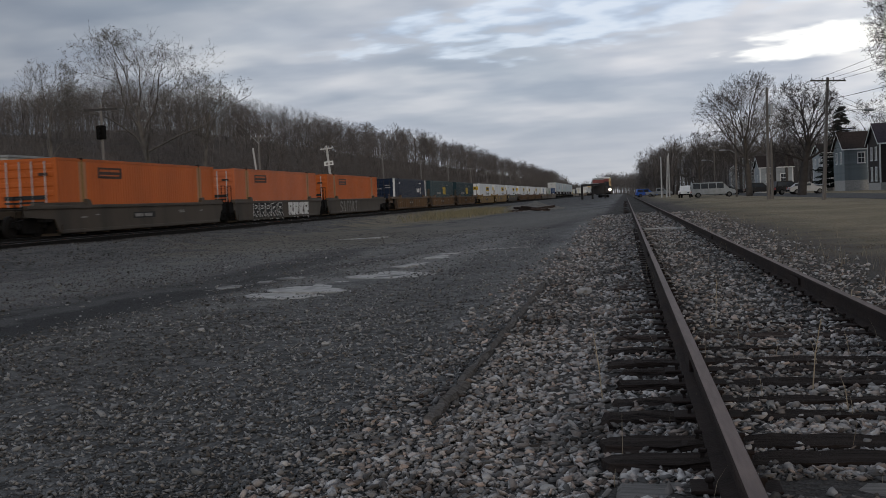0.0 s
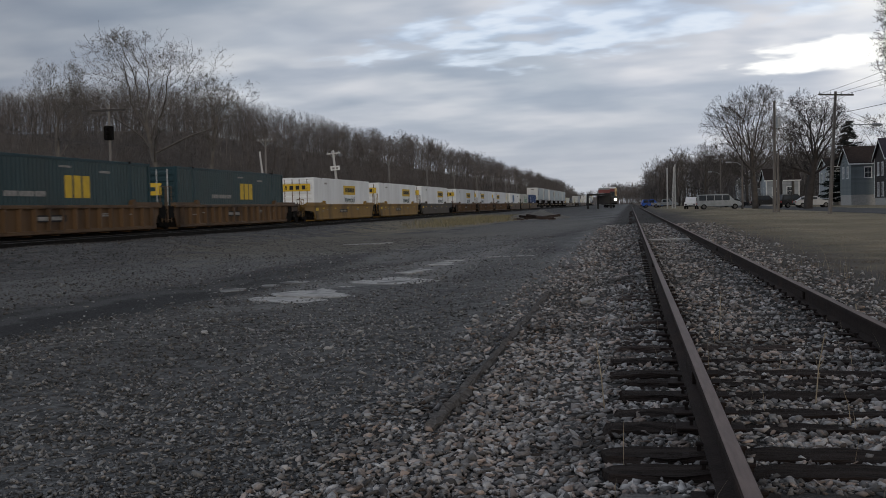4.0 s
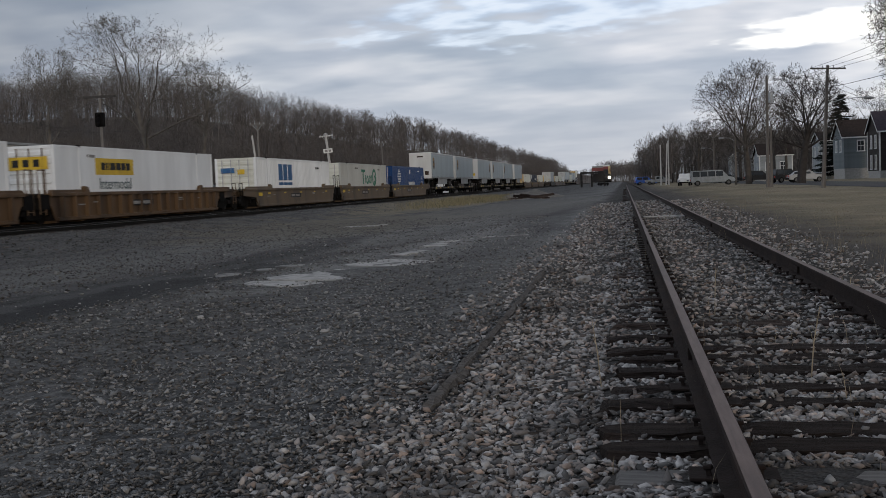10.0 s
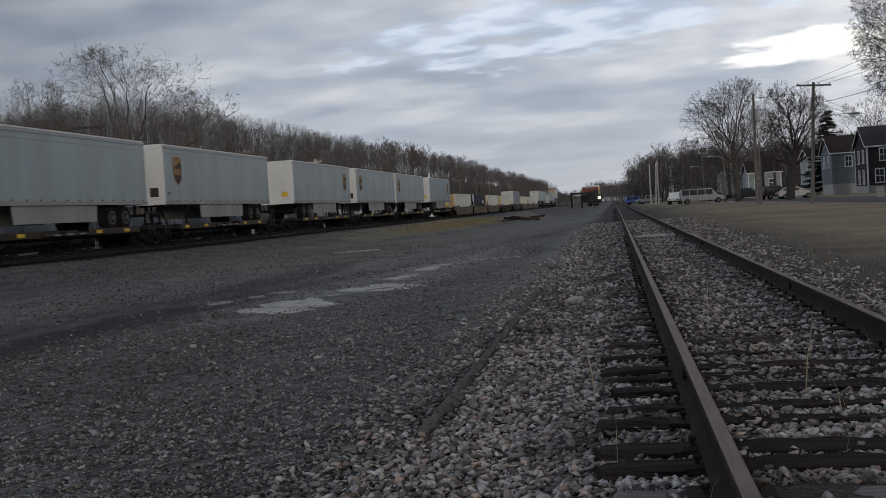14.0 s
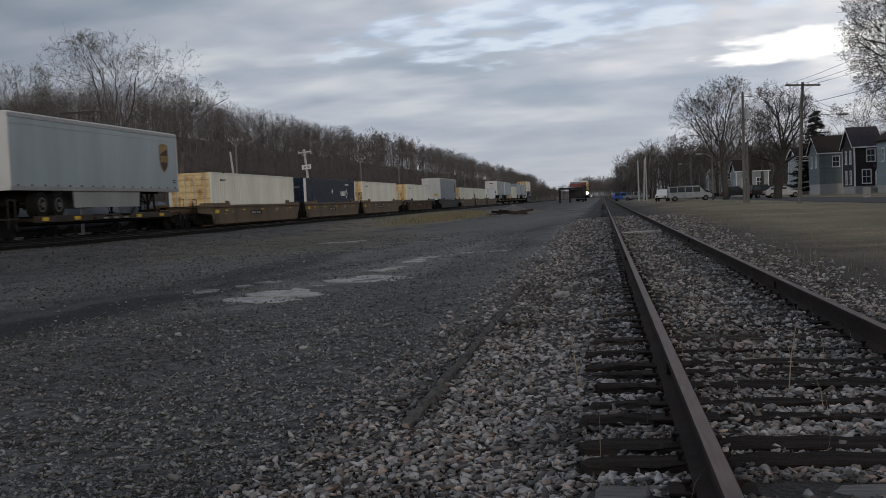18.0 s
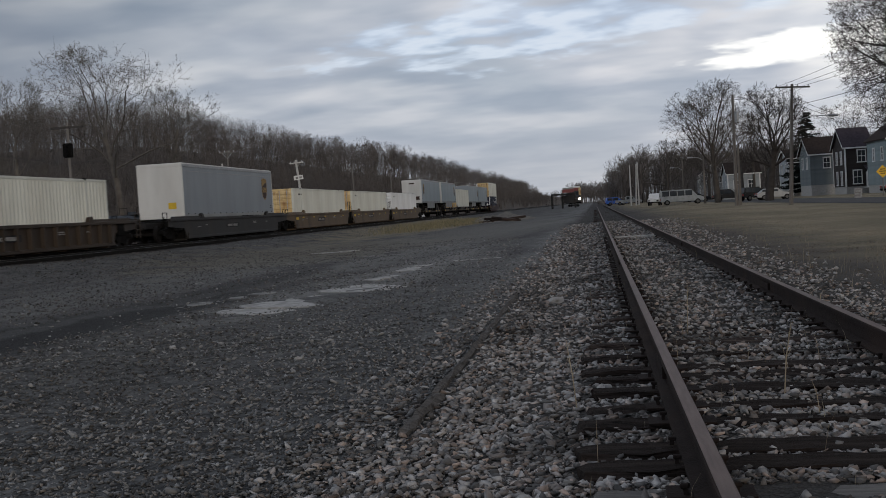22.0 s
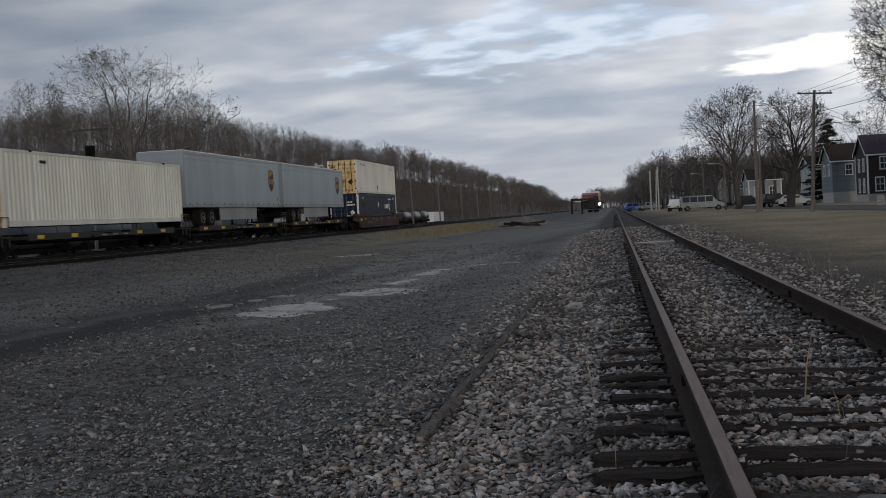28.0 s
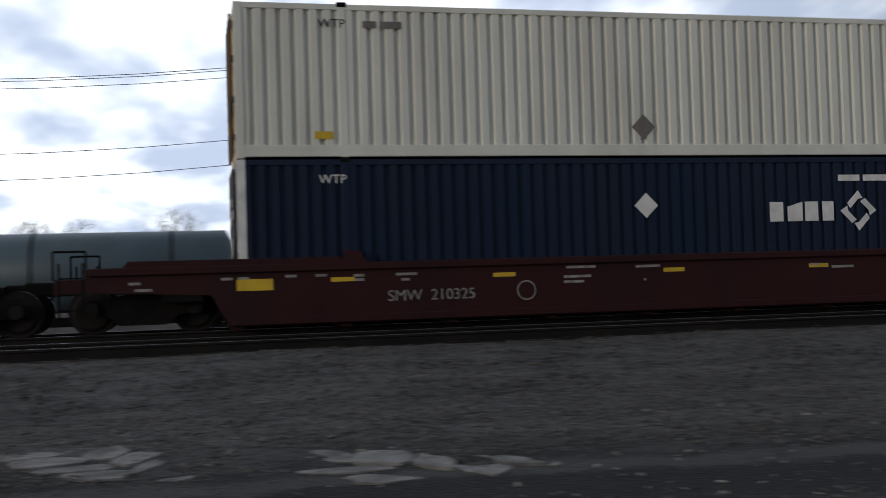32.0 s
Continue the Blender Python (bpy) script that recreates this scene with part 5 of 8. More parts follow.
    # pale and blue containers in brown wells
    for i, s in enumerate((285.6, 305.1, 324.0)):
        if i == 0:
            blk = [side_plate("emblem_block", M_DARKBLUE_MARK, 4.3 + u, 4.3 + v, 1.5, 2.55) for u, v in ((0, 0.8), (0.98, 1.78), (1.96, 2.8))]
            # cream end on a pale box: warm light from the south put into its colour
            container(M_WHITE_BOX, "pale grey container with a dark blue block emblem", s, end=M_CREAM, ribs=True, pitch=0.3, marks=(*blk, bars(4.3, 1.2, (0.9, 0.8, 0.9), 0.18, M_DARKBLUE_MARK),
                      bars(12.6, 2.3, (0.25, 0.5), 0.14, M_BLACK_MARK), end_plate("end_stroke", M_DARKBLUE_MARK, -0.9, -0.05, 2.0, 2.3), end_plate("end_stroke", M_YELLOW, 0.15, 0.6, 1.9, 2.2)))
        elif i == 1:
            # here too the end's cream colour carries the warm southern light
            container(M_LIGHT, "light grey ribbed container with faded green lettering", s, end=M_CREAM, marks=(
                side_plate("emblem_stroke", M_TEAL_MARK, 6.7, 8.0, 2.22, 2.42), side_plate("emblem_stroke", M_TEAL_MARK, 7.2, 7.5, 1.2, 2.22), side_plate("emblem_stroke", M_TEAL_MARK, 8.05, 8.3, 1.25, 1.95),
                *[ring(u, z, a, b, M_TEAL_MARK) for u, z, a, b in ((8.85, 1.55, 0.38, 0.2), (9.75, 1.58, 0.36, 0.2), (11.35, 1.75, 0.75, 0.52), (11.5, 1.6, 0.35, 0.18))], side_plate("emblem_stroke", M_TEAL_MARK, 10.25, 10.42, 1.25, 1.95),
                bars(4.6, 2.45, (0.5, 0.4), 0.12, M_WELL_GREY), bars(12.8, 2.4, (0.6,), 0.1, M_WELL_GREY)))
        else:
            globe = [side_plate("globe_band", M_WHITE, 3.2 - w, 3.2 + w, 1.2 + k * 0.16, 1.27 + k * 0.16) for k, w in enumerate((0.3, 0.55, 0.68, 0.75, 0.78, 0.75, 0.68, 0.5, 0.3))]
            container(M_BLUE, "blue ribbed container with a white striped globe emblem", s, end=M_BLUE, marks=(*globe, side_plate("white_plate", M_WHITE, 8.3, 8.75, 2.15, 2.6), bars(12.7, 2.4, (0.5, 0.3), 0.12, M_WHITE),
                      bars(7.8, 1.05, (0.5, 0.35, 0.4, 0.35, 0.5, 0.4), 0.3, M_WHITE, 0.1), bars(15.0, 1.1, (0.3,), 0.32, M_WHITE), bars(15.0, 1.6, (0.3,), 0.32, M_WHITE)))
        well_car("brown", s, s + L, i == 0, i == 2, "brown smooth-sided well car with stencilled panels")
    # trailers on spine cars
    skins = ((345.3, 361.4, -1), (363.5, 379.6, -1), (385.0, 401.0, 1), (403.3, 419.4, -1), (420.2, 436.3, -1), (440.3, 456.3, 1))
    for i, (a, b, f) in enumerate(skins):
        trailer(a, b, f, M_TRAILER, "silver-grey highway trailer with a brown and gold shield")
        spine_car(a, b, "rusty yellow spine car carrying a trailer")
    for i, s in enumerate((461.1, 480.4, 499.6)):
        if i == 1:
            container(M_NAVY, "navy ribbed container with white corner posts", s, post=M_WHITE, rods_mat=M_WELL_BLACK, marks=(diamond_badge(12.8, 1.75, 0.42, M_WHITE), bars(12.4, 2.45, (0.5, 0.6), 0.1, M_WHITE), diamond(8.0, 1.9, 0.22, M_WHITE),
                      end_plate("end_stroke", M_WHITE_DULL, -0.9, 0.0, 1.9, 1.97), end_plate("end_stroke", M_WHITE_DULL, 0.35, 0.85, 2.2, 2.27)))
        else:
            container(M_CREAM, "cream ribbed container with rust-streaked doors", s, end=M_CREAM_RUST_SUN, marks=(bars(1.4, 2.4, (0.3, 0.5), 0.12, M_BLACK_MARK), diamond(8.0, 0.75, 0.2, M_WELL_GREY)))
        well_car("brown", s, s + L, i == 0, i == 2, "brown smooth-sided well car with stencilled panels")
    container(M_CREAM, "cream ribbed container with rust-streaked doors", 522.4, end=M_CREAM_RUST_SUN, marks=(bars(1.4, 2.4, (0.3, 0.5), 0.12, M_BLACK_MARK),))
    well_car("ribbed_dark", 522.4, 522.4 + L, True, True, "dark brown rib-sided well car")
    trailer(547.7, 563.7, 1, M_TRAILER_DARK, "slate grey highway trailer seated low in a black well car", z_floor=1.22, top=4.2, low=True)
    well_car("black", 547.7, 563.7, True, True, "black smooth-sided well car carrying a grey trailer", yellow_marks=False)
    for i, s in enumerate((568.8, 587.9, 606.9)):
        container(M_CREAM if i < 2 else M_WHITE_BOX, "cream ribbed container with rust-streaked doors" if i < 2 else "plain white ribbed container riding in a brown well car", s, end=M_CREAM_RUST_SUN if i < 2 else M_WHITE_BOX, marks=(bars(1.4, 2.4, (0.3, 0.5), 0.12, M_BLACK_MARK),))
        well_car("brown", s, s + L, i == 0, i == 2, "brown smooth-sided well car with stencilled panels")
    for a, b, f in ((628.0, 644.0, -1), (645.8, 661.7, 1), (679.6, 695.4, 1), (696.1, 712.1, 1)):
        trailer(a, b, f, M_TRAILER, "silver-grey highway trailer with a brown and gold shield", white_face=a < 670)
        spine_car(a, b, "rusty yellow spine car carrying a trailer")
    container(M_CREAM, "cream ribbed container standing high on a spine car", 662.9, z=1.18, end=M_CREAM_RUST_SUN, marks=(bars(2.6, 2.45, (0.5,), 0.12, M_BLACK_MARK),))
    spine_car(662.9, 678.9, "black spine car under a cream container", mat=M_WELL_BLACK)
    # the last car: two containers stacked
    well_car("red", 717.2, 717.2 + L, True, True, "maroon smooth-sided well car, last of the train", number=True)
    container(M_NAVY, "navy ribbed container with white corner posts under another", 717.2, z=0.22, post=M_WHITE, pitch=0.26, rods_mat=M_RIM, fitted=True, marks=(
        diamond_badge(12.75, 1.78, 0.42, M_WHITE), diamond(8.0, 1.95, 0.25, M_WHITE), words("WTP", 1.5, 2.45, 0.24, M_WHITE), bars(12.3, 2.4, (0.5, 0.75), 0.13, M_WHITE), words("WTP", 14.4, 2.42, 0.3, M_WHITE),
        *[end_plate("end_stroke", M_WHITE, -0.95 + 0.17 * k, -0.84 + 0.17 * k, 1.78, 1.93) for k in range(5)], *[end_plate("end_stroke", M_WHITE, 0.25 + 0.14 * k, 0.34 + 0.14 * k, 2.1, 2.24) for k in range(4)],
        *[end_plate("end_stroke", M_WHITE, 0.25 + 0.13 * k, 0.34 + 0.13 * k, 1.86, 2.0) for k in range(6)], end_diamond(0.75, 1.25, 0.25, M_WHITE), *[end_plate("end_stroke", M_WHITE, 0.25 + 0.19 * k, 0.37 + 0.19 * k, 0.95, 1.02) for k in range(4)]))
    container(M_CREAM, "cream ribbed container with rust-streaked doors stacked on top", 717.2, z=3.14, pitch=0.26, end=M_CREAM_RUST_SUN, rods_mat=M_WELL_RUST, fitted=True, marks=(
        diamond(8.0, 0.6, 0.25, M_POLE_GREY), words("WTP", 1.55, 2.45, 0.24, M_BLACK_MARK), bars(2.4, 2.46, (0.26, 0.4), 0.13, M_POLE_GREY), bars(1.45, 0.36, (0.35,), 0.14, M_YELLOW), bars(14.4, 2.42, (0.35,), 0.16, M_BLACK_MARK),
        end_diamond(0.72, 1.0, 0.24, M_WELL_BLACK), end_plate("end_placard", M_YELLOW, -0.9, -0.6, 0.7, 1.0), end_plate("end_stroke", M_WELL_GREY, -0.95, -0.55, 2.3, 2.4), end_plate("end_stroke", M_WELL_GREY, -0.95, -0.5, 2.1, 2.2)))


build_train()


# ---- trees ----
def grow(seed, height, width, radius, low=0.3, trunk=0.5, start=0.5, kids=(8, 7, 6, 6, 5), spread=(1.0, 0.7, 0.75, 0.85, 0.9), ratio=(0.6, 0.55, 0.5, 0.5), bend=0.07,
         lift=0.04, droop=0.0, steps=(5, 6, 4, 3, 2, 2), least=0.012, first=1.0):
    """Segments (p0, p1, r0, r1) of a bare tree at the origin. width, low: the crown's reach from the trunk and its foot in heights; the limbs end at the skin of that egg.
    trunk, start: the trunk's length in heights and where on it the limbs begin; kids, spread, ratio: number, angle and relative length of the branches, order by order."""
    rng = random.Random(seed)
    seg = []
    last = len(kids)
    half = height * (1 - low) / 2
    mid = height * low + half
    a1, a2, a3 = rng.uniform(0, 6), rng.uniform(0, 6), rng.uniform(0, 6)

    def room(p, d):
        """How far the crown's uneven skin lies from p along d."""
        az = math.atan2(p.y + d.y * width, p.x + d.x * width)
        w = width * (1 + 0.16 * math.sin(2 * az + a1) + 0.10 * math.sin(5 * az + a2))
        h = half * (1 + 0.05 * math.sin(3 * az + a3))
        o = Vector((p.x / w, p.y / w, (p.z - mid) / h))
        v = Vector((d.x / w, d.y / w, d.z / h))
        a, b, c = v.dot(v), o.dot(v), o.dot(o) - 1
        q = b * b - a * c
        return max(0.0, (-b + math.sqrt(q)) / a) if q > 0 else 0.0

    def limb(p, d, length, r, level):
        n = steps[min(level, len(steps) - 1)]
        pts, rad, dirs = [p], [r], [d]
        wander = bend * (0.5 if level == 0 else 1.0 + 0.5 * level)
        for i in range(n):
            d = (d + Vector((rng.gauss(0, 1), rng.gauss(0, 1), rng.gauss(0, 1))) * wander + Vector((0, 0, lift if level else 0.05)) - Vector((0, 0, droop * (i / n) if level > 1 else 0))).normalized()
            p = p + d * (length / n)
            pts.append(p)
            dirs.append(d)
            rad.append(max(least, r * (1 - (i + 1) / n * (0.45 if level == 0 else 0.8))))
        for i in range(n):
            seg.append((pts[i], pts[i + 1], rad[i], rad[i + 1]))
        if level >= last:
            return
        k = kids[level]
        u0 = start if level == 0 else 0.2
        turn = rng.uniform(0, 6.28)
        for j in range(k):
            u = min(0.999, u0 + (1 - u0) * (j + 0.3 + 0.7 * rng.random()) / k)
            i = min(n - 1, int(u * n))
            q = pts[i].lerp(pts[i + 1], u * n - i)
            rr = rad[i] + (rad[i + 1] - rad[i]) * (u * n - i)
            dd = dirs[i + 1]
            ax = dd.cross(Vector((0.3, 0.2, 1.0)) if abs(dd.z) < 0.9 else Vector((1, 0.2, 0))).normalized()
            turn += 2.4 + rng.gauss(0, 0.35)
            side = ax * math.cos(turn) + dd.cross(ax) * math.sin(turn)
            a = spread[level] * (1.25 - 0.95 * (u - u0) / (1 - u0) if level == 0 else 1.1 - 0.3 * u) * rng.uniform(0.8, 1.2)
            nd = (dd * math.cos(a) + side * math.sin(a)).normalized()
            free = room(q, nd)
            if level == 0:
                ln = free * rng.uniform(0.82, 1.0) * first
            else:
                ln = length * ratio[min(level - 1, len(ratio) - 1)] * (1.25 - 0.5 * u) * rng.uniform(0.7, 1.2)
                ln = min(ln, max(free, 0.25 * ln))
            if ln > 0.05:
                limb(q, nd, ln, max(least, rr * (rng.uniform(0.36, 0.5) if level == 0 else rng.uniform(0.5, 0.7))), level + 1)

    limb(Vector((0, 0, -0.3)), Vector((0, 0, 1)), height * trunk, radius, 0)
    return seg


def tube_arrays(seg, sides=3, thin=1.0):
    """Vertices and triangles of three- or four-sided tapered sticks, one for each segment."""
    P0 = np.array([s[0] for s in seg])
    P1 = np.array([s[1] for s in seg])
    R0 = np.array([s[2] for s in seg]) * thin
    R1 = np.array([s[3] for s in seg]) * thin
    D = P1 - P0
    D /= np.linalg.norm(D, axis=1)[:, None] + 1e-9
    ref = np.where(np.abs(D[:, 2:3]) > 0.9, np.array([[1.0, 0, 0]]), np.array([[0, 0, 1.0]]))
    A = np.cross(D, ref)
    A /= np.linalg.norm(A, axis=1)[:, None]
    B = np.cross(D, A)
    V = []
    for P, R in ((P0, R0), (P1, R1)):
        for k in range(sides):
            a = 2 * math.pi * k / sides
            V.append(P + (A * math.cos(a) + B * math.sin(a)) * R[:, None])
    V = np.stack(V, 1)
    n = len(seg)
    base = np.arange(n) * 2 * sides
    F = []
    for k in range(sides):
        k2 = (k + 1) % sides
        F.append(np.stack([base + k, base + k2, base + sides + k2], 1))
        F.append(np.stack([base + k, base + sides + k2, base + sides + k], 1))
    return V.reshape(-1, 3), np.concatenate(F, 0)


def stick_arrays(seg, sides=3, fine=0.0):
    """Tapered sticks; those thinner than fine become single slender slivers that end in a point."""
    thick = [s for s in seg if s[2] > fine]
    thin = [s for s in seg if s[2] <= fine]
    V, F = tube_arrays(thick, sides)
    if thin:
        P0 = np.array([s[0] for s in thin])
        P1 = np.array([s[1] for s in thin])
        D = P1 - P0
        rng = np.random.RandomState(len(thin))
        A = np.cross(D, rng.normal(size=D.shape))
        A *= np.array([s[2] for s in thin])[:, None] * 1.25 / (np.linalg.norm(A, axis=1)[:, None] + 1e-9)
        W = np.stack([P0 - A, P0 + A, P1 + D * 0.15], 1).reshape(-1, 3)
        F = np.concatenate([F, np.arange(len(W)).reshape(-1, 3) + len(V)], 0)
        V = np.concatenate([V, W], 0)
    return V, F


def lone_tree(name, label, x, y, mat, height, width, radius, fine, seed, **kw):
    """A tree with trunk and crown as its two parts; fine: the radius of its twigs."""
    seg = grow(seed, height, width, radius, least=fine, **kw)
    t = thing(name, label, "tree", "bare trees")
    place(t, pose(x, y, float(ground_z(x, y))))
    V, F = tube_arrays([s for s in seg if s[2] > radius * 0.3], 8)
    ob = new("trunk", raw_mesh("trunk", V, F, mat, True))
    ob.parent = t
    V, F = stick_arrays([s for s in seg if s[2] <= radius * 0.3], 4, fine * 1.6)
    ob = new("crown", raw_mesh("crown", V, F, mat))
    ob.parent = t
    return t


def build_woods():
    """The wooded hillside and far tree lines, each one mesh of many bare trees."""
    protos = []
    for k in range(12):
        seg = grow(40 + k, 12.0, 2.4 + 0.5 * (k % 3), 0.11, low=0.30, trunk=0.7, start=0.35, kids=(11, 7, 4), spread=(0.85, 0.75, 0.8), ratio=(0.55, 0.55), bend=0.13, lift=0.08, steps=(4, 3, 2, 1), least=0.012)
        protos.append(stick_arrays(seg, 3, 0.034))
    sparse = []
    for k in range(7):
        seg = grow(70 + k, 12.0, 2.9 + 0.6 * (k % 3), 0.18, low=0.25, trunk=0.75, start=0.35, kids=(10, 6, 3), spread=(0.9, 0.75, 0.8), ratio=(0.5, 0.55), bend=0.1, lift=0.08, steps=(4, 2, 1, 1), least=0.03)
        seg = [(a, b, max(r0, 0.034), max(r1, 0.03)) for a, b, r0, r1 in seg]
        sparse.append(stick_arrays(seg, 3, 0.09))

    def plant(name, spots, label, set_of, mat):
        VV, FF, off = [], [], 0
        rng = np.random.RandomState(len(spots))
        for x, y, h in spots:
            V, F = set_of[rng.randint(len(set_of))]
            a = rng.uniform(0, 6.28)
            s = h / 12.0
            c, d = math.cos(a) * s, math.sin(a) * s
            W = np.empty_like(V)
            W[:, 0] = V[:, 0] * c - V[:, 1] * d + x
            W[:, 1] = V[:, 0] * d + V[:, 1] * c + y
            W[:, 2] = V[:, 2] * s + float(ground_z(x, y))
            VV.append(W)
            FF.append(F + off)
            off += len(V)
        ob = new(name, raw_mesh(name, np.concatenate(VV), np.concatenate(FF), mat))
        tagged(ob, label, "woods", kind="stuff")

    rng = np.random.RandomState(11)
    near = []
    while len(near) < 900:
        y = 96 + 300 * rng.rand() ** 1.15
        x = -58 - 42 * rng.rand() ** 1.2
        if rng.rand() < np.clip((y - 80) / 40, 0, 1):
            near.append((x, y, rng.uniform(8.0, 11.5) * (0.75 + 0.25 * min(1.0, (y - 90) / 60))))
    while len(near) < 1380:
        near.append((rng.uniform(-150, -94), 105 + 320 * rng.rand() ** 1.2, rng.uniform(8.0, 11.0)))
    plant("hillside_woods", near, "bare grey-brown hardwoods covering the hillside", protos, M_BARK_WOODS)
    far = []
    while len(far) < 760:
        y = 400 + 1000 * rng.rand() ** 1.25
        x = -58 - 45 * rng.rand()
        far.append((x, y, rng.uniform(10, 16)))
    while len(far) < 1000:
        far.append((rng.uniform(-30, 60) + 2, rng.uniform(1050, 1350), rng.uniform(15, 24)))
    plant("distant_hillside_woods", far, "distant bare woods along the valley", sparse, M_BARK_WOODS)
    grove = []
    while len(grove) < 430:
        y = rng.uniform(285, 400)
        x = rng.uniform(3, 80) + (y - 285) * 0.02
        grove.append((x, y, rng.uniform(11.5, 16.5) * (0.68 + 0.32 * min(1, (x - 3) / 9))))
    while len(grove) < 620:
        grove.append((rng.uniform(40, 120), rng.uniform(190, 320), rng.uniform(9, 15)))
    while len(grove) < 740:
        grove.append((rng.uniform(19, 60), rng.uniform(215, 300), rng.uniform(8, 12)))
    while len(grove) < 900:
        x, y = rng.uniform(-75, 15), rng.uniform(880, 960)
        if abs(x + 19) > 4:
            grove.append((x, y, rng.uniform(9, 14)))
    plant("grove_beyond_houses", grove, "bare grove closing the view beyond the street", sparse, M_BARK_WOODS)
    low = []
    while len(low) < 220:
        low.append((rng.uniform(-190, -125), rng.uniform(-190, 95), rng.uniform(6.0, 11.5)))
    while len(low) < 460:
        low.append((rng.uniform(-185, -96), rng.uniform(60, 260), rng.uniform(6.0, 10.0)))
    while len(low) < 860:
        d = rng.uniform(105, 190)
        a = radians(rng.uniform(134, 176))
        low.append((d * math.cos(a), d * math.sin(a), d * rng.uniform(0.05, 0.078)))
    plant("low_tree_line", low, "low bare tree line beyond the storage track", sparse, M_BARK_WOODS)
    # brush: dense short stems at the foot of the hill and by the far end of the siding
    bush = []
    for k in range(9):
        seg = grow(90 + k, 10.0, 3.6, 0.09, low=0.02, trunk=0.55, start=0.05, kids=(9, 5, 2), spread=(0.75, 0.7, 0.8), ratio=(0.6, 0.6), bend=0.14, lift=0.08, steps=(3, 2, 1, 1), least=0.022)
        bush.append(stick_arrays(seg, 3, 0.07))
    spots = [(rng.uniform(-62, -54), rng.uniform(60, 520), rng.uniform(4, 8)) for _ in range(420)]
    spots += [(rng.uniform(-60, -54), rng.uniform(-60, 100), rng.uniform(2, 4)) for _ in range(90)]
    spots += [(rng.uniform(-104, -58), 84 + 340 * rng.rand() ** 1.4, rng.uniform(3.5, 7)) for _ in range(1250)]
    spots += [(rng.uniform(-180, -100), rng.uniform(50, 240), rng.uniform(4, 7)) for _ in range(260)]
    plant("brush", spots, "dense grey brush at the foot of the hill", bush, M_BARK_WOODS)
    spots = [(rng.uniform(3, 60), rng.uniform(285, 420), rng.uniform(4, 9)) for _ in range(300)] + [(rng.uniform(17, 60), rng.uniform(216, 280), rng.uniform(4, 7)) for _ in range(160)] + [(rng.uniform(0.5, 6.5), rng.uniform(215, 300), rng.uniform(1.0, 2.6)) for _ in range(60)]
    plant("brush", spots, "dense grey brush at the end of the siding", bush, M_BARK_WOODS)


build_woods()
lone_tree("sycamore_tree", "huge pale bare spreading tree above the woods", -55, 119, M_BARK_PALE, 24.2, 12.2, 0.5, 0.014, 6, low=0.40, trunk=0.55, start=0.5, kids=(9, 7, 6, 6, 5), spread=(1.1, 0.7, 0.8, 0.9, 0.95), lift=0.03, bend=0.13)
lone_tree("sycamore_tree", "pale bare tree with forked limbs before the woods", -60.5, 106, M_BARK_PALE, 18.0, 4.8, 0.33, 0.013, 9, low=0.3, trunk=0.5, start=0.5, kids=(7, 7, 6, 6, 4))
lone_tree("sycamore_tree", "smaller pale bare tree beside a huge one", -51.5, 125, M_BARK_PALE, 19.6, 4.6, 0.32, 0.013, 15, low=0.5, trunk=0.75, start=0.65, kids=(8, 7, 6, 5, 5))
lone_tree("maple_tree", "tall bare street tree with a rounded crown", 16.7, 150, M_BARK, 17.0, 6.2, 0.45, 0.013, 21, low=0.2, trunk=0.5, start=0.45, kids=(10, 8, 7, 6, 5), spread=(1.0, 0.6, 0.7, 0.8, 0.9))
lone_tree("maple_tree", "dark bare street tree with a thick trunk", 19.9, 127, M_BARK_DARK, 13.9, 4.6, 0.52, 0.012, 34, low=0.2, trunk=0.5, start=0.5, kids=(10, 8, 7, 6, 5), spread=(0.95, 0.6, 0.7, 0.8, 0.9))
lone_tree("maple_tree", "bare street tree before the far houses", 14.3, 212, M_BARK, 12.5, 5.5, 0.32, 0.017, 47, low=0.15, kids=(9, 7, 6, 5, 3))
lone_tree("maple_tree", "bare street tree before the far houses", 24.5, 235, M_BARK, 17.0, 6.5, 0.35, 0.017, 48, low=0.2, kids=(9, 7, 6, 5, 3))
lone_tree("oak_tree", "big dark bare tree that overhangs the pale blue house", 25.0, 72, M_BARK_DARK, 22.0, 9.0, 0.44, 0.013, 61, low=0.10, trunk=0.7, start=0.22, kids=(24, 10, 8, 7, 6), spread=(1.1, 0.75, 0.8, 0.9, 0.95), lift=0.03, droop=0.06)
lone_tree("oak_tree", "dark bare tree standing behind the pale blue house", 30.5, 98, M_BARK_DARK, 18.5, 7.0, 0.42, 0.012, 64, low=0.2, kids=(10, 8, 6, 6, 5))
lone_tree("maple_tree", "bare tree behind the houses", 41, 182, M_BARK, 15.5, 6.0, 0.3, 0.016, 75, kids=(8, 7, 5, 5, 3))
lone_tree("maple_tree", "bare tree behind the houses", 29.5, 205, M_BARK, 15.8, 6.0, 0.3, 0.016, 77, kids=(8, 7, 5, 5, 3))
lone_tree("maple_tree", "bare tree behind the houses", 23.5, 176, M_BARK, 14.5, 5.0, 0.3, 0.015, 79, kids=(8, 7, 5, 5, 3))


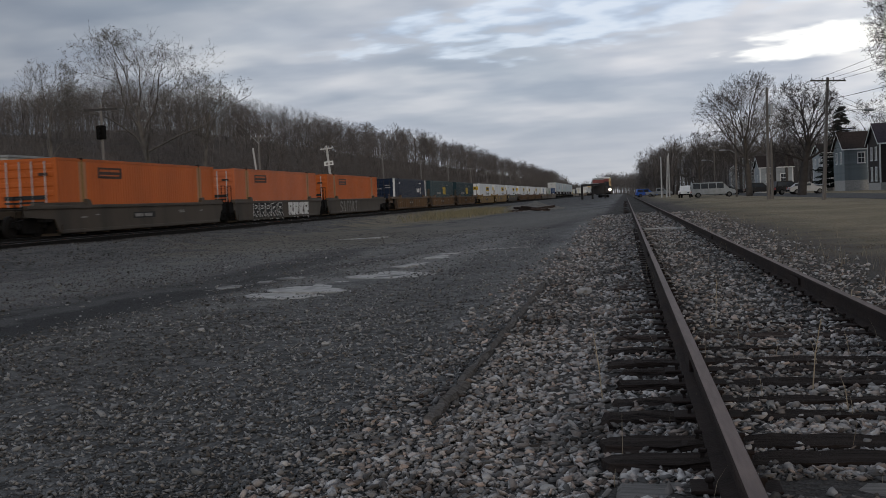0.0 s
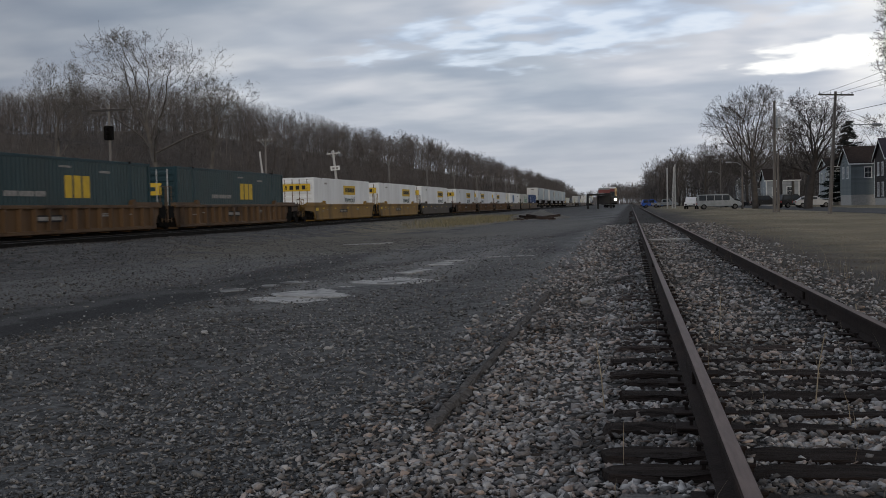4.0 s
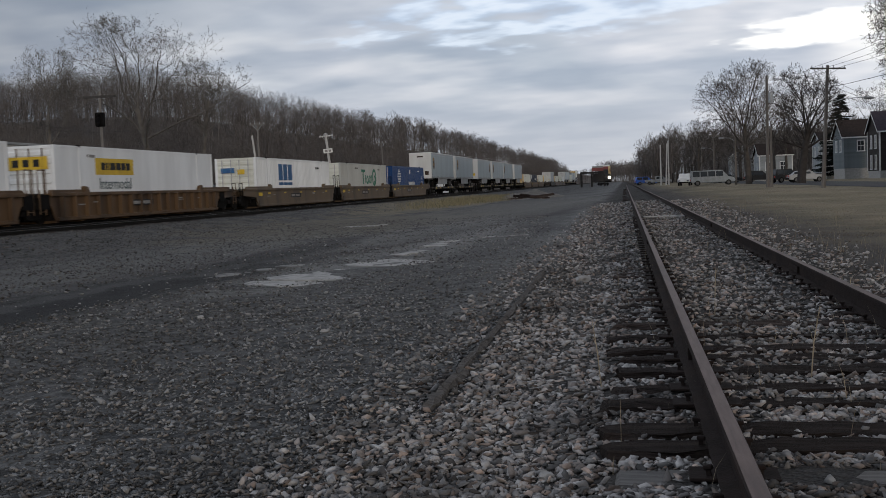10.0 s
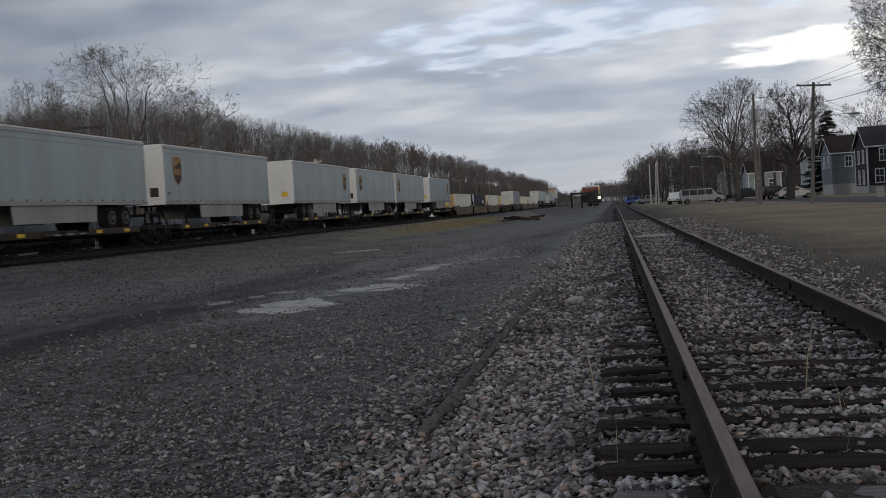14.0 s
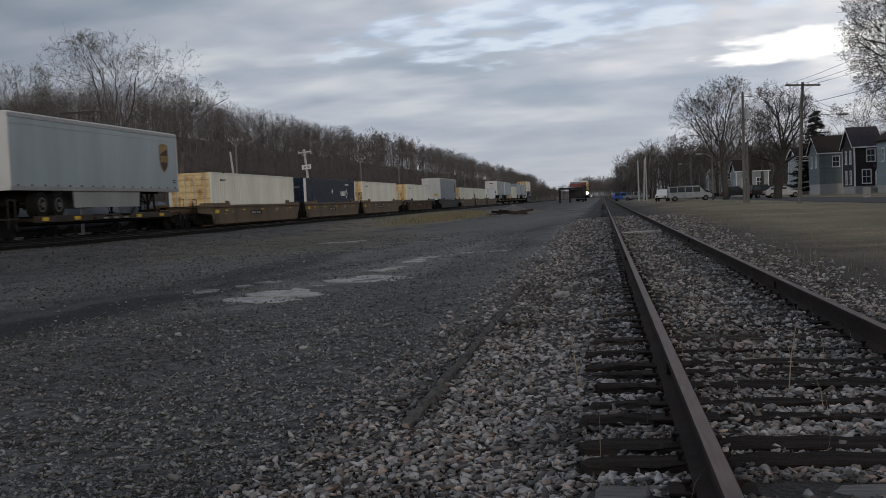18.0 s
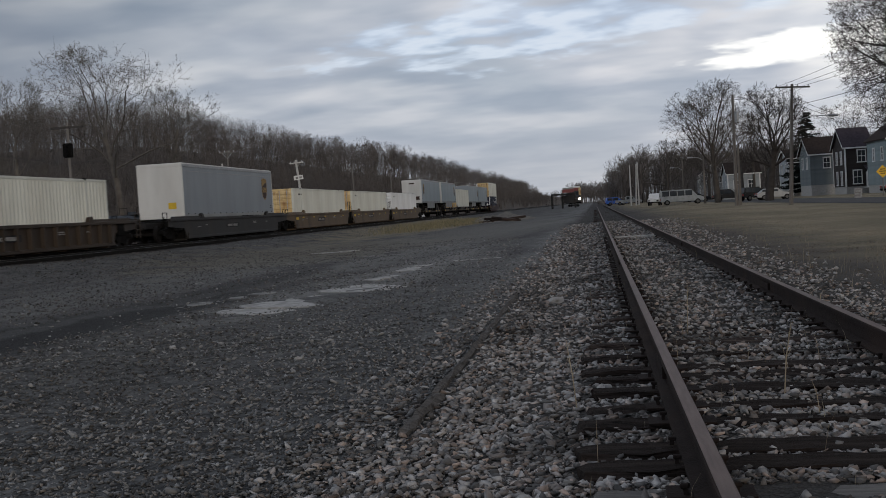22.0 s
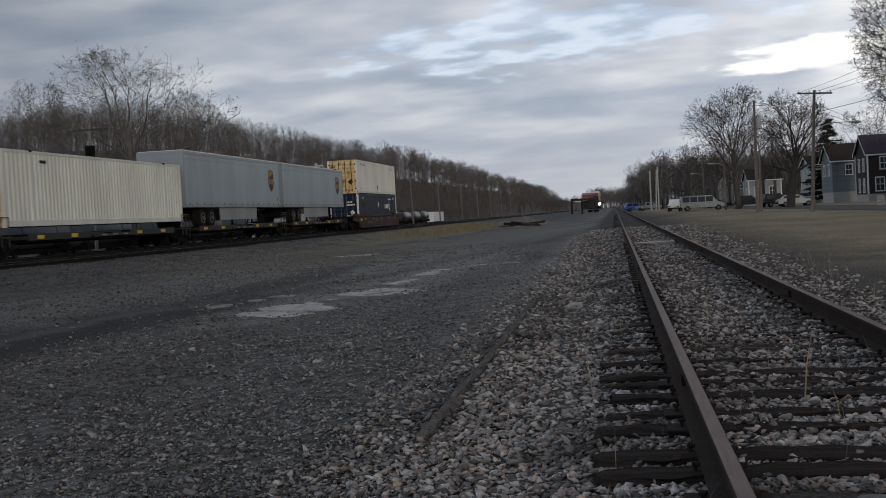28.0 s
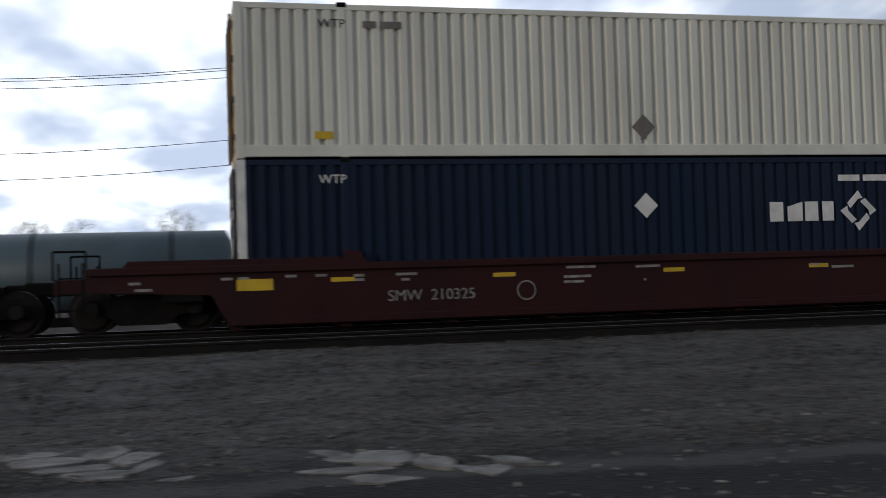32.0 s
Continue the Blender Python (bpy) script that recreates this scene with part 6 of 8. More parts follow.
def spruce(x, y, height):
    t = thing("spruce_tree", "dark green spruce standing behind the houses", "tree")
    place(t, pose(x, y, float(ground_z(x, y))))
    part("trunk", rods(((0, 0, -0.2), (0, 0, height), 0.2, 0.03)), M_BARK_DARK, t)
    rng = random.Random(8)
    V, F = [], []
    tiers = []
    z = 1.0
    while z < height - 0.4:
        for k in range(rng.randint(4, 6)):
            tiers.append((z + rng.uniform(-0.2, 0.2), rng.uniform(0, 6.28), ((height - z) * 0.36 + 0.5) * rng.uniform(0.6, 1.1)))
        z += rng.uniform(0.22, 0.4)
    for z, a, reach in tiers:
        out, side = Vector((math.cos(a), math.sin(a), 0)), Vector((-math.sin(a), math.cos(a), 0))
        for i in range(max(10, int(reach * 17))):
            u = rng.uniform(0.12, 1.0)
            p = out * (u * reach) + Vector((0, 0, z + 0.22 * reach * u * u - 0.28 * reach * u)) + side * rng.gauss(0, 0.10 + 0.12 * reach * (1 - u))
            d = (out + side * rng.uniform(-0.9, 0.9) + Vector((0, 0, -0.5))).normalized()
            ln, wd = rng.uniform(0.4, 0.8), rng.uniform(0.09, 0.18)
            k = len(V)
            V += [p - d * ln * 0.4, p + side * wd, p + d * ln * 0.6, p - side * wd, p + Vector((0, 0, 0.09))]
            F += [(k, k + 1, k + 4), (k + 1, k + 2, k + 4), (k + 2, k + 3, k + 4), (k + 3, k, k + 4)]
    ob = new("crown", raw_mesh("crown", V, F, M_NEEDLE))
    ob.parent = t


spruce(33.1, 173.5, 13.4)


# ---- poles and wires ----
def utility_pole(x, y, height, label, mat=None, arms=((0.25, 2.4),), lean=(0, 0), yaw=0, radius=0.15, extras=()):
    """A wooden pole with crossarms (drop from the top, width), insulators and braces."""
    p = thing("utility_pole", label, "utility pole", "utility poles")
    mat = mat or M_POLE
    place(p, pose(x, y, float(ground_z(x, y)), lean[0], lean[1], yaw))
    part("shaft", rods(((0, 0, -0.5), (0, 0, height), radius, radius * 0.62), sides=12), mat, p)
    for drop, width in arms:
        z = height - drop
        arm = part("crossarm", boxes((-width / 2, width / 2, -0.13 - 0.06, -0.13 + 0.06, z - 0.06, z + 0.06), bevel=0.01), mat, p)
        n = 4
        for i in range(n):
            u = -width / 2 + 0.12 + (width - 0.24) * i / (n - 1)
            part("insulator", rods(((u, -0.13, z + 0.05), (u, -0.13, z + 0.22), 0.045, 0.03), sides=8), M_GALV, arm)
        for s in (-1, 1):
            part("brace", rods(((s * width * 0.28, -0.13, z - 0.05), (0, -0.1, z - 0.55), 0.018), sides=6), M_GALV, p)
    for f in extras:
        f(p, height)
    return p


def lamp_arm(z, reach, side=1):
    def make(p, h):
        part("lamp_arm", rods(((0, 0, z - 0.3), (side * reach * 0.5, 0, z + 0.15), 0.03), ((side * reach * 0.5, 0, z + 0.15), (side * reach, 0, z + 0.2), 0.03), sides=6), M_GALV, p)
        part("lamp_head", boxes((min(side * reach, side * (reach + 0.75)), max(side * reach, side * (reach + 0.75)), -0.16, 0.16, z + 0.1, z + 0.28), bevel=0.06), M_GALV, p, "grey street lamp head, unlit")
    return make


def transformer(z):
    def make(p, h):
        part("transformer", rods(((0.32, 0, z), (0.32, 0, z + 0.95), 0.24), sides=16), M_GALV, p, "grey transformer can")
    return make


def sign_box(z):
    def make(p, h):
        part("white_board", boxes((-0.45, 0.45, -0.24, -0.2, z, z + 0.42), bevel=0.01), M_WHITE, p, "white board with faded marks")
        part("board_mark", boxes((-0.28, -0.05, -0.247, -0.242, z + 0.1, z + 0.3), (0.08, 0.3, -0.247, -0.242, z + 0.1, z + 0.3)), M_WHITE_DULL, p)
    return make


def sagging(name, label, a, b, sag=0.6, r=0.012, n=10):
    a, b = Vector(a), Vector(b)
    pts = [a.lerp(b, i / n) - Vector((0, 0, sag * 4 * (i / n) * (1 - i / n))) for i in range(n + 1)]
    side = (b - a).cross(Vector((0, 0, 1))).normalized()
    V, F = [], []
    for i, p in enumerate(pts):
        V += [p + side * r, p + Vector((0, 0, r)), p - side * r, p - Vector((0, 0, r))]
        if i:
            F += [(4 * i - 4 + k, 4 * i - 4 + (k + 1) % 4, 4 * i + (k + 1) % 4, 4 * i + k) for k in range(4)]
    ob = new(name, raw_mesh(name, V, F, M_WIRE))
    return tagged(ob, label, "wire", "overhead wires")


GZ = lambda x, y: float(ground_z(x, y))
utility_pole(15.1, 86.0, 9.35, "tall wooden street pole with a wide crossarm", arms=((0.25, 2.6),), radius=0.17, lean=(0, 3.0), extras=(lamp_arm(6.7, 2.7),))
utility_pole(13.3, 104.0, 10.4, "tall wooden street pole with a transformer", arms=(), radius=0.18, lean=(0, 0.5), extras=(transformer(7.9),))
utility_pole(13.8, 105.2, 5.6, "short wooden stub pole beside a taller one", arms=(), radius=0.15)
utility_pole(15.0, 150.0, 9.0, "wooden street pole with a lamp", arms=((0.3, 1.8),), extras=(lamp_arm(6.2, 1.4, -1),))
utility_pole(15.4, 190.0, 8.6, "wooden street pole with a lamp", arms=((0.3, 1.8),), extras=(lamp_arm(6.0, 1.4, -1),))
utility_pole(15.8, 225.0, 8.6, "far wooden street pole", arms=((0.3, 1.8),))
utility_pole(6.7, 200.0, 7.4, "pale far pole by the siding", mat=M_POLE_WHITE, arms=(), radius=0.16)
utility_pole(7.6, 200.0, 7.6, "pale far pole leaning by the siding", mat=M_POLE_WHITE, arms=(), radius=0.16, lean=(0, 2.2))
utility_pole(8.1, 200.0, 8.0, "pale far pole by the siding", mat=M_POLE_WHITE, arms=(), radius=0.16)
for u in (-1.1, 0.1, 1.2):
    sagging("overhead_wire", "thin black wire strung along the street", (15.55 + u, 85.9, 9.0), (21 + u * 2, 44, 10.2), 0.5)
    sagging("overhead_wire", "thin black wire strung along the street", (15.55 + u, 85.9, 9.0), (13.4 + u * 0.3, 104, 9.8), 0.3)
for k in range(3):
    sagging("service_cable", "black service cable running to the houses", (15.5, 86, 8.2 - 0.5 * k), (33 + 2 * k, 118, 7.5 - 0.5 * k), 0.9, 0.016)
sagging("service_cable", "black service cable running to the houses", (15.5, 86, 7.4), (26, 60, 9.5), 0.4, 0.018)
for a, b in ((104, 150), (150, 190), (190, 225)):
    sagging("overhead_wire", "thin black wire strung along the street", (14, a, 8.9), (15.2, b, 8.8), 0.8)

# line-side poles behind the main track
utility_pole(-28.0, 101.5, 6.75, "leaning whitewashed pole with a white board", mat=M_POLE_WHITE, arms=((0.3, 1.3),), radius=0.17, lean=(1.2, -5.5), yaw=20, extras=(sign_box(4.8),))
utility_pole(-31.0, 89.0, 6.5, "leaning whitewashed stub pole", mat=M_POLE_WHITE, arms=(), radius=0.13, lean=(1.0, -6.0), yaw=20)
utility_pole(-33.0, 94.2, 8.2, "grey line-side pole with a short crossarm", mat=M_POLE_GREY, arms=((0.2, 1.5),), radius=0.13, yaw=10)
for y in (146.0, 174.3, 202.0, 232.8, 260.5, 288.3, 316.1, 345.0):
    utility_pole(-33.0, y, 8.3, "grey line-side pole with a short crossarm", mat=M_POLE_GREY, arms=((0.2, 1.5),), radius=0.14, lean=(0, -1.5), yaw=8)


def signal_mast(x, y):
    s = thing("signal_mast", "dark line-side signal mast with a black signal box", "signal")
    place(s, pose(x, y, GZ(x, y)))
    part("mast", rods(((0, 0, -0.3), (0, 0, 8.6), 0.11, 0.08), sides=10), M_POLE_GREY, s)
    part("crossarm", boxes((-1.1, 1.1, -0.08, 0.08, 8.2, 8.34)), M_POLE_DARK, s)
    head = part("signal_head", boxes((-0.27, 0.27, -0.3, 0.1, 6.35, 7.25), bevel=0.06), M_BLACK, s)
    for z in (6.5, 6.8, 7.1):
        part("lens_hood", rods(((0, -0.3, z), (0, -0.55, z), 0.12, 0.12), sides=12), M_BLACK, head)


signal_mast(-33.0, 64.3)
utility_pole(-45.0, 48.0, 11.4, "tall pole with a heavy crossarm behind the storage track", mat=M_POLE_GREY, arms=((0.4, 2.6), (1.3, 1.8)), radius=0.2, yaw=15, extras=(transformer(8.6),))
utility_pole(-45.0, 9.5, 11.6, "tall pole with a crossarm behind the storage track", mat=M_POLE_GREY, arms=((0.3, 2.4),), radius=0.2, yaw=5, extras=(transformer(9.2),))
utility_pole(-46.0, -30.0, 11.4, "tall pole with a crossarm behind the storage track", mat=M_POLE_GREY, arms=((0.3, 2.4),), radius=0.2)
for u, z in ((-1.0, 10.6), (0.0, 10.7), (1.0, 10.6), (0, 7.9), (0, 6.9)):
    sagging("overhead_wire", "black wires sagging between the tall poles", (-45 + u, 9.5, z), (-46 + u, -30, z - 0.4), 1.4, 0.013)
    sagging("overhead_wire", "black wires sagging between the tall poles", (-45 + u, 9.5, z), (-45 + u, 48, z - 0.2), 1.4, 0.013)
    sagging("overhead_wire", "black wires sagging between the tall poles", (-45 + u, 48, z - 0.2), (-56 + u, 118, z - 1.5), 1.8, 0.013)


def hut():
    h = thing("line_side_building", "pale flat-roofed building beyond the storage track", "building")
    place(h, pose(-52.5, 85, GZ(-52.5, 85)))
    part("wall_box", boxes((-2.0, 2.0, -3.2, 3.2, 0, 7.4), bevel=0.02), M_HUT, h)
    part("roof", boxes((-2.15, 2.15, -3.35, 3.35, 7.4, 7.6), bevel=0.02), M_SKIRT, h)
    part("door", boxes((2.0, 2.04, -0.5, 0.4, 0.05, 2.1)), M_SKIRT, h)
    for y in (-1.9, 1.4):
        part("window", boxes((2.0, 2.03, y, y + 0.9, 4.6, 5.9)), M_GLASS, h)
    part("plinth", boxes((-2.1, 2.1, -3.3, 3.3, -0.3, 0.04)), M_CONCRETE, h)


hut()


# ---- standing tank cars ----
def tank_car(x, y, mat, label, length=11.4, r=1.2, axis=2.3, dome=True):
    t = thing("tank_car", label, "tank car", "standing tank cars")
    place(t, pose(x, y, -1.12))
    h = length / 2 - 0.9
    bm = bmesh.new()
    outline = [(-h - 0.4, 0.2), (-h - 0.28, 0.72), (-h, 1.0), (h, 1.0), (h + 0.28, 0.72), (h + 0.4, 0.2)]
    rings = [[bm.verts.new((r * q * math.cos(2 * math.pi * i / 28), yy, axis + r * q * math.sin(2 * math.pi * i / 28))) for i in range(28)] for yy, q in outline]
    for a, b in zip(rings, rings[1:]):
        for i in range(28):
            bm.faces.new((a[i], b[i], b[(i + 1) % 28], a[(i + 1) % 28]))
    bm.faces.new(rings[0])
    bm.faces.new(rings[-1])
    bmesh.ops.recalc_face_normals(bm, faces=bm.faces[:])
    for f in bm.faces:
        f.smooth = len(f.verts) == 4
    part("tank_shell", bm, mat, t)
    if dome:
        part("dome", rods(((0, 0, axis + r - 0.1), (0, 0, axis + r + 0.35), 0.42), sides=16), mat, t)
    if dome:
        part("platform", boxes((-0.9, 0.9, -0.9, 0.9, axis + r - 0.02, axis + r + 0.04)), M_BLACK, t)
    if dome:
        part("railing", rods(*[((sx * 0.9, sy * 0.9, axis + r), (sx * 0.9, sy * 0.9, axis + 0.75 + r), 0.02) for sx in (-1, 1) for sy in (-1, 1)], ((0.9, -0.9, axis + 0.75 + r), (0.9, 0.9, axis + 0.75 + r), 0.02), ((-0.9, -0.9, axis + 0.75 + r), (-0.9, 0.9, axis + 0.75 + r), 0.02), sides=6), M_BLACK, t)
    part("centre_sill", boxes((-0.4, 0.4, -length / 2, length / 2, 0.75, 1.12)), M_BLACK, t)
    for s in (-1, 1):
        part("bolster", boxes((-1.3, 1.3, s * (h - 0.4) - 0.2, s * (h - 0.4) + 0.2, 0.95, 1.5)), M_BLACK, t)
        part("tank_band", rods(((0, s * h * 0.55 - 0.05, axis), (0, s * h * 0.55 + 0.05, axis), r + 0.015), sides=28), M_BLACK, t)
        add_truck(t, s * (h - 0.6))
    return t


for i in range(11):
    tank_car(-47.0, 140.5 + 11.8 * i, M_TANK_GREY, "dark grey tank car standing on the storage track")
for i in range(15):
    tank_car(-47.0, -40 + 12.0 * i, M_TANK_PALE if i < 4 else M_TANK_BLUE, "pale blue tank car standing on the storage track" if i < 4 else "dark blue-grey tank car standing on the storage track", dome=i > 3, r=1.6 if i < 4 else 1.2, axis=2.9 if i < 4 else 2.3)


def box_trailer():
    b = thing("storage_trailer", "white storage trailer at the end of the tank cars", "trailer")
    place(b, pose(-47, 278, GZ(-47, 278)))
    part("box", boxes((-1.25, 1.25, -8, 8, 1.0, 3.5), bevel=0.03), M_WHITE_BOX, b)
    part("under_frame", boxes((-1.0, 1.0, -7.5, 7.5, 0.6, 1.0)), M_BLACK, b)
    for y in (-6, -5, 5, 6):
        part("wheel", rods(((-1.2, y, 0.5), (1.2, y, 0.5), 0.5), sides=20), M_TYRE, b)


box_trailer()


# ---- far engine ----
def far_engine():
    e = thing("locomotive", "far standing engine with a red top and burning headlight", "locomotive")
    place(e, pose(-4.9, 272, GZ(-5, 272) + 0.1, 0, 0, 4))
    part("cab", boxes((-1.5, 1.5, 0, 3.2, 1.3, 4.1), bevel=0.12), M_TANK, e)
    part("roof_band", boxes((-1.55, 1.55, -0.1, 3.3, 4.1, 4.85), bevel=0.1), M_RED_PALE, e, "red roof band")
    part("roof_cap", boxes((-1.4, 1.4, 0, 3.2, 4.85, 5.25), bevel=0.1), M_WHITE_BOX, e)
    part("nose", boxes((-0.95, 1.5, -1.6, 0, 1.2, 3.0), bevel=0.15), M_TANK, e)
    part("pillar", boxes((1.05, 1.6, -0.2, 0.3, 1.2, 4.9), bevel=0.05), M_CREAM_RUST_SUN, e)
    for x in (-0.75, 0.75):
        part("windscreen", boxes((x - 0.5, x + 0.5, -0.03, 0.02, 3.0, 3.85)), M_GLASS, e)
    part("headlight", rods(((1.15, -1.62, 2.1), (1.15, -1.72, 2.1), 0.30), sides=16), M_LAMP, e, "bright burning headlight")
    part("long_hood", boxes((-1.1, 1.1, 3.2, 16, 1.3, 4.2), bevel=0.1), M_TANK, e)
    part("frame", boxes((-1.5, 1.5, -2, 16.5, 0.9, 1.3), bevel=0.03), M_BLACK, e)
    for y in (1.5, 13):
        add_truck(e, y)


def black_portal():
    p = thing("loading_frame", "black steel frame with a red board beside the engine", "frame")
    place(p, pose(-7.5, 262, GZ(-6, 262) + 0.6))
    # lighter black on the frame: distance haze is put into the colour
    for x in (-2.8, -0.3, 2.8):
        part("post", boxes((x - 0.16, x + 0.16, -0.16, 0.16, -0.9, 2.9)), M_WELL_BLACK, p)
        part("rear_post", boxes((x - 0.16, x + 0.16, 4.84, 5.16, -0.9, 2.9)), M_WELL_BLACK, p)
    part("beam", boxes((-2.96, 2.96, -0.2, 0.2, 2.65, 3.0)), M_WELL_BLACK, p)
    part("rear_beam", boxes((-2.96, 2.96, 4.8, 5.2, 2.65, 3.0)), M_WELL_BLACK, p)
    part("back_sheet", boxes((-0.1, 2.8, 4.7, 4.78, 0.6, 2.6)), M_TANK, p)
    part("roof_sheet", boxes((-2.96, 2.96, -0.2, 5.2, 3.0, 3.08)), M_WELL_BLACK, p)
    board = part("board", boxes((-0.1, 2.6, -0.1, 0.1, 3.2, 4.0), bevel=0.02), M_RED_PALE, p, "red board")
    part("board_cap", boxes((-0.1, 2.6, -0.12, 0.12, 4.0, 4.4), bevel=0.02), M_SKIRT, board, "pale grey upper band")
    for x in (0.3, 2.2):
        part("board_leg", boxes((x - 0.06, x + 0.06, -0.06, 0.06, 3.05, 3.25)), M_WELL_BLACK, p)


far_engine()
black_portal()

# ---- street ----
def build_road():
    bm = bmesh.new()
    ys = list(range(40, 330, 5))
    prev = None
    for y in ys:
        xc = 21.0 - 0.004 * (y - 80)
        row = [bm.verts.new((xc + u, y, float(ground_z(xc + u, y)) + 0.05)) for u in (-3.4, -1.1, 1.1, 3.4)]
        row += [bm.verts.new((xc - 3.5, y, float(ground_z(xc - 3.5, y)) - 0.05)), bm.verts.new((xc + 3.5, y, float(ground_z(xc + 3.5, y)) - 0.05))]
        if prev:
            for a, b in ((0, 1), (1, 2), (2, 3), (4, 0), (3, 5)):
                bm.faces.new((prev[a], prev[b], row[b], row[a]))
        prev = row
    ob = mesh_object("road", bm, M_ASPHALT)
    tagged(ob, "dark worn asphalt street along the houses", "road", kind="structure")


build_road()


def sash_window(parent, name, x, y, z, w, h, face):
    """A framed window set on a wall; face: 's' looks south, 'w' looks west."""
    def bx(u0, u1, d0, d1, z0, z1):
        return (x + u0, x + u1, y - d1, y - d0, z0, z1) if face == "s" else (x - d1, x - d0, y + u0, y + u1, z0, z1)
    win = part(name, boxes(bx(-w / 2 - 0.12, -w / 2, 0, 0.09, z - 0.12, z + h + 0.12), bx(w / 2, w / 2 + 0.12, 0, 0.09, z - 0.12, z + h + 0.12), bx(-w / 2 - 0.12, w / 2 + 0.12, 0, 0.1, z + h, z + h + 0.15),
                           bx(-w / 2 - 0.16, w / 2 + 0.16, 0, 0.14, z - 0.14, z)), M_TRIM, parent)
    part("pane", boxes(bx(-w / 2, w / 2, 0.01, 0.03, z + h / 2, z + h)), M_GLASS, win)
    part("pane", boxes(bx(-w / 2, w / 2, 0.01, 0.03, z, z + h / 2)), M_GLASS, win)
    part("meeting_rail", boxes(bx(-w / 2, w / 2, 0.02, 0.06, z + h / 2 - 0.04, z + h / 2 + 0.04), bx(-0.025, 0.025, 0.02, 0.05, z, z + h)), M_TRIM, win)


def house(label, x0, x1, y0, y1, base, eave, ridge, siding_mat, roof_mat, axis="x", south=(), west=(), corner=True, porch=None, foundation=0.6):
    """A clapboard house: boards, gables, roof slabs, corner boards, windows; axis: the way the ridge runs."""
    hs = thing("house", label, "house", "houses on the street")
    place(hs, pose(x0, y0, base))
    w, d, e, r = x1 - x0, y1 - y0, eave - base, ridge - base
    part("wall", boxes((0, w, 0, d, foundation, e)), siding_mat, hs)
    part("foundation", boxes((0.02, w - 0.02, 0.02, d - 0.02, -0.8, foundation)), M_CONCRETE, hs)
    south_board = shared_board(w)
    west_board = shared_board(d)
    for me, n, mat_pose in ((south_board, "clapboard", lambda z: pose(w / 2, -0.012, z)), (west_board, "clapboard", lambda z: pose(-0.012, d / 2, z, 0, 0, -90))):
        z = foundation
        me = me.copy()
        me.materials.append(siding_mat)
        while z < e - 0.15:
            b = new(n, me)
            b.parent = hs
            b.matrix_basis = mat_pose(z)
            z += 0.30
    ov = 0.35
    if axis == "x":
        gable = [(0, e), (d, e), (d / 2, r)]
        part("gable", prism(gable, "x", 0.0, 0.1), siding_mat, hs)
        part("gable", prism(gable, "x", w - 0.1, w), siding_mat, hs)
        for pts in (((-ov, e - ov * (r - e) / (d / 2)), (d / 2, r), (d / 2, r + 0.18), (-ov, e - ov * (r - e) / (d / 2) + 0.18)), ((d + ov, e - ov * (r - e) / (d / 2)), (d / 2, r), (d / 2, r + 0.18), (d + ov, e - ov * (r - e) / (d / 2) + 0.18))):
            part("roof", prism(list(pts), "x", -ov, w + ov), roof_mat, hs)
        part("rake_board", prism([(-ov, e - ov * (r - e) / (d / 2) - 0.12), (d / 2, r - 0.14), (d / 2, r + 0.06), (-ov, e - ov * (r - e) / (d / 2) + 0.1)], "x", -ov - 0.03, -ov), M_TRIM, hs)
        part("rake_board", prism([(d + ov, e - ov * (r - e) / (d / 2) - 0.12), (d / 2, r - 0.14), (d / 2, r + 0.06), (d + ov, e - ov * (r - e) / (d / 2) + 0.1)], "x", -ov - 0.03, -ov), M_TRIM, hs)
        part("fascia", boxes((-ov, w + ov, -ov - 0.03, -ov, e - ov * (r - e) / (d / 2) - 0.06, e - ov * (r - e) / (d / 2) + 0.12)), M_TRIM, hs)
    else:
        gable = [(0, e), (w, e), (w / 2, r)]
        part("gable", prism(gable, "y", 0.0, 0.1), siding_mat, hs)
        part("gable", prism(gable, "y", d - 0.1, d), siding_mat, hs)
        for sgn in (0, 1):
            a = -ov if sgn == 0 else w + ov
            ze = e - ov * (r - e) / (w / 2)
            part("roof", prism([(a, ze), (w / 2, r), (w / 2, r + 0.18), (a, ze + 0.18)], "y", -ov, d + ov), roof_mat, hs)
            part("rake_board", prism([(a, ze - 0.12), (w / 2, r - 0.14), (w / 2, r + 0.06), (a, ze + 0.1)], "y", -ov - 0.03, -ov), M_TRIM, hs)
    if corner:
        for cx, cy in ((0, 0), (w, 0), (0, d)):
            part("corner_board", boxes((cx - 0.09, cx + 0.09, cy - 0.09, cy + 0.09, foundation, e)), M_TRIM, hs)
    for u, z, ww, hh in south:
        sash_window(hs, "window", u, -0.03, z, ww, hh, "s")
    for u, z, ww, hh in west:
        sash_window(hs, "window", -0.03, u, z, ww, hh, "w")
    if porch:
        px0, px1 = porch
        part("porch_roof", prism([(-1.9, 2.7), (0, 3.3), (0, 3.42), (-1.9, 2.82)], "x", px0, px1), roof_mat, hs)
        for px in (px0 + 0.15, px1 - 0.15):
            part("porch_post", boxes((px - 0.07, px + 0.07, -1.8, -1.66, 0.3, 2.75)), M_TRIM, hs)
        part("porch_floor", boxes((px0, px1, -1.9, 0, 0.25, 0.4)), M_CONCRETE, hs)
        part("door", boxes(((px0 + px1) / 2 - 0.5, (px0 + px1) / 2 + 0.5, -0.06, 0, 0.45, 2.5)), M_TRIM, hs)
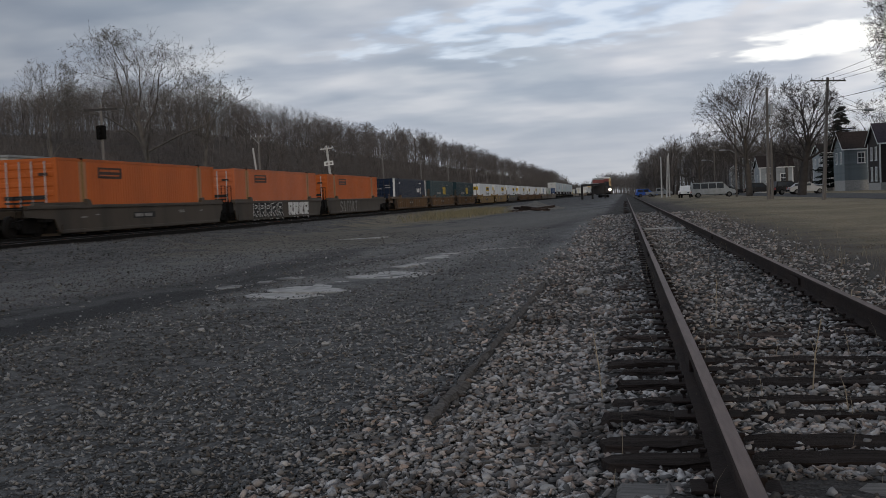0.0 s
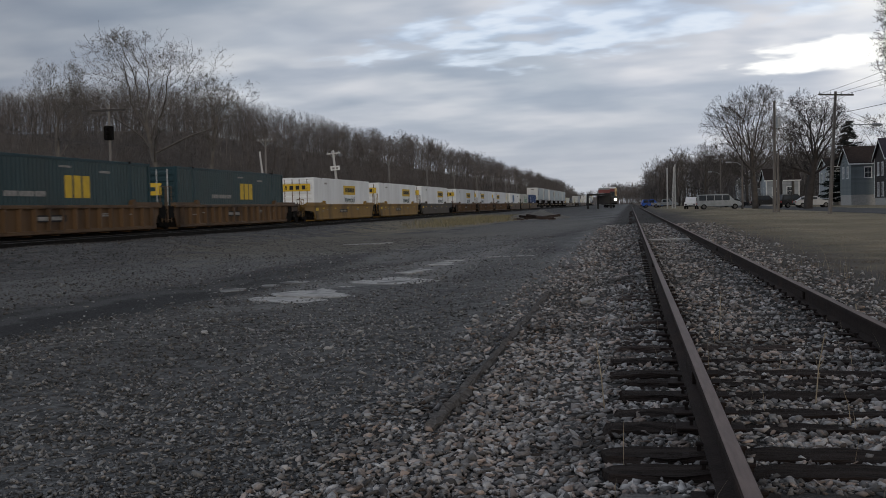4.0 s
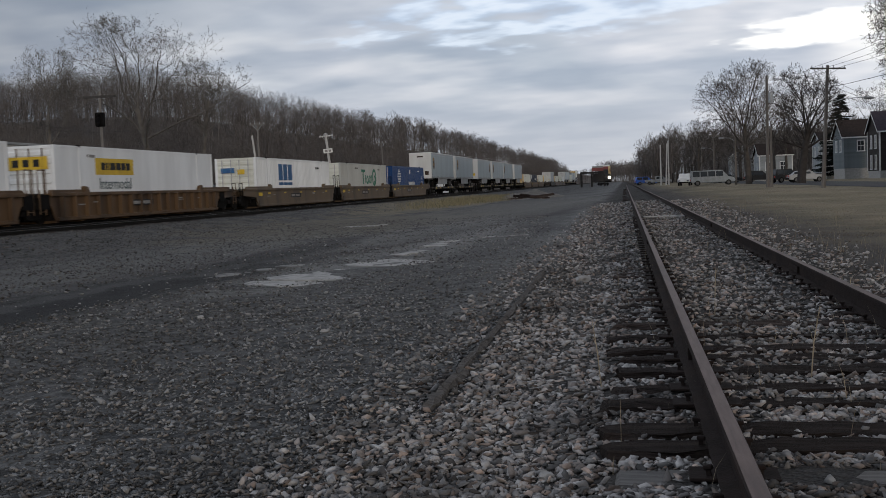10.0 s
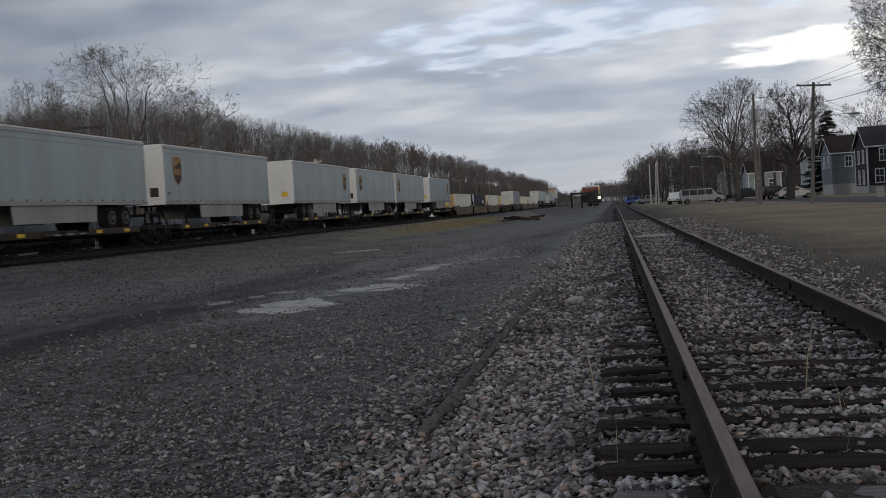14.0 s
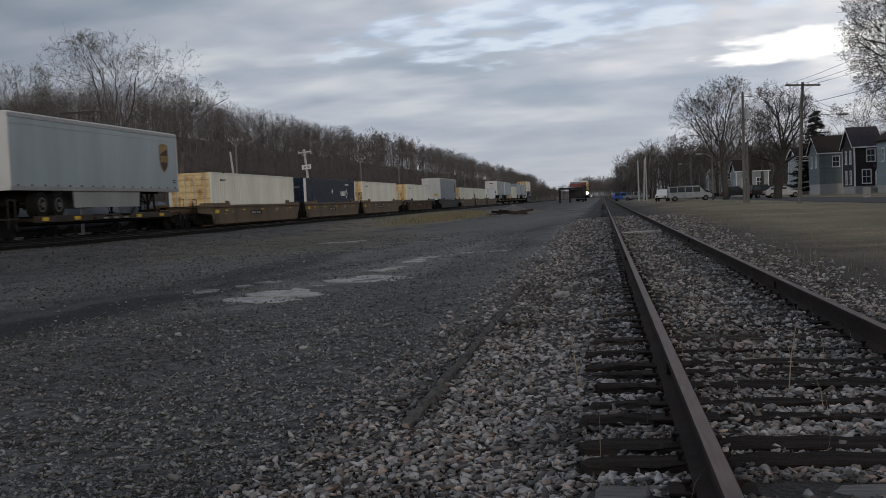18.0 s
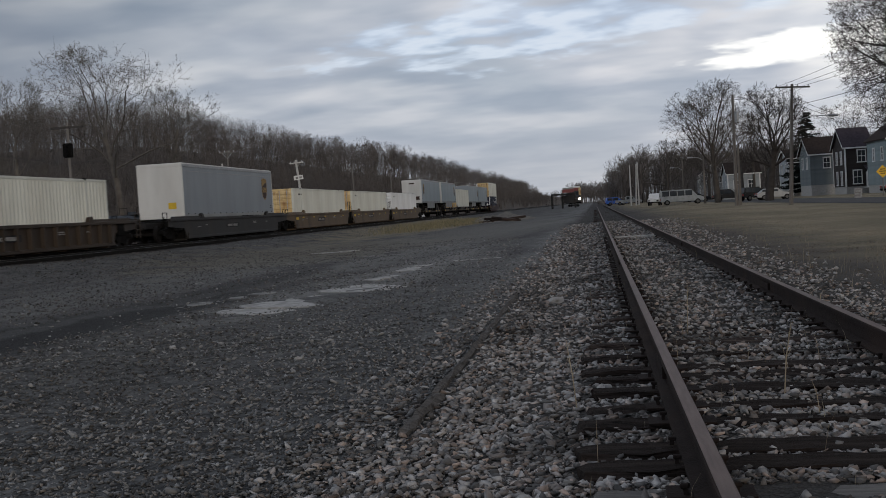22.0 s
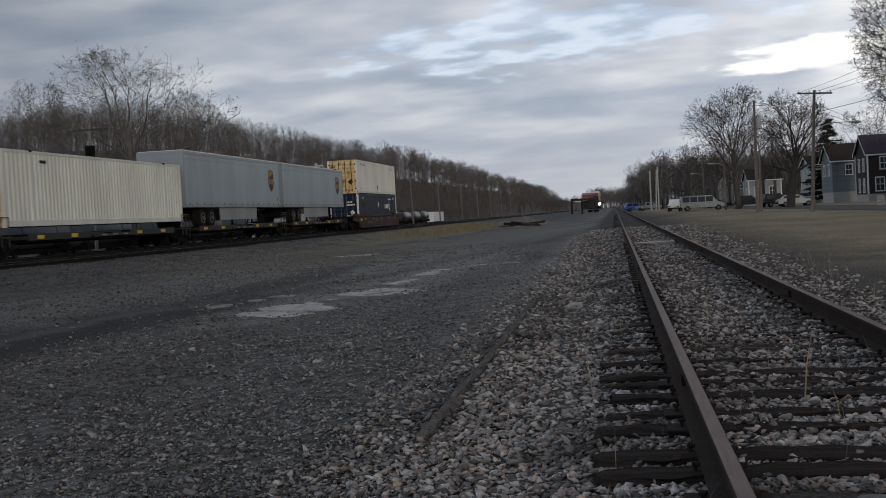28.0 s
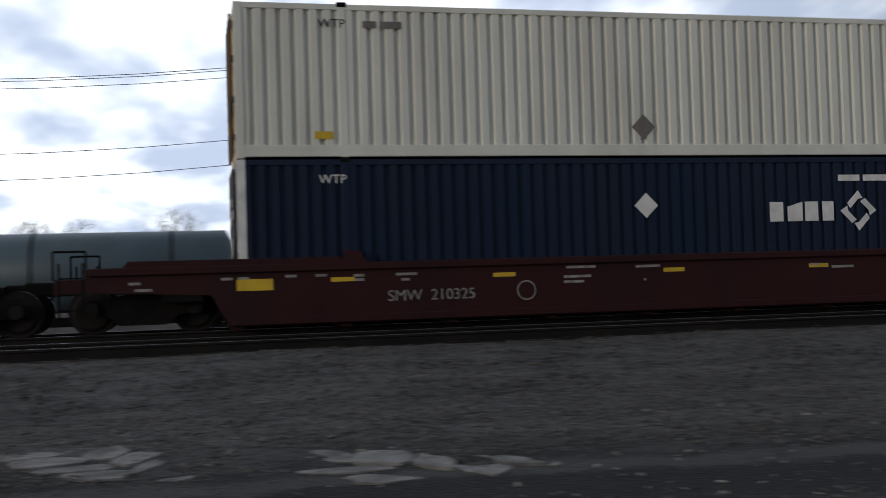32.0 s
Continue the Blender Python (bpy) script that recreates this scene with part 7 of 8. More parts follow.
        for k in range(2):
            part("step", boxes(((px0 + px1) / 2 - 0.7, (px0 + px1) / 2 + 0.7, -2.2 - 0.3 * k, -1.9, -0.3, 0.25 - 0.17 * k)), M_CONCRETE, hs)
    return hs


def shared_board(length):
    """One lapped board along x, its lower edge proud."""
    me = bpy.data.meshes.new("clapboard")
    bm = prism([(0.0, 0.30), (-0.006, 0.30), (-0.035, 0.01), (0.0, 0.0)], "x", -length / 2, length / 2)
    bm.to_mesh(me)
    bm.free()
    return me


house("dark brown clapboard house with white trim and a purple-grey roof", 33.6, 37.0, 150, 157, 0.3, 6.3, 8.8, M_SIDING_BROWN, M_ROOF, "x",
      south=((2.1, 3.9, 0.95, 1.5), (1.5, 1.0, 1.0, 1.7)), west=((2.0, 3.7, 0.7, 1.6), (4.6, 3.7, 0.7, 1.6), (2.0, 0.9, 0.7, 1.7), (4.6, 0.9, 0.7, 1.7)), porch=(2.3, 3.9))
house("grey-blue clapboard house with a brown roof", 31.4, 35.2, 162, 170, 0.3, 6.0, 8.4, M_SIDING_TEAL, M_ROOF_BROWN, "x",
      south=((2.3, 3.6, 0.85, 1.4),), west=((2.0, 3.6, 0.8, 1.5), (5.2, 3.6, 0.8, 1.5)), corner=False, foundation=1.1)
house("small white clapboard house with a porch", 31.1, 34.4, 178, 186, 0.3, 6.0, 7.4, M_SIDING_WHITE, M_ROOF_BROWN, "x",
      south=((1.5, 3.4, 0.9, 1.5),), west=((2.0, 3.2, 0.8, 1.5), (5.5, 3.2, 0.8, 1.5)), porch=(0.6, 3.0))
house("pale blue clapboard house under bare branches", 35.5, 42.5, 136, 146, 0.3, 6.7, 9.5, M_SIDING_BLUE, M_ROOF_BROWN, "y",
      south=((1.6, 3.7, 0.9, 1.5), (5.2, 3.7, 0.9, 1.5), (1.6, 1.0, 1.0, 1.6), (5.2, 1.0, 1.0, 1.6)), west=((2.5, 3.7, 0.8, 1.5), (6.5, 3.7, 0.8, 1.5)), corner=False)
house("low white garage with a shingled roof", 24.8, 30.6, 205, 213, 0.2, 4.6, 6.6, M_SIDING_WHITE, M_ROOF_BROWN, "x", south=((1.6, 1.6, 1.0, 1.4), (4.2, 1.6, 1.0, 1.4)), west=((3.0, 1.6, 0.9, 1.3),))
house("far white house behind the street trees", 24.0, 30.0, 250, 258, 0.2, 5.6, 8.0, M_SIDING_WHITE, M_ROOF, "y", south=((1.5, 3.4, 0.9, 1.4), (4.4, 3.4, 0.9, 1.4)), west=((2.5, 3.4, 0.9, 1.4),))


# ---- vehicles ----
def car(name, label, x, y, yaw, mat, kind="sedan"):
    """A parked road vehicle from its side outline, nose toward +x."""
    c = thing(name, label, {"van": "van", "pickup": "pickup"}.get(kind, "car"), "parked vehicles")
    place(c, pose(x, y, GZ(x, y) + 0.05, 0, 0, yaw))
    out = {
        "sedan": ([(-2.2, 0.35), (-2.25, 0.8), (-1.9, 0.95), (-0.3, 0.98), (1.0, 0.95), (2.1, 0.82), (2.25, 0.6), (2.2, 0.32)], [(-1.8, 0.95), (-1.2, 1.4), (0.3, 1.42), (1.05, 0.95)]),
        "suv": ([(-2.3, 0.4), (-2.35, 1.0), (0.9, 1.08), (2.1, 0.98), (2.3, 0.7), (2.25, 0.38)], [(-2.25, 1.0), (-2.05, 1.72), (0.2, 1.75), (1.0, 1.06)]),
        "van": ([(-2.9, 0.45), (-2.95, 1.15), (2.0, 1.18), (2.75, 1.02), (2.95, 0.75), (2.9, 0.42)], [(-2.93, 1.13), (-2.85, 2.02), (1.2, 2.06), (2.05, 1.16)]),
        "pickup": ([(-2.7, 0.5), (-2.75, 1.05), (0.2, 1.1), (1.7, 1.1), (2.6, 0.98), (2.7, 0.5)], [(-0.7, 1.06), (-0.6, 1.75), (0.8, 1.78), (1.5, 1.08)]),
    }[kind]
    half = 0.95 if kind == "van" else 0.86
    bm = prism(out[0], "y", -half, half)
    bmesh.ops.bevel(bm, geom=bm.edges[:], offset=0.06, segments=2, affect="EDGES")
    part("body", bm, mat, c)
    bm = prism(out[1], "y", -half + 0.1, half - 0.1)
    bmesh.ops.bevel(bm, geom=bm.edges[:], offset=0.05, segments=2, affect="EDGES")
    cabin = part("cabin", bm, mat, c)
    xs0, xs1 = out[1][0][0], out[1][-1][0]
    z0, z1 = out[1][0][1], out[1][1][1]
    n = 4 if kind == "van" else 2
    for s in (-1, 1):
        for k in range(n):
            a = xs0 + 0.25 + (xs1 - xs0 - 0.85) * k / n
            b = xs0 + 0.25 + (xs1 - xs0 - 0.85) * (k + 0.9) / n
            part("side_window", boxes((a, b, min(s * (half - 0.11), s * (half - 0.085)), max(s * (half - 0.11), s * (half - 0.085)), z0 + 0.08, z1 - 0.12)), M_GLASS, cabin)
    wr = 0.36 if kind in ("van", "pickup", "suv") else 0.32
    for ax in (out[0][0][0] + 0.85, out[0][-1][0] - 0.85):
        for s in (-1, 1):
            wbm = rods(((ax, s * (half - 0.22), wr), (ax, s * (half + 0.01), wr), wr), sides=20)
            wheel = part("wheel", wbm, M_TYRE, c)
            part("rim", rods(((ax, s * (half + 0.005), wr), (ax, s * (half + 0.02), wr), wr * 0.6), sides=16), M_RIM, wheel)
    part("bumper", boxes((out[0][-1][0] - 0.05, out[0][-1][0] + 0.1, -half + 0.1, half - 0.1, 0.4, 0.58), bevel=0.03), M_BLACK, c)
    part("rear_bumper", boxes((out[0][0][0] - 0.1, out[0][0][0] + 0.05, -half + 0.1, half - 0.1, 0.4, 0.58), bevel=0.03), M_BLACK, c)
    for s in (-1, 1):
        part("headlight", boxes((out[0][-1][0] - 0.02, out[0][-1][0] + 0.06, s * 0.6 - 0.15, s * 0.6 + 0.15, 0.66, 0.8)), M_GLASS, c)
        part("tail_light", boxes((out[0][0][0] - 0.07, out[0][0][0], s * 0.65 - 0.1, s * 0.65 + 0.1, 0.66, 0.9)), M_RED, c)


car("van", "old silver passenger van parked on the verge", 11.9, 150, 0, M_VAN, "van")
car("pickup_truck", "white pickup truck parked on the verge", 8.9, 162, 262, M_CAR_WHITE, "pickup")
car("car", "bright blue covered car parked by the siding", 4.6, 232, 10, M_CAR_BLUE, "suv")
car("car", "tan pickup parked by the siding", 7.0, 224, 0, M_VAN, "pickup")
car("car", "silver sedan parked beside the street tree", 21.9, 136, 4, M_CAR_SILVER, "sedan")
car("car", "black sport utility car parked beside a silver one", 20.6, 143, 30, M_CAR_BLACK, "suv")
car("car", "dark parked sedan before the pale blue house", 31.5, 115, 8, M_CAR_BLACK, "sedan")
car("car", "dark car parked by the garage", 20.0, 165, 0, M_CAR_BLACK, "suv")
car("car", "dark car parked further along the street", 17.5, 188, 0, M_CAR_BLACK, "sedan")


def warning_sign(x, y):
    s = thing("warning_sign", "yellow diamond road sign on a post", "road sign")
    place(s, pose(x, y, GZ(x, y)))
    part("post", boxes((-0.04, 0.04, -0.03, 0.03, -0.3, 2.55)), M_POLE_GREY, s)
    plate = part("plate", prism([(-0.62, 2.35), (0, 1.73), (0.62, 2.35), (0, 2.97)], "y", -0.06, -0.035), M_SIGN_YELLOW, s)
    for k, w in enumerate((0.5, 0.62, 0.46)):
        part("lettering_bar", boxes((-w / 2, w / 2, -0.066, -0.061, 2.53 - 0.2 * k, 2.62 - 0.2 * k)), M_BLACK_MARK, plate)


def sandwich_board(x, y):
    s = thing("sandwich_board", "white folding board standing by the kerb", "signboard")
    place(s, pose(x, y, GZ(x, y), 0, 0, -20))
    for k in (-1, 1):
        b = part("panel", boxes((-0.32, 0.32, -0.02, 0.02, 0.0, 0.95), bevel=0.01), M_WHITE_DULL, s)
        b.matrix_basis = pose(0, k * 0.2, 0.0, k * 12, 0, 0)
        for z in (0.25, 0.5, 0.75):
            q = part("lettering_bar", boxes((-0.24, 0.24, k * 0.025 - 0.004, k * 0.025 + 0.004, z, z + 0.07)), M_POLE_GREY, b)


warning_sign(27.6, 108)
sandwich_board(23.4, 100)


# ---- track beds: ties, plates, spikes ----
def rough_block(seed, sx, sy, sz, cuts=6, amount=0.014):
    """A worn timber: a bevelled bar with a wavering surface, its top at zero."""
    rng = random.Random(seed)
    bm = boxes((-sx / 2, sx / 2, -sy / 2, sy / 2, -sz, 0), bevel=0.022)
    long_edges = [e for e in bm.edges if abs(e.verts[0].co.x - e.verts[1].co.x) > sx * 0.5]
    bmesh.ops.subdivide_edges(bm, edges=long_edges, cuts=cuts)
    for v in bm.verts:
        v.co += Vector((rng.gauss(0, amount * 0.8), rng.gauss(0, amount), rng.gauss(0, amount * 0.6)))
    return bm


def shared_mesh(name, bm, mat):
    me = bpy.data.meshes.new(name)
    bm.to_mesh(me)
    bm.free()
    me.materials.append(mat)
    return me


TIE_YS = []


def build_ties():
    rng = random.Random(12)
    meshes = [shared_mesh("tie", rough_block(i, 2.52, 0.23, 0.18, 9, 0.016), M_TIE) for i in range(5)]
    grey = shared_mesh("tie", rough_block(9, 2.5, 0.24, 0.18), M_TIE_GREY)
    bulky = shared_mesh("tie", rough_block(23, 2.56, 0.245, 0.19, 16, 0.014), M_TIE_BLACK)
    plate = shared_mesh("tie_plate", boxes((-0.17, 0.17, -0.09, 0.09, 0, 0.014), bevel=0.003), M_RAIL)
    sb = boxes((-0.009, 0.009, -0.009, 0.009, 0, 0.04))
    sb2 = boxes((-0.018, 0.018, -0.014, 0.014, 0.03, 0.048), bevel=0.004)
    spike = shared_mesh("spike", joined(sb, sb2), M_RAIL)
    ys = [3.3, 3.78, 4.2, 4.64, 4.95, 5.57, 5.98, 6.5, 6.97, 7.32, 7.95, 8.61, 9.1, 9.5]
    y = 10.0
    while y < 150:
        ys.append(y)
        y += rng.uniform(0.46, 0.62)
    back = [2.8 - 0.52 * k for k in range(24)]
    TIE_YS.extend(ys + back)
    for k, y in enumerate(back):
        t = new("tie", meshes[k % 5])
        t.parent = siding
        t.matrix_basis = pose(0.03 * math.sin(5.0 * k), y, -0.176, 0, 0, 1.2 * math.sin(3.0 * k))
    for i, y in enumerate(ys):
        me = grey if i in (2, 41, 57) else meshes[rng.randrange(5)]
        if i in (3, 4):
            me = bulky
        t = new("tie", me)
        t.parent = siding
        t.matrix_basis = pose(rng.uniform(-0.06, 0.06), y, (-0.162 if me is bulky else -0.17) - rng.uniform(0, 0.014) - 0.034 * min(1.0, max(0.0, (y - 7.5) / 6)), rng.uniform(-1.2, 1.2), rng.uniform(-0.5, 0.5), rng.uniform(-1.5, 1.5))
        if i < 60:
            for sx in (-0.755, 0.755):
                p = new("tie_plate", plate)
                p.parent = siding
                p.matrix_basis = pose(sx, y, -0.181, 0, 0, rng.uniform(-2, 2))
                if i < 26:
                    for dx in (-0.095, 0.095):
                        s = new("spike", spike)
                        s.parent = siding
                        s.matrix_basis = pose(sx + dx, y + rng.uniform(-0.05, 0.05), -0.172, 0, rng.uniform(-8, 8), rng.uniform(-20, 20))
    for track, lo, hi in ((main_track, -14, 60), (near_track, -14, 60)):
        y = lo
        while y < hi:
            t = new("tie", meshes[rng.randrange(5)])
            t.parent = track
            t.matrix_basis = pose(0, y, -0.185, 0, 0, rng.uniform(-0.4, 0.4))
            y += 0.52
    # joint bars on the siding rails
    for side, y in ((-0.755, 6.9), (0.755, 12.6), (-0.755, 18.8), (0.755, 24.6)):
        for k in (-1, 1):
            part("joint_bar", boxes((side + k * 0.022 - 0.014, side + k * 0.022 + 0.014, y - 0.32, y + 0.32, -0.125, -0.05), bevel=0.004), M_RAIL, siding)


build_ties()
plank = tagged(mesh_object("bleached_plank", rough_block(77, 1.2, 0.5, 0.05, 5), M_PATCH), "bleached white plank lying between the siding rails", "plank")
place(plank, pose(1.14, 32.8, -0.13, 0, 0, 2))


# ---- loose stones ----
def stone_cloud(name, label, spots, sizes, mat, seed, flat=0.62, coarse=False):
    """Many broken stones in one mesh; spots: x, y pairs."""
    rng = np.random.RandomState(seed)
    protos = []
    for k in range(14):
        # a broken chip: the hull of a few random points in a flat box
        bm = bmesh.new()
        wide = rng.uniform(0.65, 0.95)
        for i in range(6 if coarse else 9):
            p = rng.normal(size=3)
            p /= np.linalg.norm(p) ** 0.62
            bm.verts.new((p[0] * 1.12, p[1] * wide, p[2] * flat * 0.85))
        hull = bmesh.ops.convex_hull(bm, input=bm.verts[:])
        bmesh.ops.delete(bm, geom=[g for g in hull["geom_interior"] if isinstance(g, bmesh.types.BMVert)], context="VERTS")
        bmesh.ops.triangulate(bm, faces=bm.faces[:])
        bm.verts.index_update()
        V = np.array([v.co[:] for v in bm.verts])
        F = np.array([[v.index for v in f.verts] for f in bm.faces])
        bm.free()
        protos.append((V, F))
    spots = np.asarray(spots)
    VV, FF, off = [], [], 0
    pick = rng.randint(len(protos), size=len(spots))
    gz = ground_z(spots[:, 0], spots[:, 1])
    for k, (V, F) in enumerate(protos):
        idx = np.where(pick == k)[0]
        n = len(idx)
        if not n:
            continue
        a = rng.uniform(0, 6.283, n)
        tilt = rng.normal(0, 0.32, n)
        r = sizes[idx]
        ca, sa, ct, st = np.cos(a), np.sin(a), np.cos(tilt), np.sin(tilt)
        X = V[None, :, 0] * ct[:, None] + V[None, :, 2] * st[:, None]
        Z = -V[None, :, 0] * st[:, None] + V[None, :, 2] * ct[:, None]
        Y = np.broadcast_to(V[None, :, 1], X.shape)
        W = np.stack([(X * ca[:, None] - Y * sa[:, None]) * r[:, None] + spots[idx, 0, None],
                      (X * sa[:, None] + Y * ca[:, None]) * r[:, None] + spots[idx, 1, None],
                      Z * r[:, None] + (gz[idx] + 0.22 * r + 0.012 * rng.rand(n))[:, None]], -1)
        VV.append(W.reshape(-1, 3))
        FF.append((F[None] + (off + np.arange(n) * len(V))[:, None, None]).reshape(-1, 3))
        off += n * len(V)
    ob = new(name, raw_mesh(name, np.concatenate(VV), np.concatenate(FF), mat))
    return tagged(ob, label, "stones", kind="stuff")


def scatter(seed, bands):
    """Random spots; bands of x0, x1, y0, y1, number per square metre."""
    rng = np.random.RandomState(seed)
    out = []
    for x0, x1, y0, y1, d in bands:
        n = int((x1 - x0) * (y1 - y0) * d)
        out.append(np.stack([rng.uniform(x0, x1, n), rng.uniform(y0, y1, n)], 1))
    return np.concatenate(out), rng


def fan(seed, a0, a1, r0, r1, dense, power):
    """Random spots in a fan about the yard's corner, thinning out with distance; angles from north."""
    rng = np.random.RandomState(seed)
    n = int(dense * 3.2 ** power * radians(a1 - a0) * (r1 ** (2 - power) - r0 ** (2 - power)) / (2 - power))
    r = (r0 ** (2 - power) + rng.rand(n) * (r1 ** (2 - power) - r0 ** (2 - power))) ** (1 / (2 - power))
    a = np.radians(rng.uniform(a0, a1, n))
    return np.stack([r * np.sin(a), r * np.cos(a)], 1), r, rng


def build_stones():
    P, r, rng = fan(1, -22, 46, 2.9, 60, 3900, 1.9)
    behind, _ = scatter(9, ((-1.6, 3.2, -5, 3.2, 170),))
    P = np.concatenate([P, behind[np.hypot(behind[:, 0], behind[:, 1] * (behind[:, 1] > 0)) < 2.9]])
    P = P[(P[:, 0] > -1.25 + 0.9 * (rng.rand(len(P)) - 0.5)) & (P[:, 0] < 2.5 + 0.025 * P[:, 1] + 0.9 * rng.rand(len(P)) ** 2)]
    # most ties and the half-buried timber lie bare
    gap = np.min(np.abs(P[:, 1][:, None] - np.array(TIE_YS)[None, :]), axis=1)
    on_tie = (gap < 0.12) & (P[:, 0] > -0.16) & (P[:, 0] < 2.43)
    bleached = (np.abs(P[:, 1] - 4.2) < 0.13) & (P[:, 0] > 0.5) & (P[:, 0] < 2.4) & (rng.rand(len(P)) < 0.94)
    on_beam = (np.abs(P[:, 0] + 1.08) < 0.06) & (P[:, 1] > 5.5) & (P[:, 1] < 14.4)
    verge = (P[:, 0] > 2.5) & (rng.rand(len(P)) < 0.5)
    P = P[~verge & ~bleached & (~on_tie | (rng.rand(len(P)) < np.clip(np.where(np.abs(P[:, 0] - 1.14) < 0.72, 0.14, 0.05) + 0.06 * np.clip(P[:, 1] - 6.5, 0, None), 0, 0.85))) & (~on_beam | (rng.rand(len(P)) < 0.2))]
    s = 0.0085 + 0.021 * rng.rand(len(P)) ** 2.6 + 0.0006 * P[:, 1]
    stone_cloud("ballast_stones", "loose grey ballast stones between and beside the siding ties", P, s, M_STONE, 2)
    P, r, rng = fan(3, -102, -4, 2.9, 45, 3300, 2.15)
    keep = (P[:, 0] < -1.15 + 0.8 * (rng.rand(len(P)) - 0.5)) & (P[:, 0] > -14.4)
    P, r = P[keep], r[keep]
    rut_x = np.maximum(0.125 * P[:, 1] - 8.74, 0.05 * P[:, 1] - 8.7)
    rut = np.abs(P[:, 0] + 0.2 - rut_x)
    rut = rut + 0.25 * np.sin(P[:, 1] * 1.7) * np.sin(P[:, 1] * 0.6)
    keep = (rut > 0.9) | (P[:, 1] > 16 + 6 * rng.rand(len(P))) | (rng.rand(len(P)) < 0.05 + 0.12 * (rut > 0.45))
    bare = [(-4.43, 16.1, 1.95, 0.62, 72), (-4.07, 21.8, 2.1, 0.22, 86), (-2.9, 24.9, 0.85, 0.2, 5), (-9.9, 38.7, 1.0, 0.4, -10), (-9.95, 0.75, 1.1, 0.45, 42), (-10.6, -1.1, 0.9, 0.45, 30),
            (-7.45, 8.6, 1.05, 0.36, 25), (-7.35, 7.1, 0.5, 0.15, 60), (-7.8, 8.1, 0.6, 0.16, 30)]
    for px, py, ux, uy, yaw in bare:
        c, d = math.cos(radians(yaw)), math.sin(radians(yaw))
        u, v = (P[:, 0] - px) * c + (P[:, 1] - py) * d, (P[:, 1] - py) * c - (P[:, 0] - px) * d
        keep &= ((u / ux) ** 2 + (v / uy) ** 2 > 0.9) | (rng.rand(len(P)) < 0.08)
    P, r = P[keep], r[keep]
    s = 0.0075 + 0.0135 * rng.rand(len(P)) ** 2.2 + 0.00035 * r
    west = rng.rand(len(P)) < np.clip((-P[:, 0] - 2.5) / 5.5, 0, 1)
    stone_cloud("crushed_stone", "fine dark crushed stone strewn over the yard", P[~west], s[~west], M_STONE_DARK, 4, coarse=True)
    stone_cloud("cinder_stone", "dark cinders and stones on the western yard", P[west], s[west] * 1.1, M_CINDER_STONE, 14, coarse=True)
    P, rng = scatter(5, ((-6, 3.2, 2.8, 12, 12), (-10, 3.2, 12, 30, 3), (-12, -3, -5, 6, 4)))
    s = 0.012 + 0.022 * rng.rand(len(P)) ** 2
    stone_cloud("pale_stones", "scattered pale limestone pieces on the yard", P, s, M_STONE_PALE, 6)
    P, rng = scatter(7, ((-21.3, -14.2, -8, 40, 42), (-21.0, -14.0, 40, 90, 10)))
    s = 0.018 + 0.026 * rng.rand(len(P)) ** 2.4
    stone_cloud("main_line_ballast", "dark ballast stones along the main tracks", P, s, M_MAIN_BALLAST, 8, coarse=True)
    # a few big stones, each its own
    for i, (x, y, r) in enumerate(((-0.54, 13.1, 0.10), (-1.5, 5.9, 0.035), (-0.35, 4.3, 0.04), (-2.6, 8.9, 0.04), (1.35, 4.0, 0.04), (-4.4, 10.5, 0.04), (-10.2, 17.9, 0.07), (-9.2, 16.0, 0.06))):
        bm = bmesh.new()
        bmesh.ops.create_icosphere(bm, subdivisions=2, radius=r)
        rg = random.Random(i)
        for v in bm.verts:
            v.co *= 1 + rg.uniform(-0.35, 0.2)
            v.co.z *= 0.6
        ob = mesh_object("stone", bm, M_STONE_PALE if i < 6 else M_CINDER_STONE)
        tagged(ob, "pale fist-sized stone lying on the crushed stone" if i < 6 else "dark lump of stone on the gravel", "stone", "loose stones")
        place(ob, pose(x, y, float(ground_z(x, y)) + r * 0.3, 0, 0, 40 * i))


build_stones()


# ---- patches, ruts, puddle, beam, mound ----
def puddle(label, x, y, rx, ry, yaw, seed, n=72, ragged=0.6):
    """A thin ragged sheet of water lying in a hollow."""
    rng = random.Random(seed)
    bm = bmesh.new()
    ph = [rng.uniform(0, 6.28) for _ in range(4)]
    c, s = math.cos(radians(yaw)), math.sin(radians(yaw))
    z = float(ground_z(x, y)) + 0.018
    rings = []
    for u in (0.25, 0.6, 0.9, 1.0):
        ring = []
        for i in range(n):
            a = 2 * math.pi * i / n
            k = 1 + ragged * (0.5 * math.sin(2 * a + ph[0]) + 0.35 * math.sin(3 * a + ph[1]) + 0.3 * math.sin(7 * a + ph[2]) + 0.22 * math.sin(13 * a + ph[3]))
            px, py = rx * u * k * math.cos(a), ry * u * k * math.sin(a)
            ring.append(bm.verts.new((x + px * c - py * s, y + px * s + py * c, z)))
        rings.append(ring)
    bm.faces.new(rings[0])
    for a, b in zip(rings, rings[1:]):
        for i in range(n):
            bm.faces.new((a[i], a[(i + 1) % n], b[(i + 1) % n], b[i]))
    bmesh.ops.recalc_face_normals(bm, faces=bm.faces[:])
    return tagged(mesh_object("puddle", bm, M_PUDDLE), label, "puddle", kind="structure")


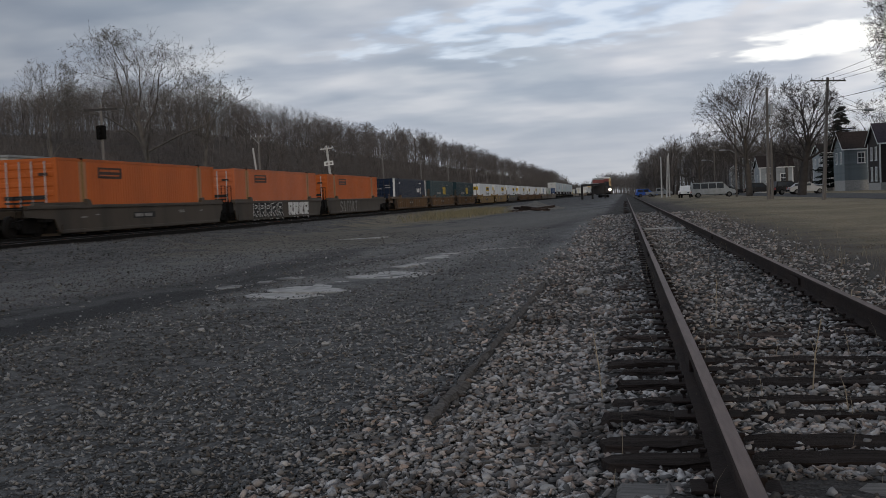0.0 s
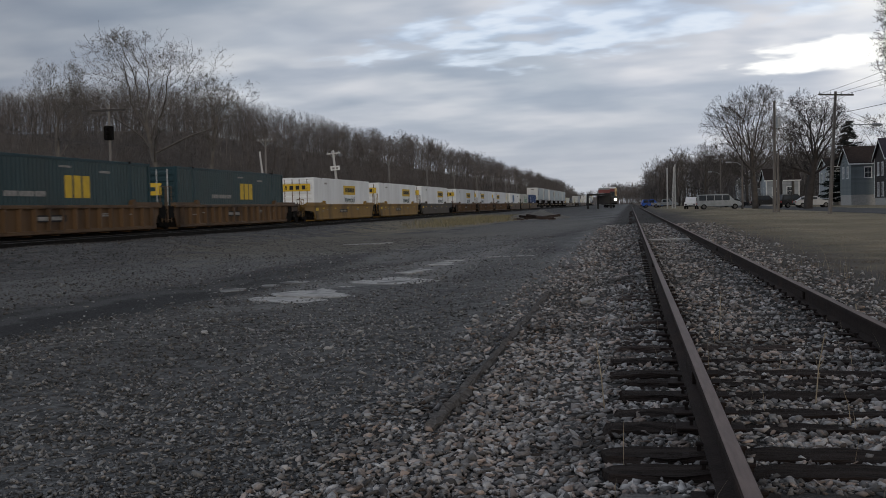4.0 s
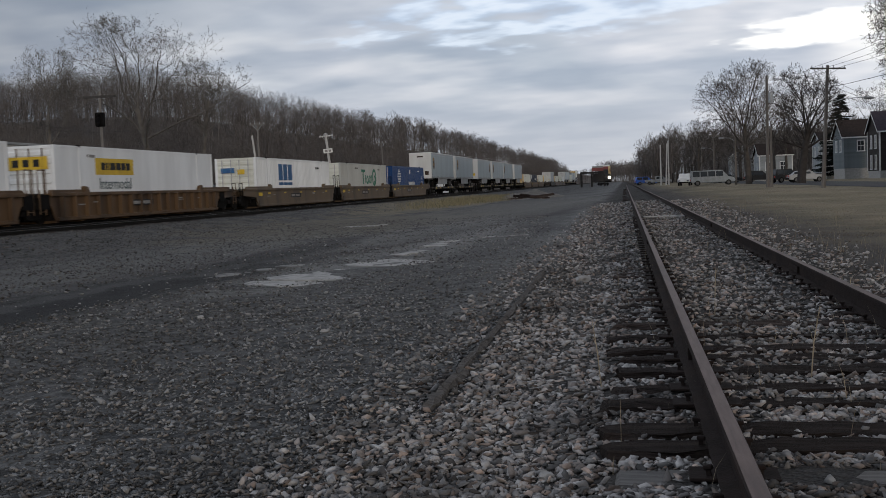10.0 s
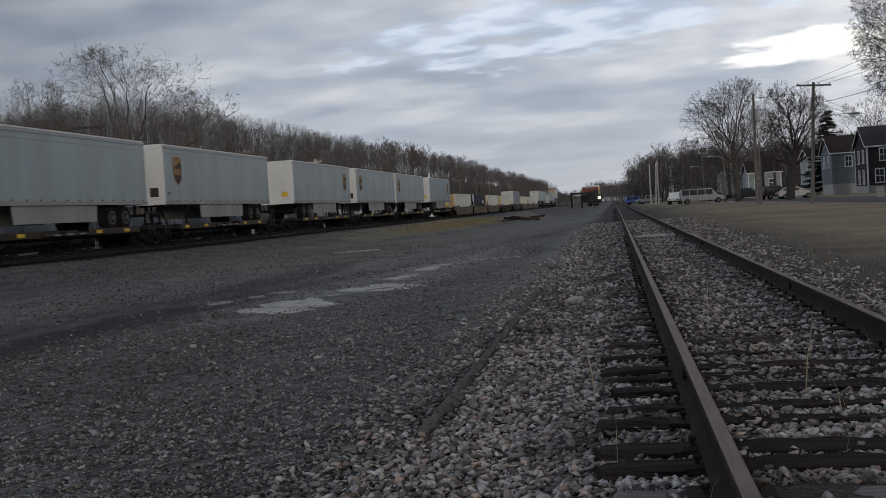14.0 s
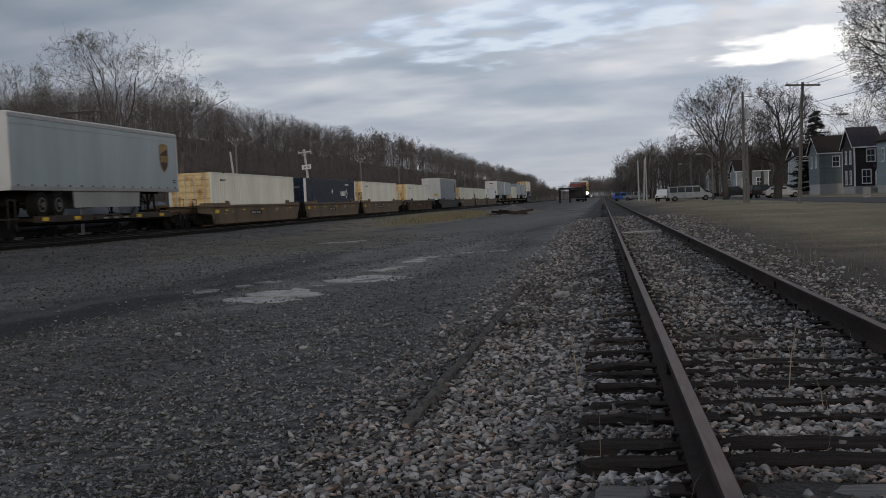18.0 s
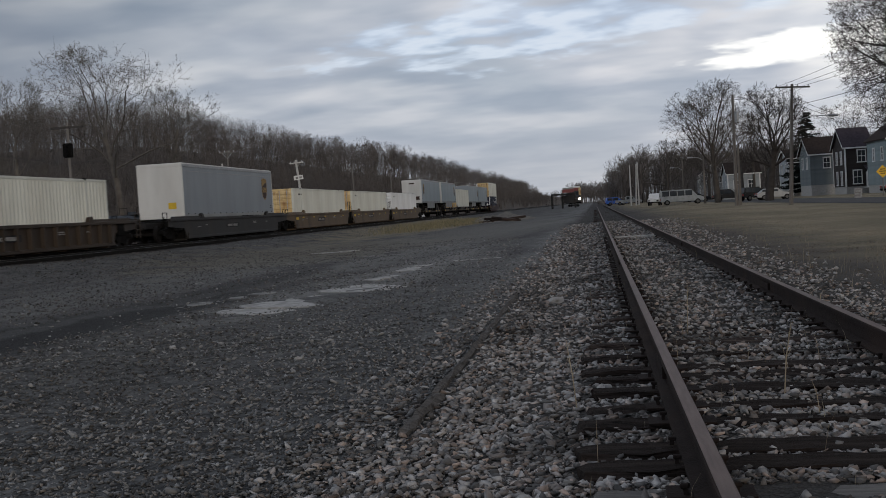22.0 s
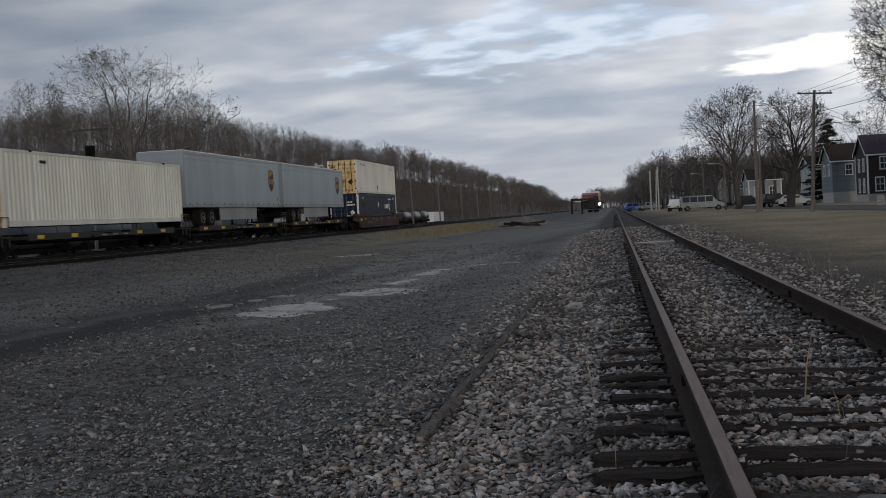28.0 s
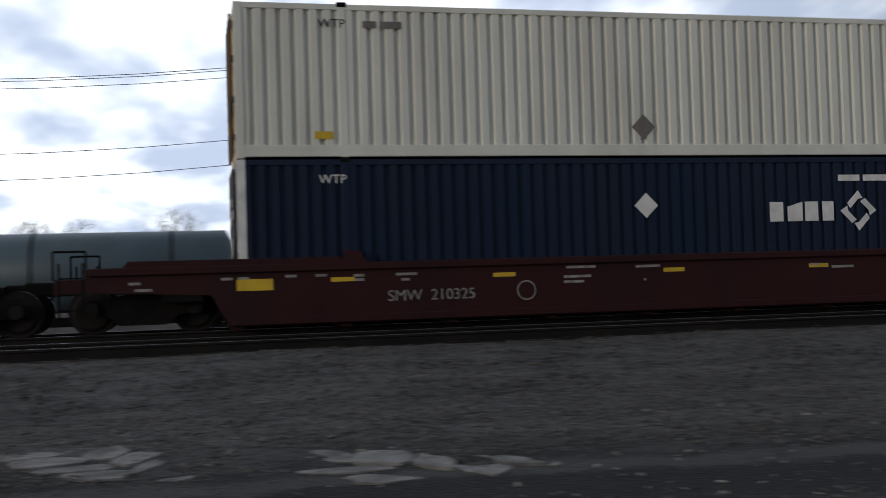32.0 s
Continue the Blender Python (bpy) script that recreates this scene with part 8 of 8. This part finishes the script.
def slab_patch(label, x, y, rx, ry, yaw, cell, seed, mat=M_PATCH):
    """Broken concrete: cracked pieces left of a slab, nearly buried."""
    rng = random.Random(seed)
    t = thing("concrete_patch", label, "concrete", kind="structure")
    place(t, pose(x, y, float(ground_z(x, y)), 0, 0, yaw))
    c, sn = math.cos(radians(yaw)), math.sin(radians(yaw))
    nx, ny = int(2 * rx / cell) + 1, max(1, int(2 * ry / cell))
    knots = {(i, j): (-rx + i * 2 * rx / nx + rng.uniform(-0.3, 0.3) * cell + 0.5 * cell * (j % 2), -ry + j * 2 * ry / ny + rng.uniform(-0.28, 0.28) * cell) for i in range(nx + 1) for j in range(ny + 1)}
    for i in range(nx):
        for j in range(ny):
            pts = [knots[i, j], knots[i + 1, j], knots[i + 1, j + 1], knots[i, j + 1]]
            mx, my = sum(p[0] for p in pts) / 4, sum(p[1] for p in pts) / 4
            if (mx / rx) ** 2 + (my / ry) ** 2 > rng.uniform(0.75, 1.35) or rng.random() < 0.05:
                continue
            ring = []
            for k in range(4):
                p, q = pts[k], pts[(k + 1) % 4]
                for f in (0.22, 0.5, 0.78):
                    w = rng.uniform(-0.06, 0.06) * cell
                    ring.append((mx + ((p[0] + (q[0] - p[0]) * f) - mx) * 0.95 + w, my + ((p[1] + (q[1] - p[1]) * f) - my) * 0.95 + w))
            z = float(ground_z(x + mx * c - my * sn, y + mx * sn + my * c)) - float(ground_z(x, y)) + rng.uniform(-0.012, 0.022)
            part("slab_piece", prism(ring, "z", z - 0.05, z), mat, t)


SLABS = (("worn pale concrete slab broken up in the gravel", -4.43, 16.1, 2.0, 0.62, 72, 0.75, 3),
         ("narrow pale concrete strip broken up in the gravel", -4.07, 21.8, 2.2, 0.22, 86, 0.45, 5),
         ("thin pale strip of broken concrete in the gravel", -2.9, 24.9, 0.85, 0.2, 5, 0.4, 7),
         ("thin pale strip of broken concrete in the gravel", -9.9, 38.7, 1.0, 0.4, -10, 0.5, 8),
         ("worn remains of a concrete slab nearly buried", -6.5, 17.6, 0.95, 0.3, 40, 0.4, 12, M_PATCH_DIRTY),
         ("pale concrete pieces bedded in the gravel beside the rut", -9.95, 0.75, 1.15, 0.5, 42, 0.5, 9, M_PATCH_DIRTY),
         ("pale concrete pieces bedded in the gravel beside the rut", -10.6, -1.1, 0.95, 0.48, 30, 0.4, 10, M_PATCH_DIRTY),
         ("pale concrete pieces bedded in the gravel beside the rut", -9.95, 1.85, 0.6, 0.16, 5, 0.3, 14, M_PATCH_DIRTY))
for slab in SLABS:
    slab_patch(*slab)
for x, y, rx, ry, yaw, seed in ((-7.45, 8.6, 0.95, 0.26, 25, 15), (-7.35, 7.1, 0.42, 0.09, 60, 18), (-7.8, 8.1, 0.5, 0.1, 30, 19)):
    puddle("shallow ragged puddle reflecting the sky in the rut", x, y, rx, ry, yaw, seed)

beam = tagged(mesh_object("timber_beam", rough_block(31, 7.6, 0.062, 0.12, 22, 0.010), M_BEAM), "half-buried grey timber lying along the ballast edge", "timber")
place(beam, pose(-1.09, 10.5, -0.178, 0, 0, 90.3))
beam2 = tagged(mesh_object("timber_beam", rough_block(32, 1.1, 0.075, 0.12, 6, 0.012), M_BEAM), "broken end of a grey timber on the gravel", "timber")
place(beam2, pose(-1.06, 6.1, -0.172, 0, 0, 88.0))


def build_mound():
    rng = random.Random(4)
    m = thing("spoil_heap", "low pale heap of spoil with old ties thrown on it", "heap")
    place(m, pose(-9.0, 104, float(ground_z(-9, 104))))
    bm = bmesh.new()
    bmesh.ops.create_grid(bm, x_segments=40, y_segments=40, size=1.0)
    for v in bm.verts:
        r = math.hypot(v.co.x, v.co.y)
        h = max(0.0, 1 - r) ** 1.1 * 0.75
        v.co = Vector((v.co.x * 3.6, v.co.y * 14, h * (1 + 0.35 * math.sin(v.co.x * 9) * math.cos(v.co.y * 7)) + rng.gauss(0, 0.04) - 0.06))
    part("earth_mass", bm, M_MOUND, m)
    for i in range(9):
        b = rough_block(60 + i, rng.uniform(1.6, 2.6), 0.23, 0.2, 3)
        o = part("old_tie", b, M_TIE, m)
        o.matrix_basis = pose(rng.uniform(-1.2, 2.6), rng.uniform(-13.5, -9), 0.12 + 0.12 * (i % 3), rng.uniform(-8, 8), rng.uniform(-8, 8), rng.uniform(-60, 60))


build_mound()


# ---- weeds and grass ----
def blades(name, label, spots, heights, lean, width, mat, seed, joints=1):
    rng = np.random.RandomState(seed)
    n = len(spots)
    gz = ground_z(spots[:, 0], spots[:, 1])
    a = rng.uniform(0, 6.283, n)
    l = heights * lean * rng.uniform(0.1, 1.0, n)
    b = rng.uniform(0, 6.283, n)
    w = width * rng.uniform(0.6, 1.3, n)
    base = np.stack([spots[:, 0], spots[:, 1], gz - 0.02], 1)
    side = np.stack([np.cos(a), np.sin(a), 0 * a], 1) * w[:, None]
    mid = base + np.stack([np.cos(b) * l * 0.35, np.sin(b) * l * 0.35, heights * 0.6], 1)
    tip = base + np.stack([np.cos(b) * l, np.sin(b) * l, heights], 1)
    V = np.stack([base - side, base + side, mid - side * 0.7, mid + side * 0.7, tip], 1).reshape(-1, 3)
    k = (np.arange(n) * 5)[:, None]
    F = np.concatenate([k + [0, 1, 3], k + [0, 3, 2], k + [2, 3, 4]], 0)
    ob = new(name, raw_mesh(name, V, F, mat))
    return tagged(ob, label, "grass", kind="stuff")


def clumped(P, rng, size, share):
    """Keep spots in clumps of about the given size."""
    v = np.sin(P[:, 0] * 6.28 / size + 1.7 * np.sin(P[:, 1] * 4.1 / size)) * np.sin(P[:, 1] * 5.3 / size + 2.3 * np.sin(P[:, 0] * 3.7 / size))
    return P[v + 0.5 * rng.rand(len(P)) > 1 - share]


def build_grass():
    P, rng = scatter(21, ((3.3, 9, 9, 30, 170), (3.5, 14, 30, 60, 55), (4.2, 15, 60, 110, 14)))
    keep = P[:, 0] > 3.3 + 2.4 * rng.rand(len(P)) ** 1.5 + 0.4 * np.sin(P[:, 1] * 0.35)
    P = clumped(P[keep], rng, 1.1, 1.0)
    h = rng.uniform(0.012, 0.045, len(P))
    blades("dead_grass", "short dead winter grass on the verge", P, h, 1.4, 0.006, M_GRASS, 22)
    P, rng = scatter(27, ((2.7, 7.5, 8, 24, 260), (2.9, 7, 24, 50, 70)))
    P = clumped(P, rng, 0.8, 0.7)
    h = rng.uniform(0.015, 0.06, len(P))
    blades("dead_grass", "tufts of brown dead grass at the edge of the ballast", P, h, 1.8, 0.004, M_GRASS_BROWN, 28)
    P, rng = scatter(29, ((-16, -9.5, 62, 130, 26),))
    P = P[((P[:, 0] + 13.0) / 3.6) ** 2 + ((P[:, 1] - 98) / 34) ** 2 + 0.8 * rng.rand(len(P)) < 1.1]
    h = rng.uniform(0.12, 0.4, len(P))
    blades("dead_grass", "pale dead grass beside the main line", P, h, 0.9, 0.016, M_GRASS, 30)
    P, rng = scatter(23, ((2.9, 6.5, 8, 20, 5), (3.4, 5.2, 20, 60, 1.5)))
    h = rng.uniform(0.15, 0.5, len(P)) * np.where(rng.rand(len(P)) < 0.3, 1.3, 0.8)
    blades("dry_weeds", "pale dry weeds at the edge of the lawn", P, h, 0.6, 0.003, M_WEED, 24)
    P, rng = scatter(25, ((-0.4, 3.2, 4, 16, 3.0), (-0.4, 3.4, 16, 45, 1.6)))
    h = rng.uniform(0.06, 0.3, len(P))
    blades("track_weeds", "thin dry weed stalks growing between the ties", P, h, 0.5, 0.0022, M_WEED, 26)
    for i, (x, y, hh, lx, ly) in enumerate(((-0.16, 6.1, 0.42, -0.05, 0.15), (1.0, 6.2, 0.46, 0.04, -0.1), (0.72, 9.2, 0.42, 0.02, 0.05), (1.9, 9.6, 0.30, 0.0, 0.05))):
        t = thing("weed_stalk", "single pale dry weed stalk beside the rail", "weed", "weed stalks")
        z0 = float(ground_z(x, y)) - 0.02
        place(t, pose(x, y, z0))
        p1, p2 = Vector((lx * 0.4, ly * 0.3, hh * 0.55)), Vector((lx, ly, hh))
        part("stem", rods(((0, 0, 0), p1, 0.004, 0.0032), (p1, p2, 0.0032, 0.002), sides=5), M_WEED, t)
        for k in range(4):
            q = p1.lerp(p2, k / 4)
            part("twig", rods((q, q + Vector((0.03 * math.cos(k * 2.3), 0.03 * math.sin(k * 2.3), 0.05)), 0.002, 0.001), sides=4), M_WEED, t)


build_grass()


# ---- what moves ----
def motions():
    for ob, s, z in MOVING:
        walk(ob, [(0.0, pose(MAIN_X, s, MAIN_RAIL_Z + z)), (32.0, pose(MAIN_X, s - SPEED * 32.0, MAIN_RAIL_Z + z))])


motions()
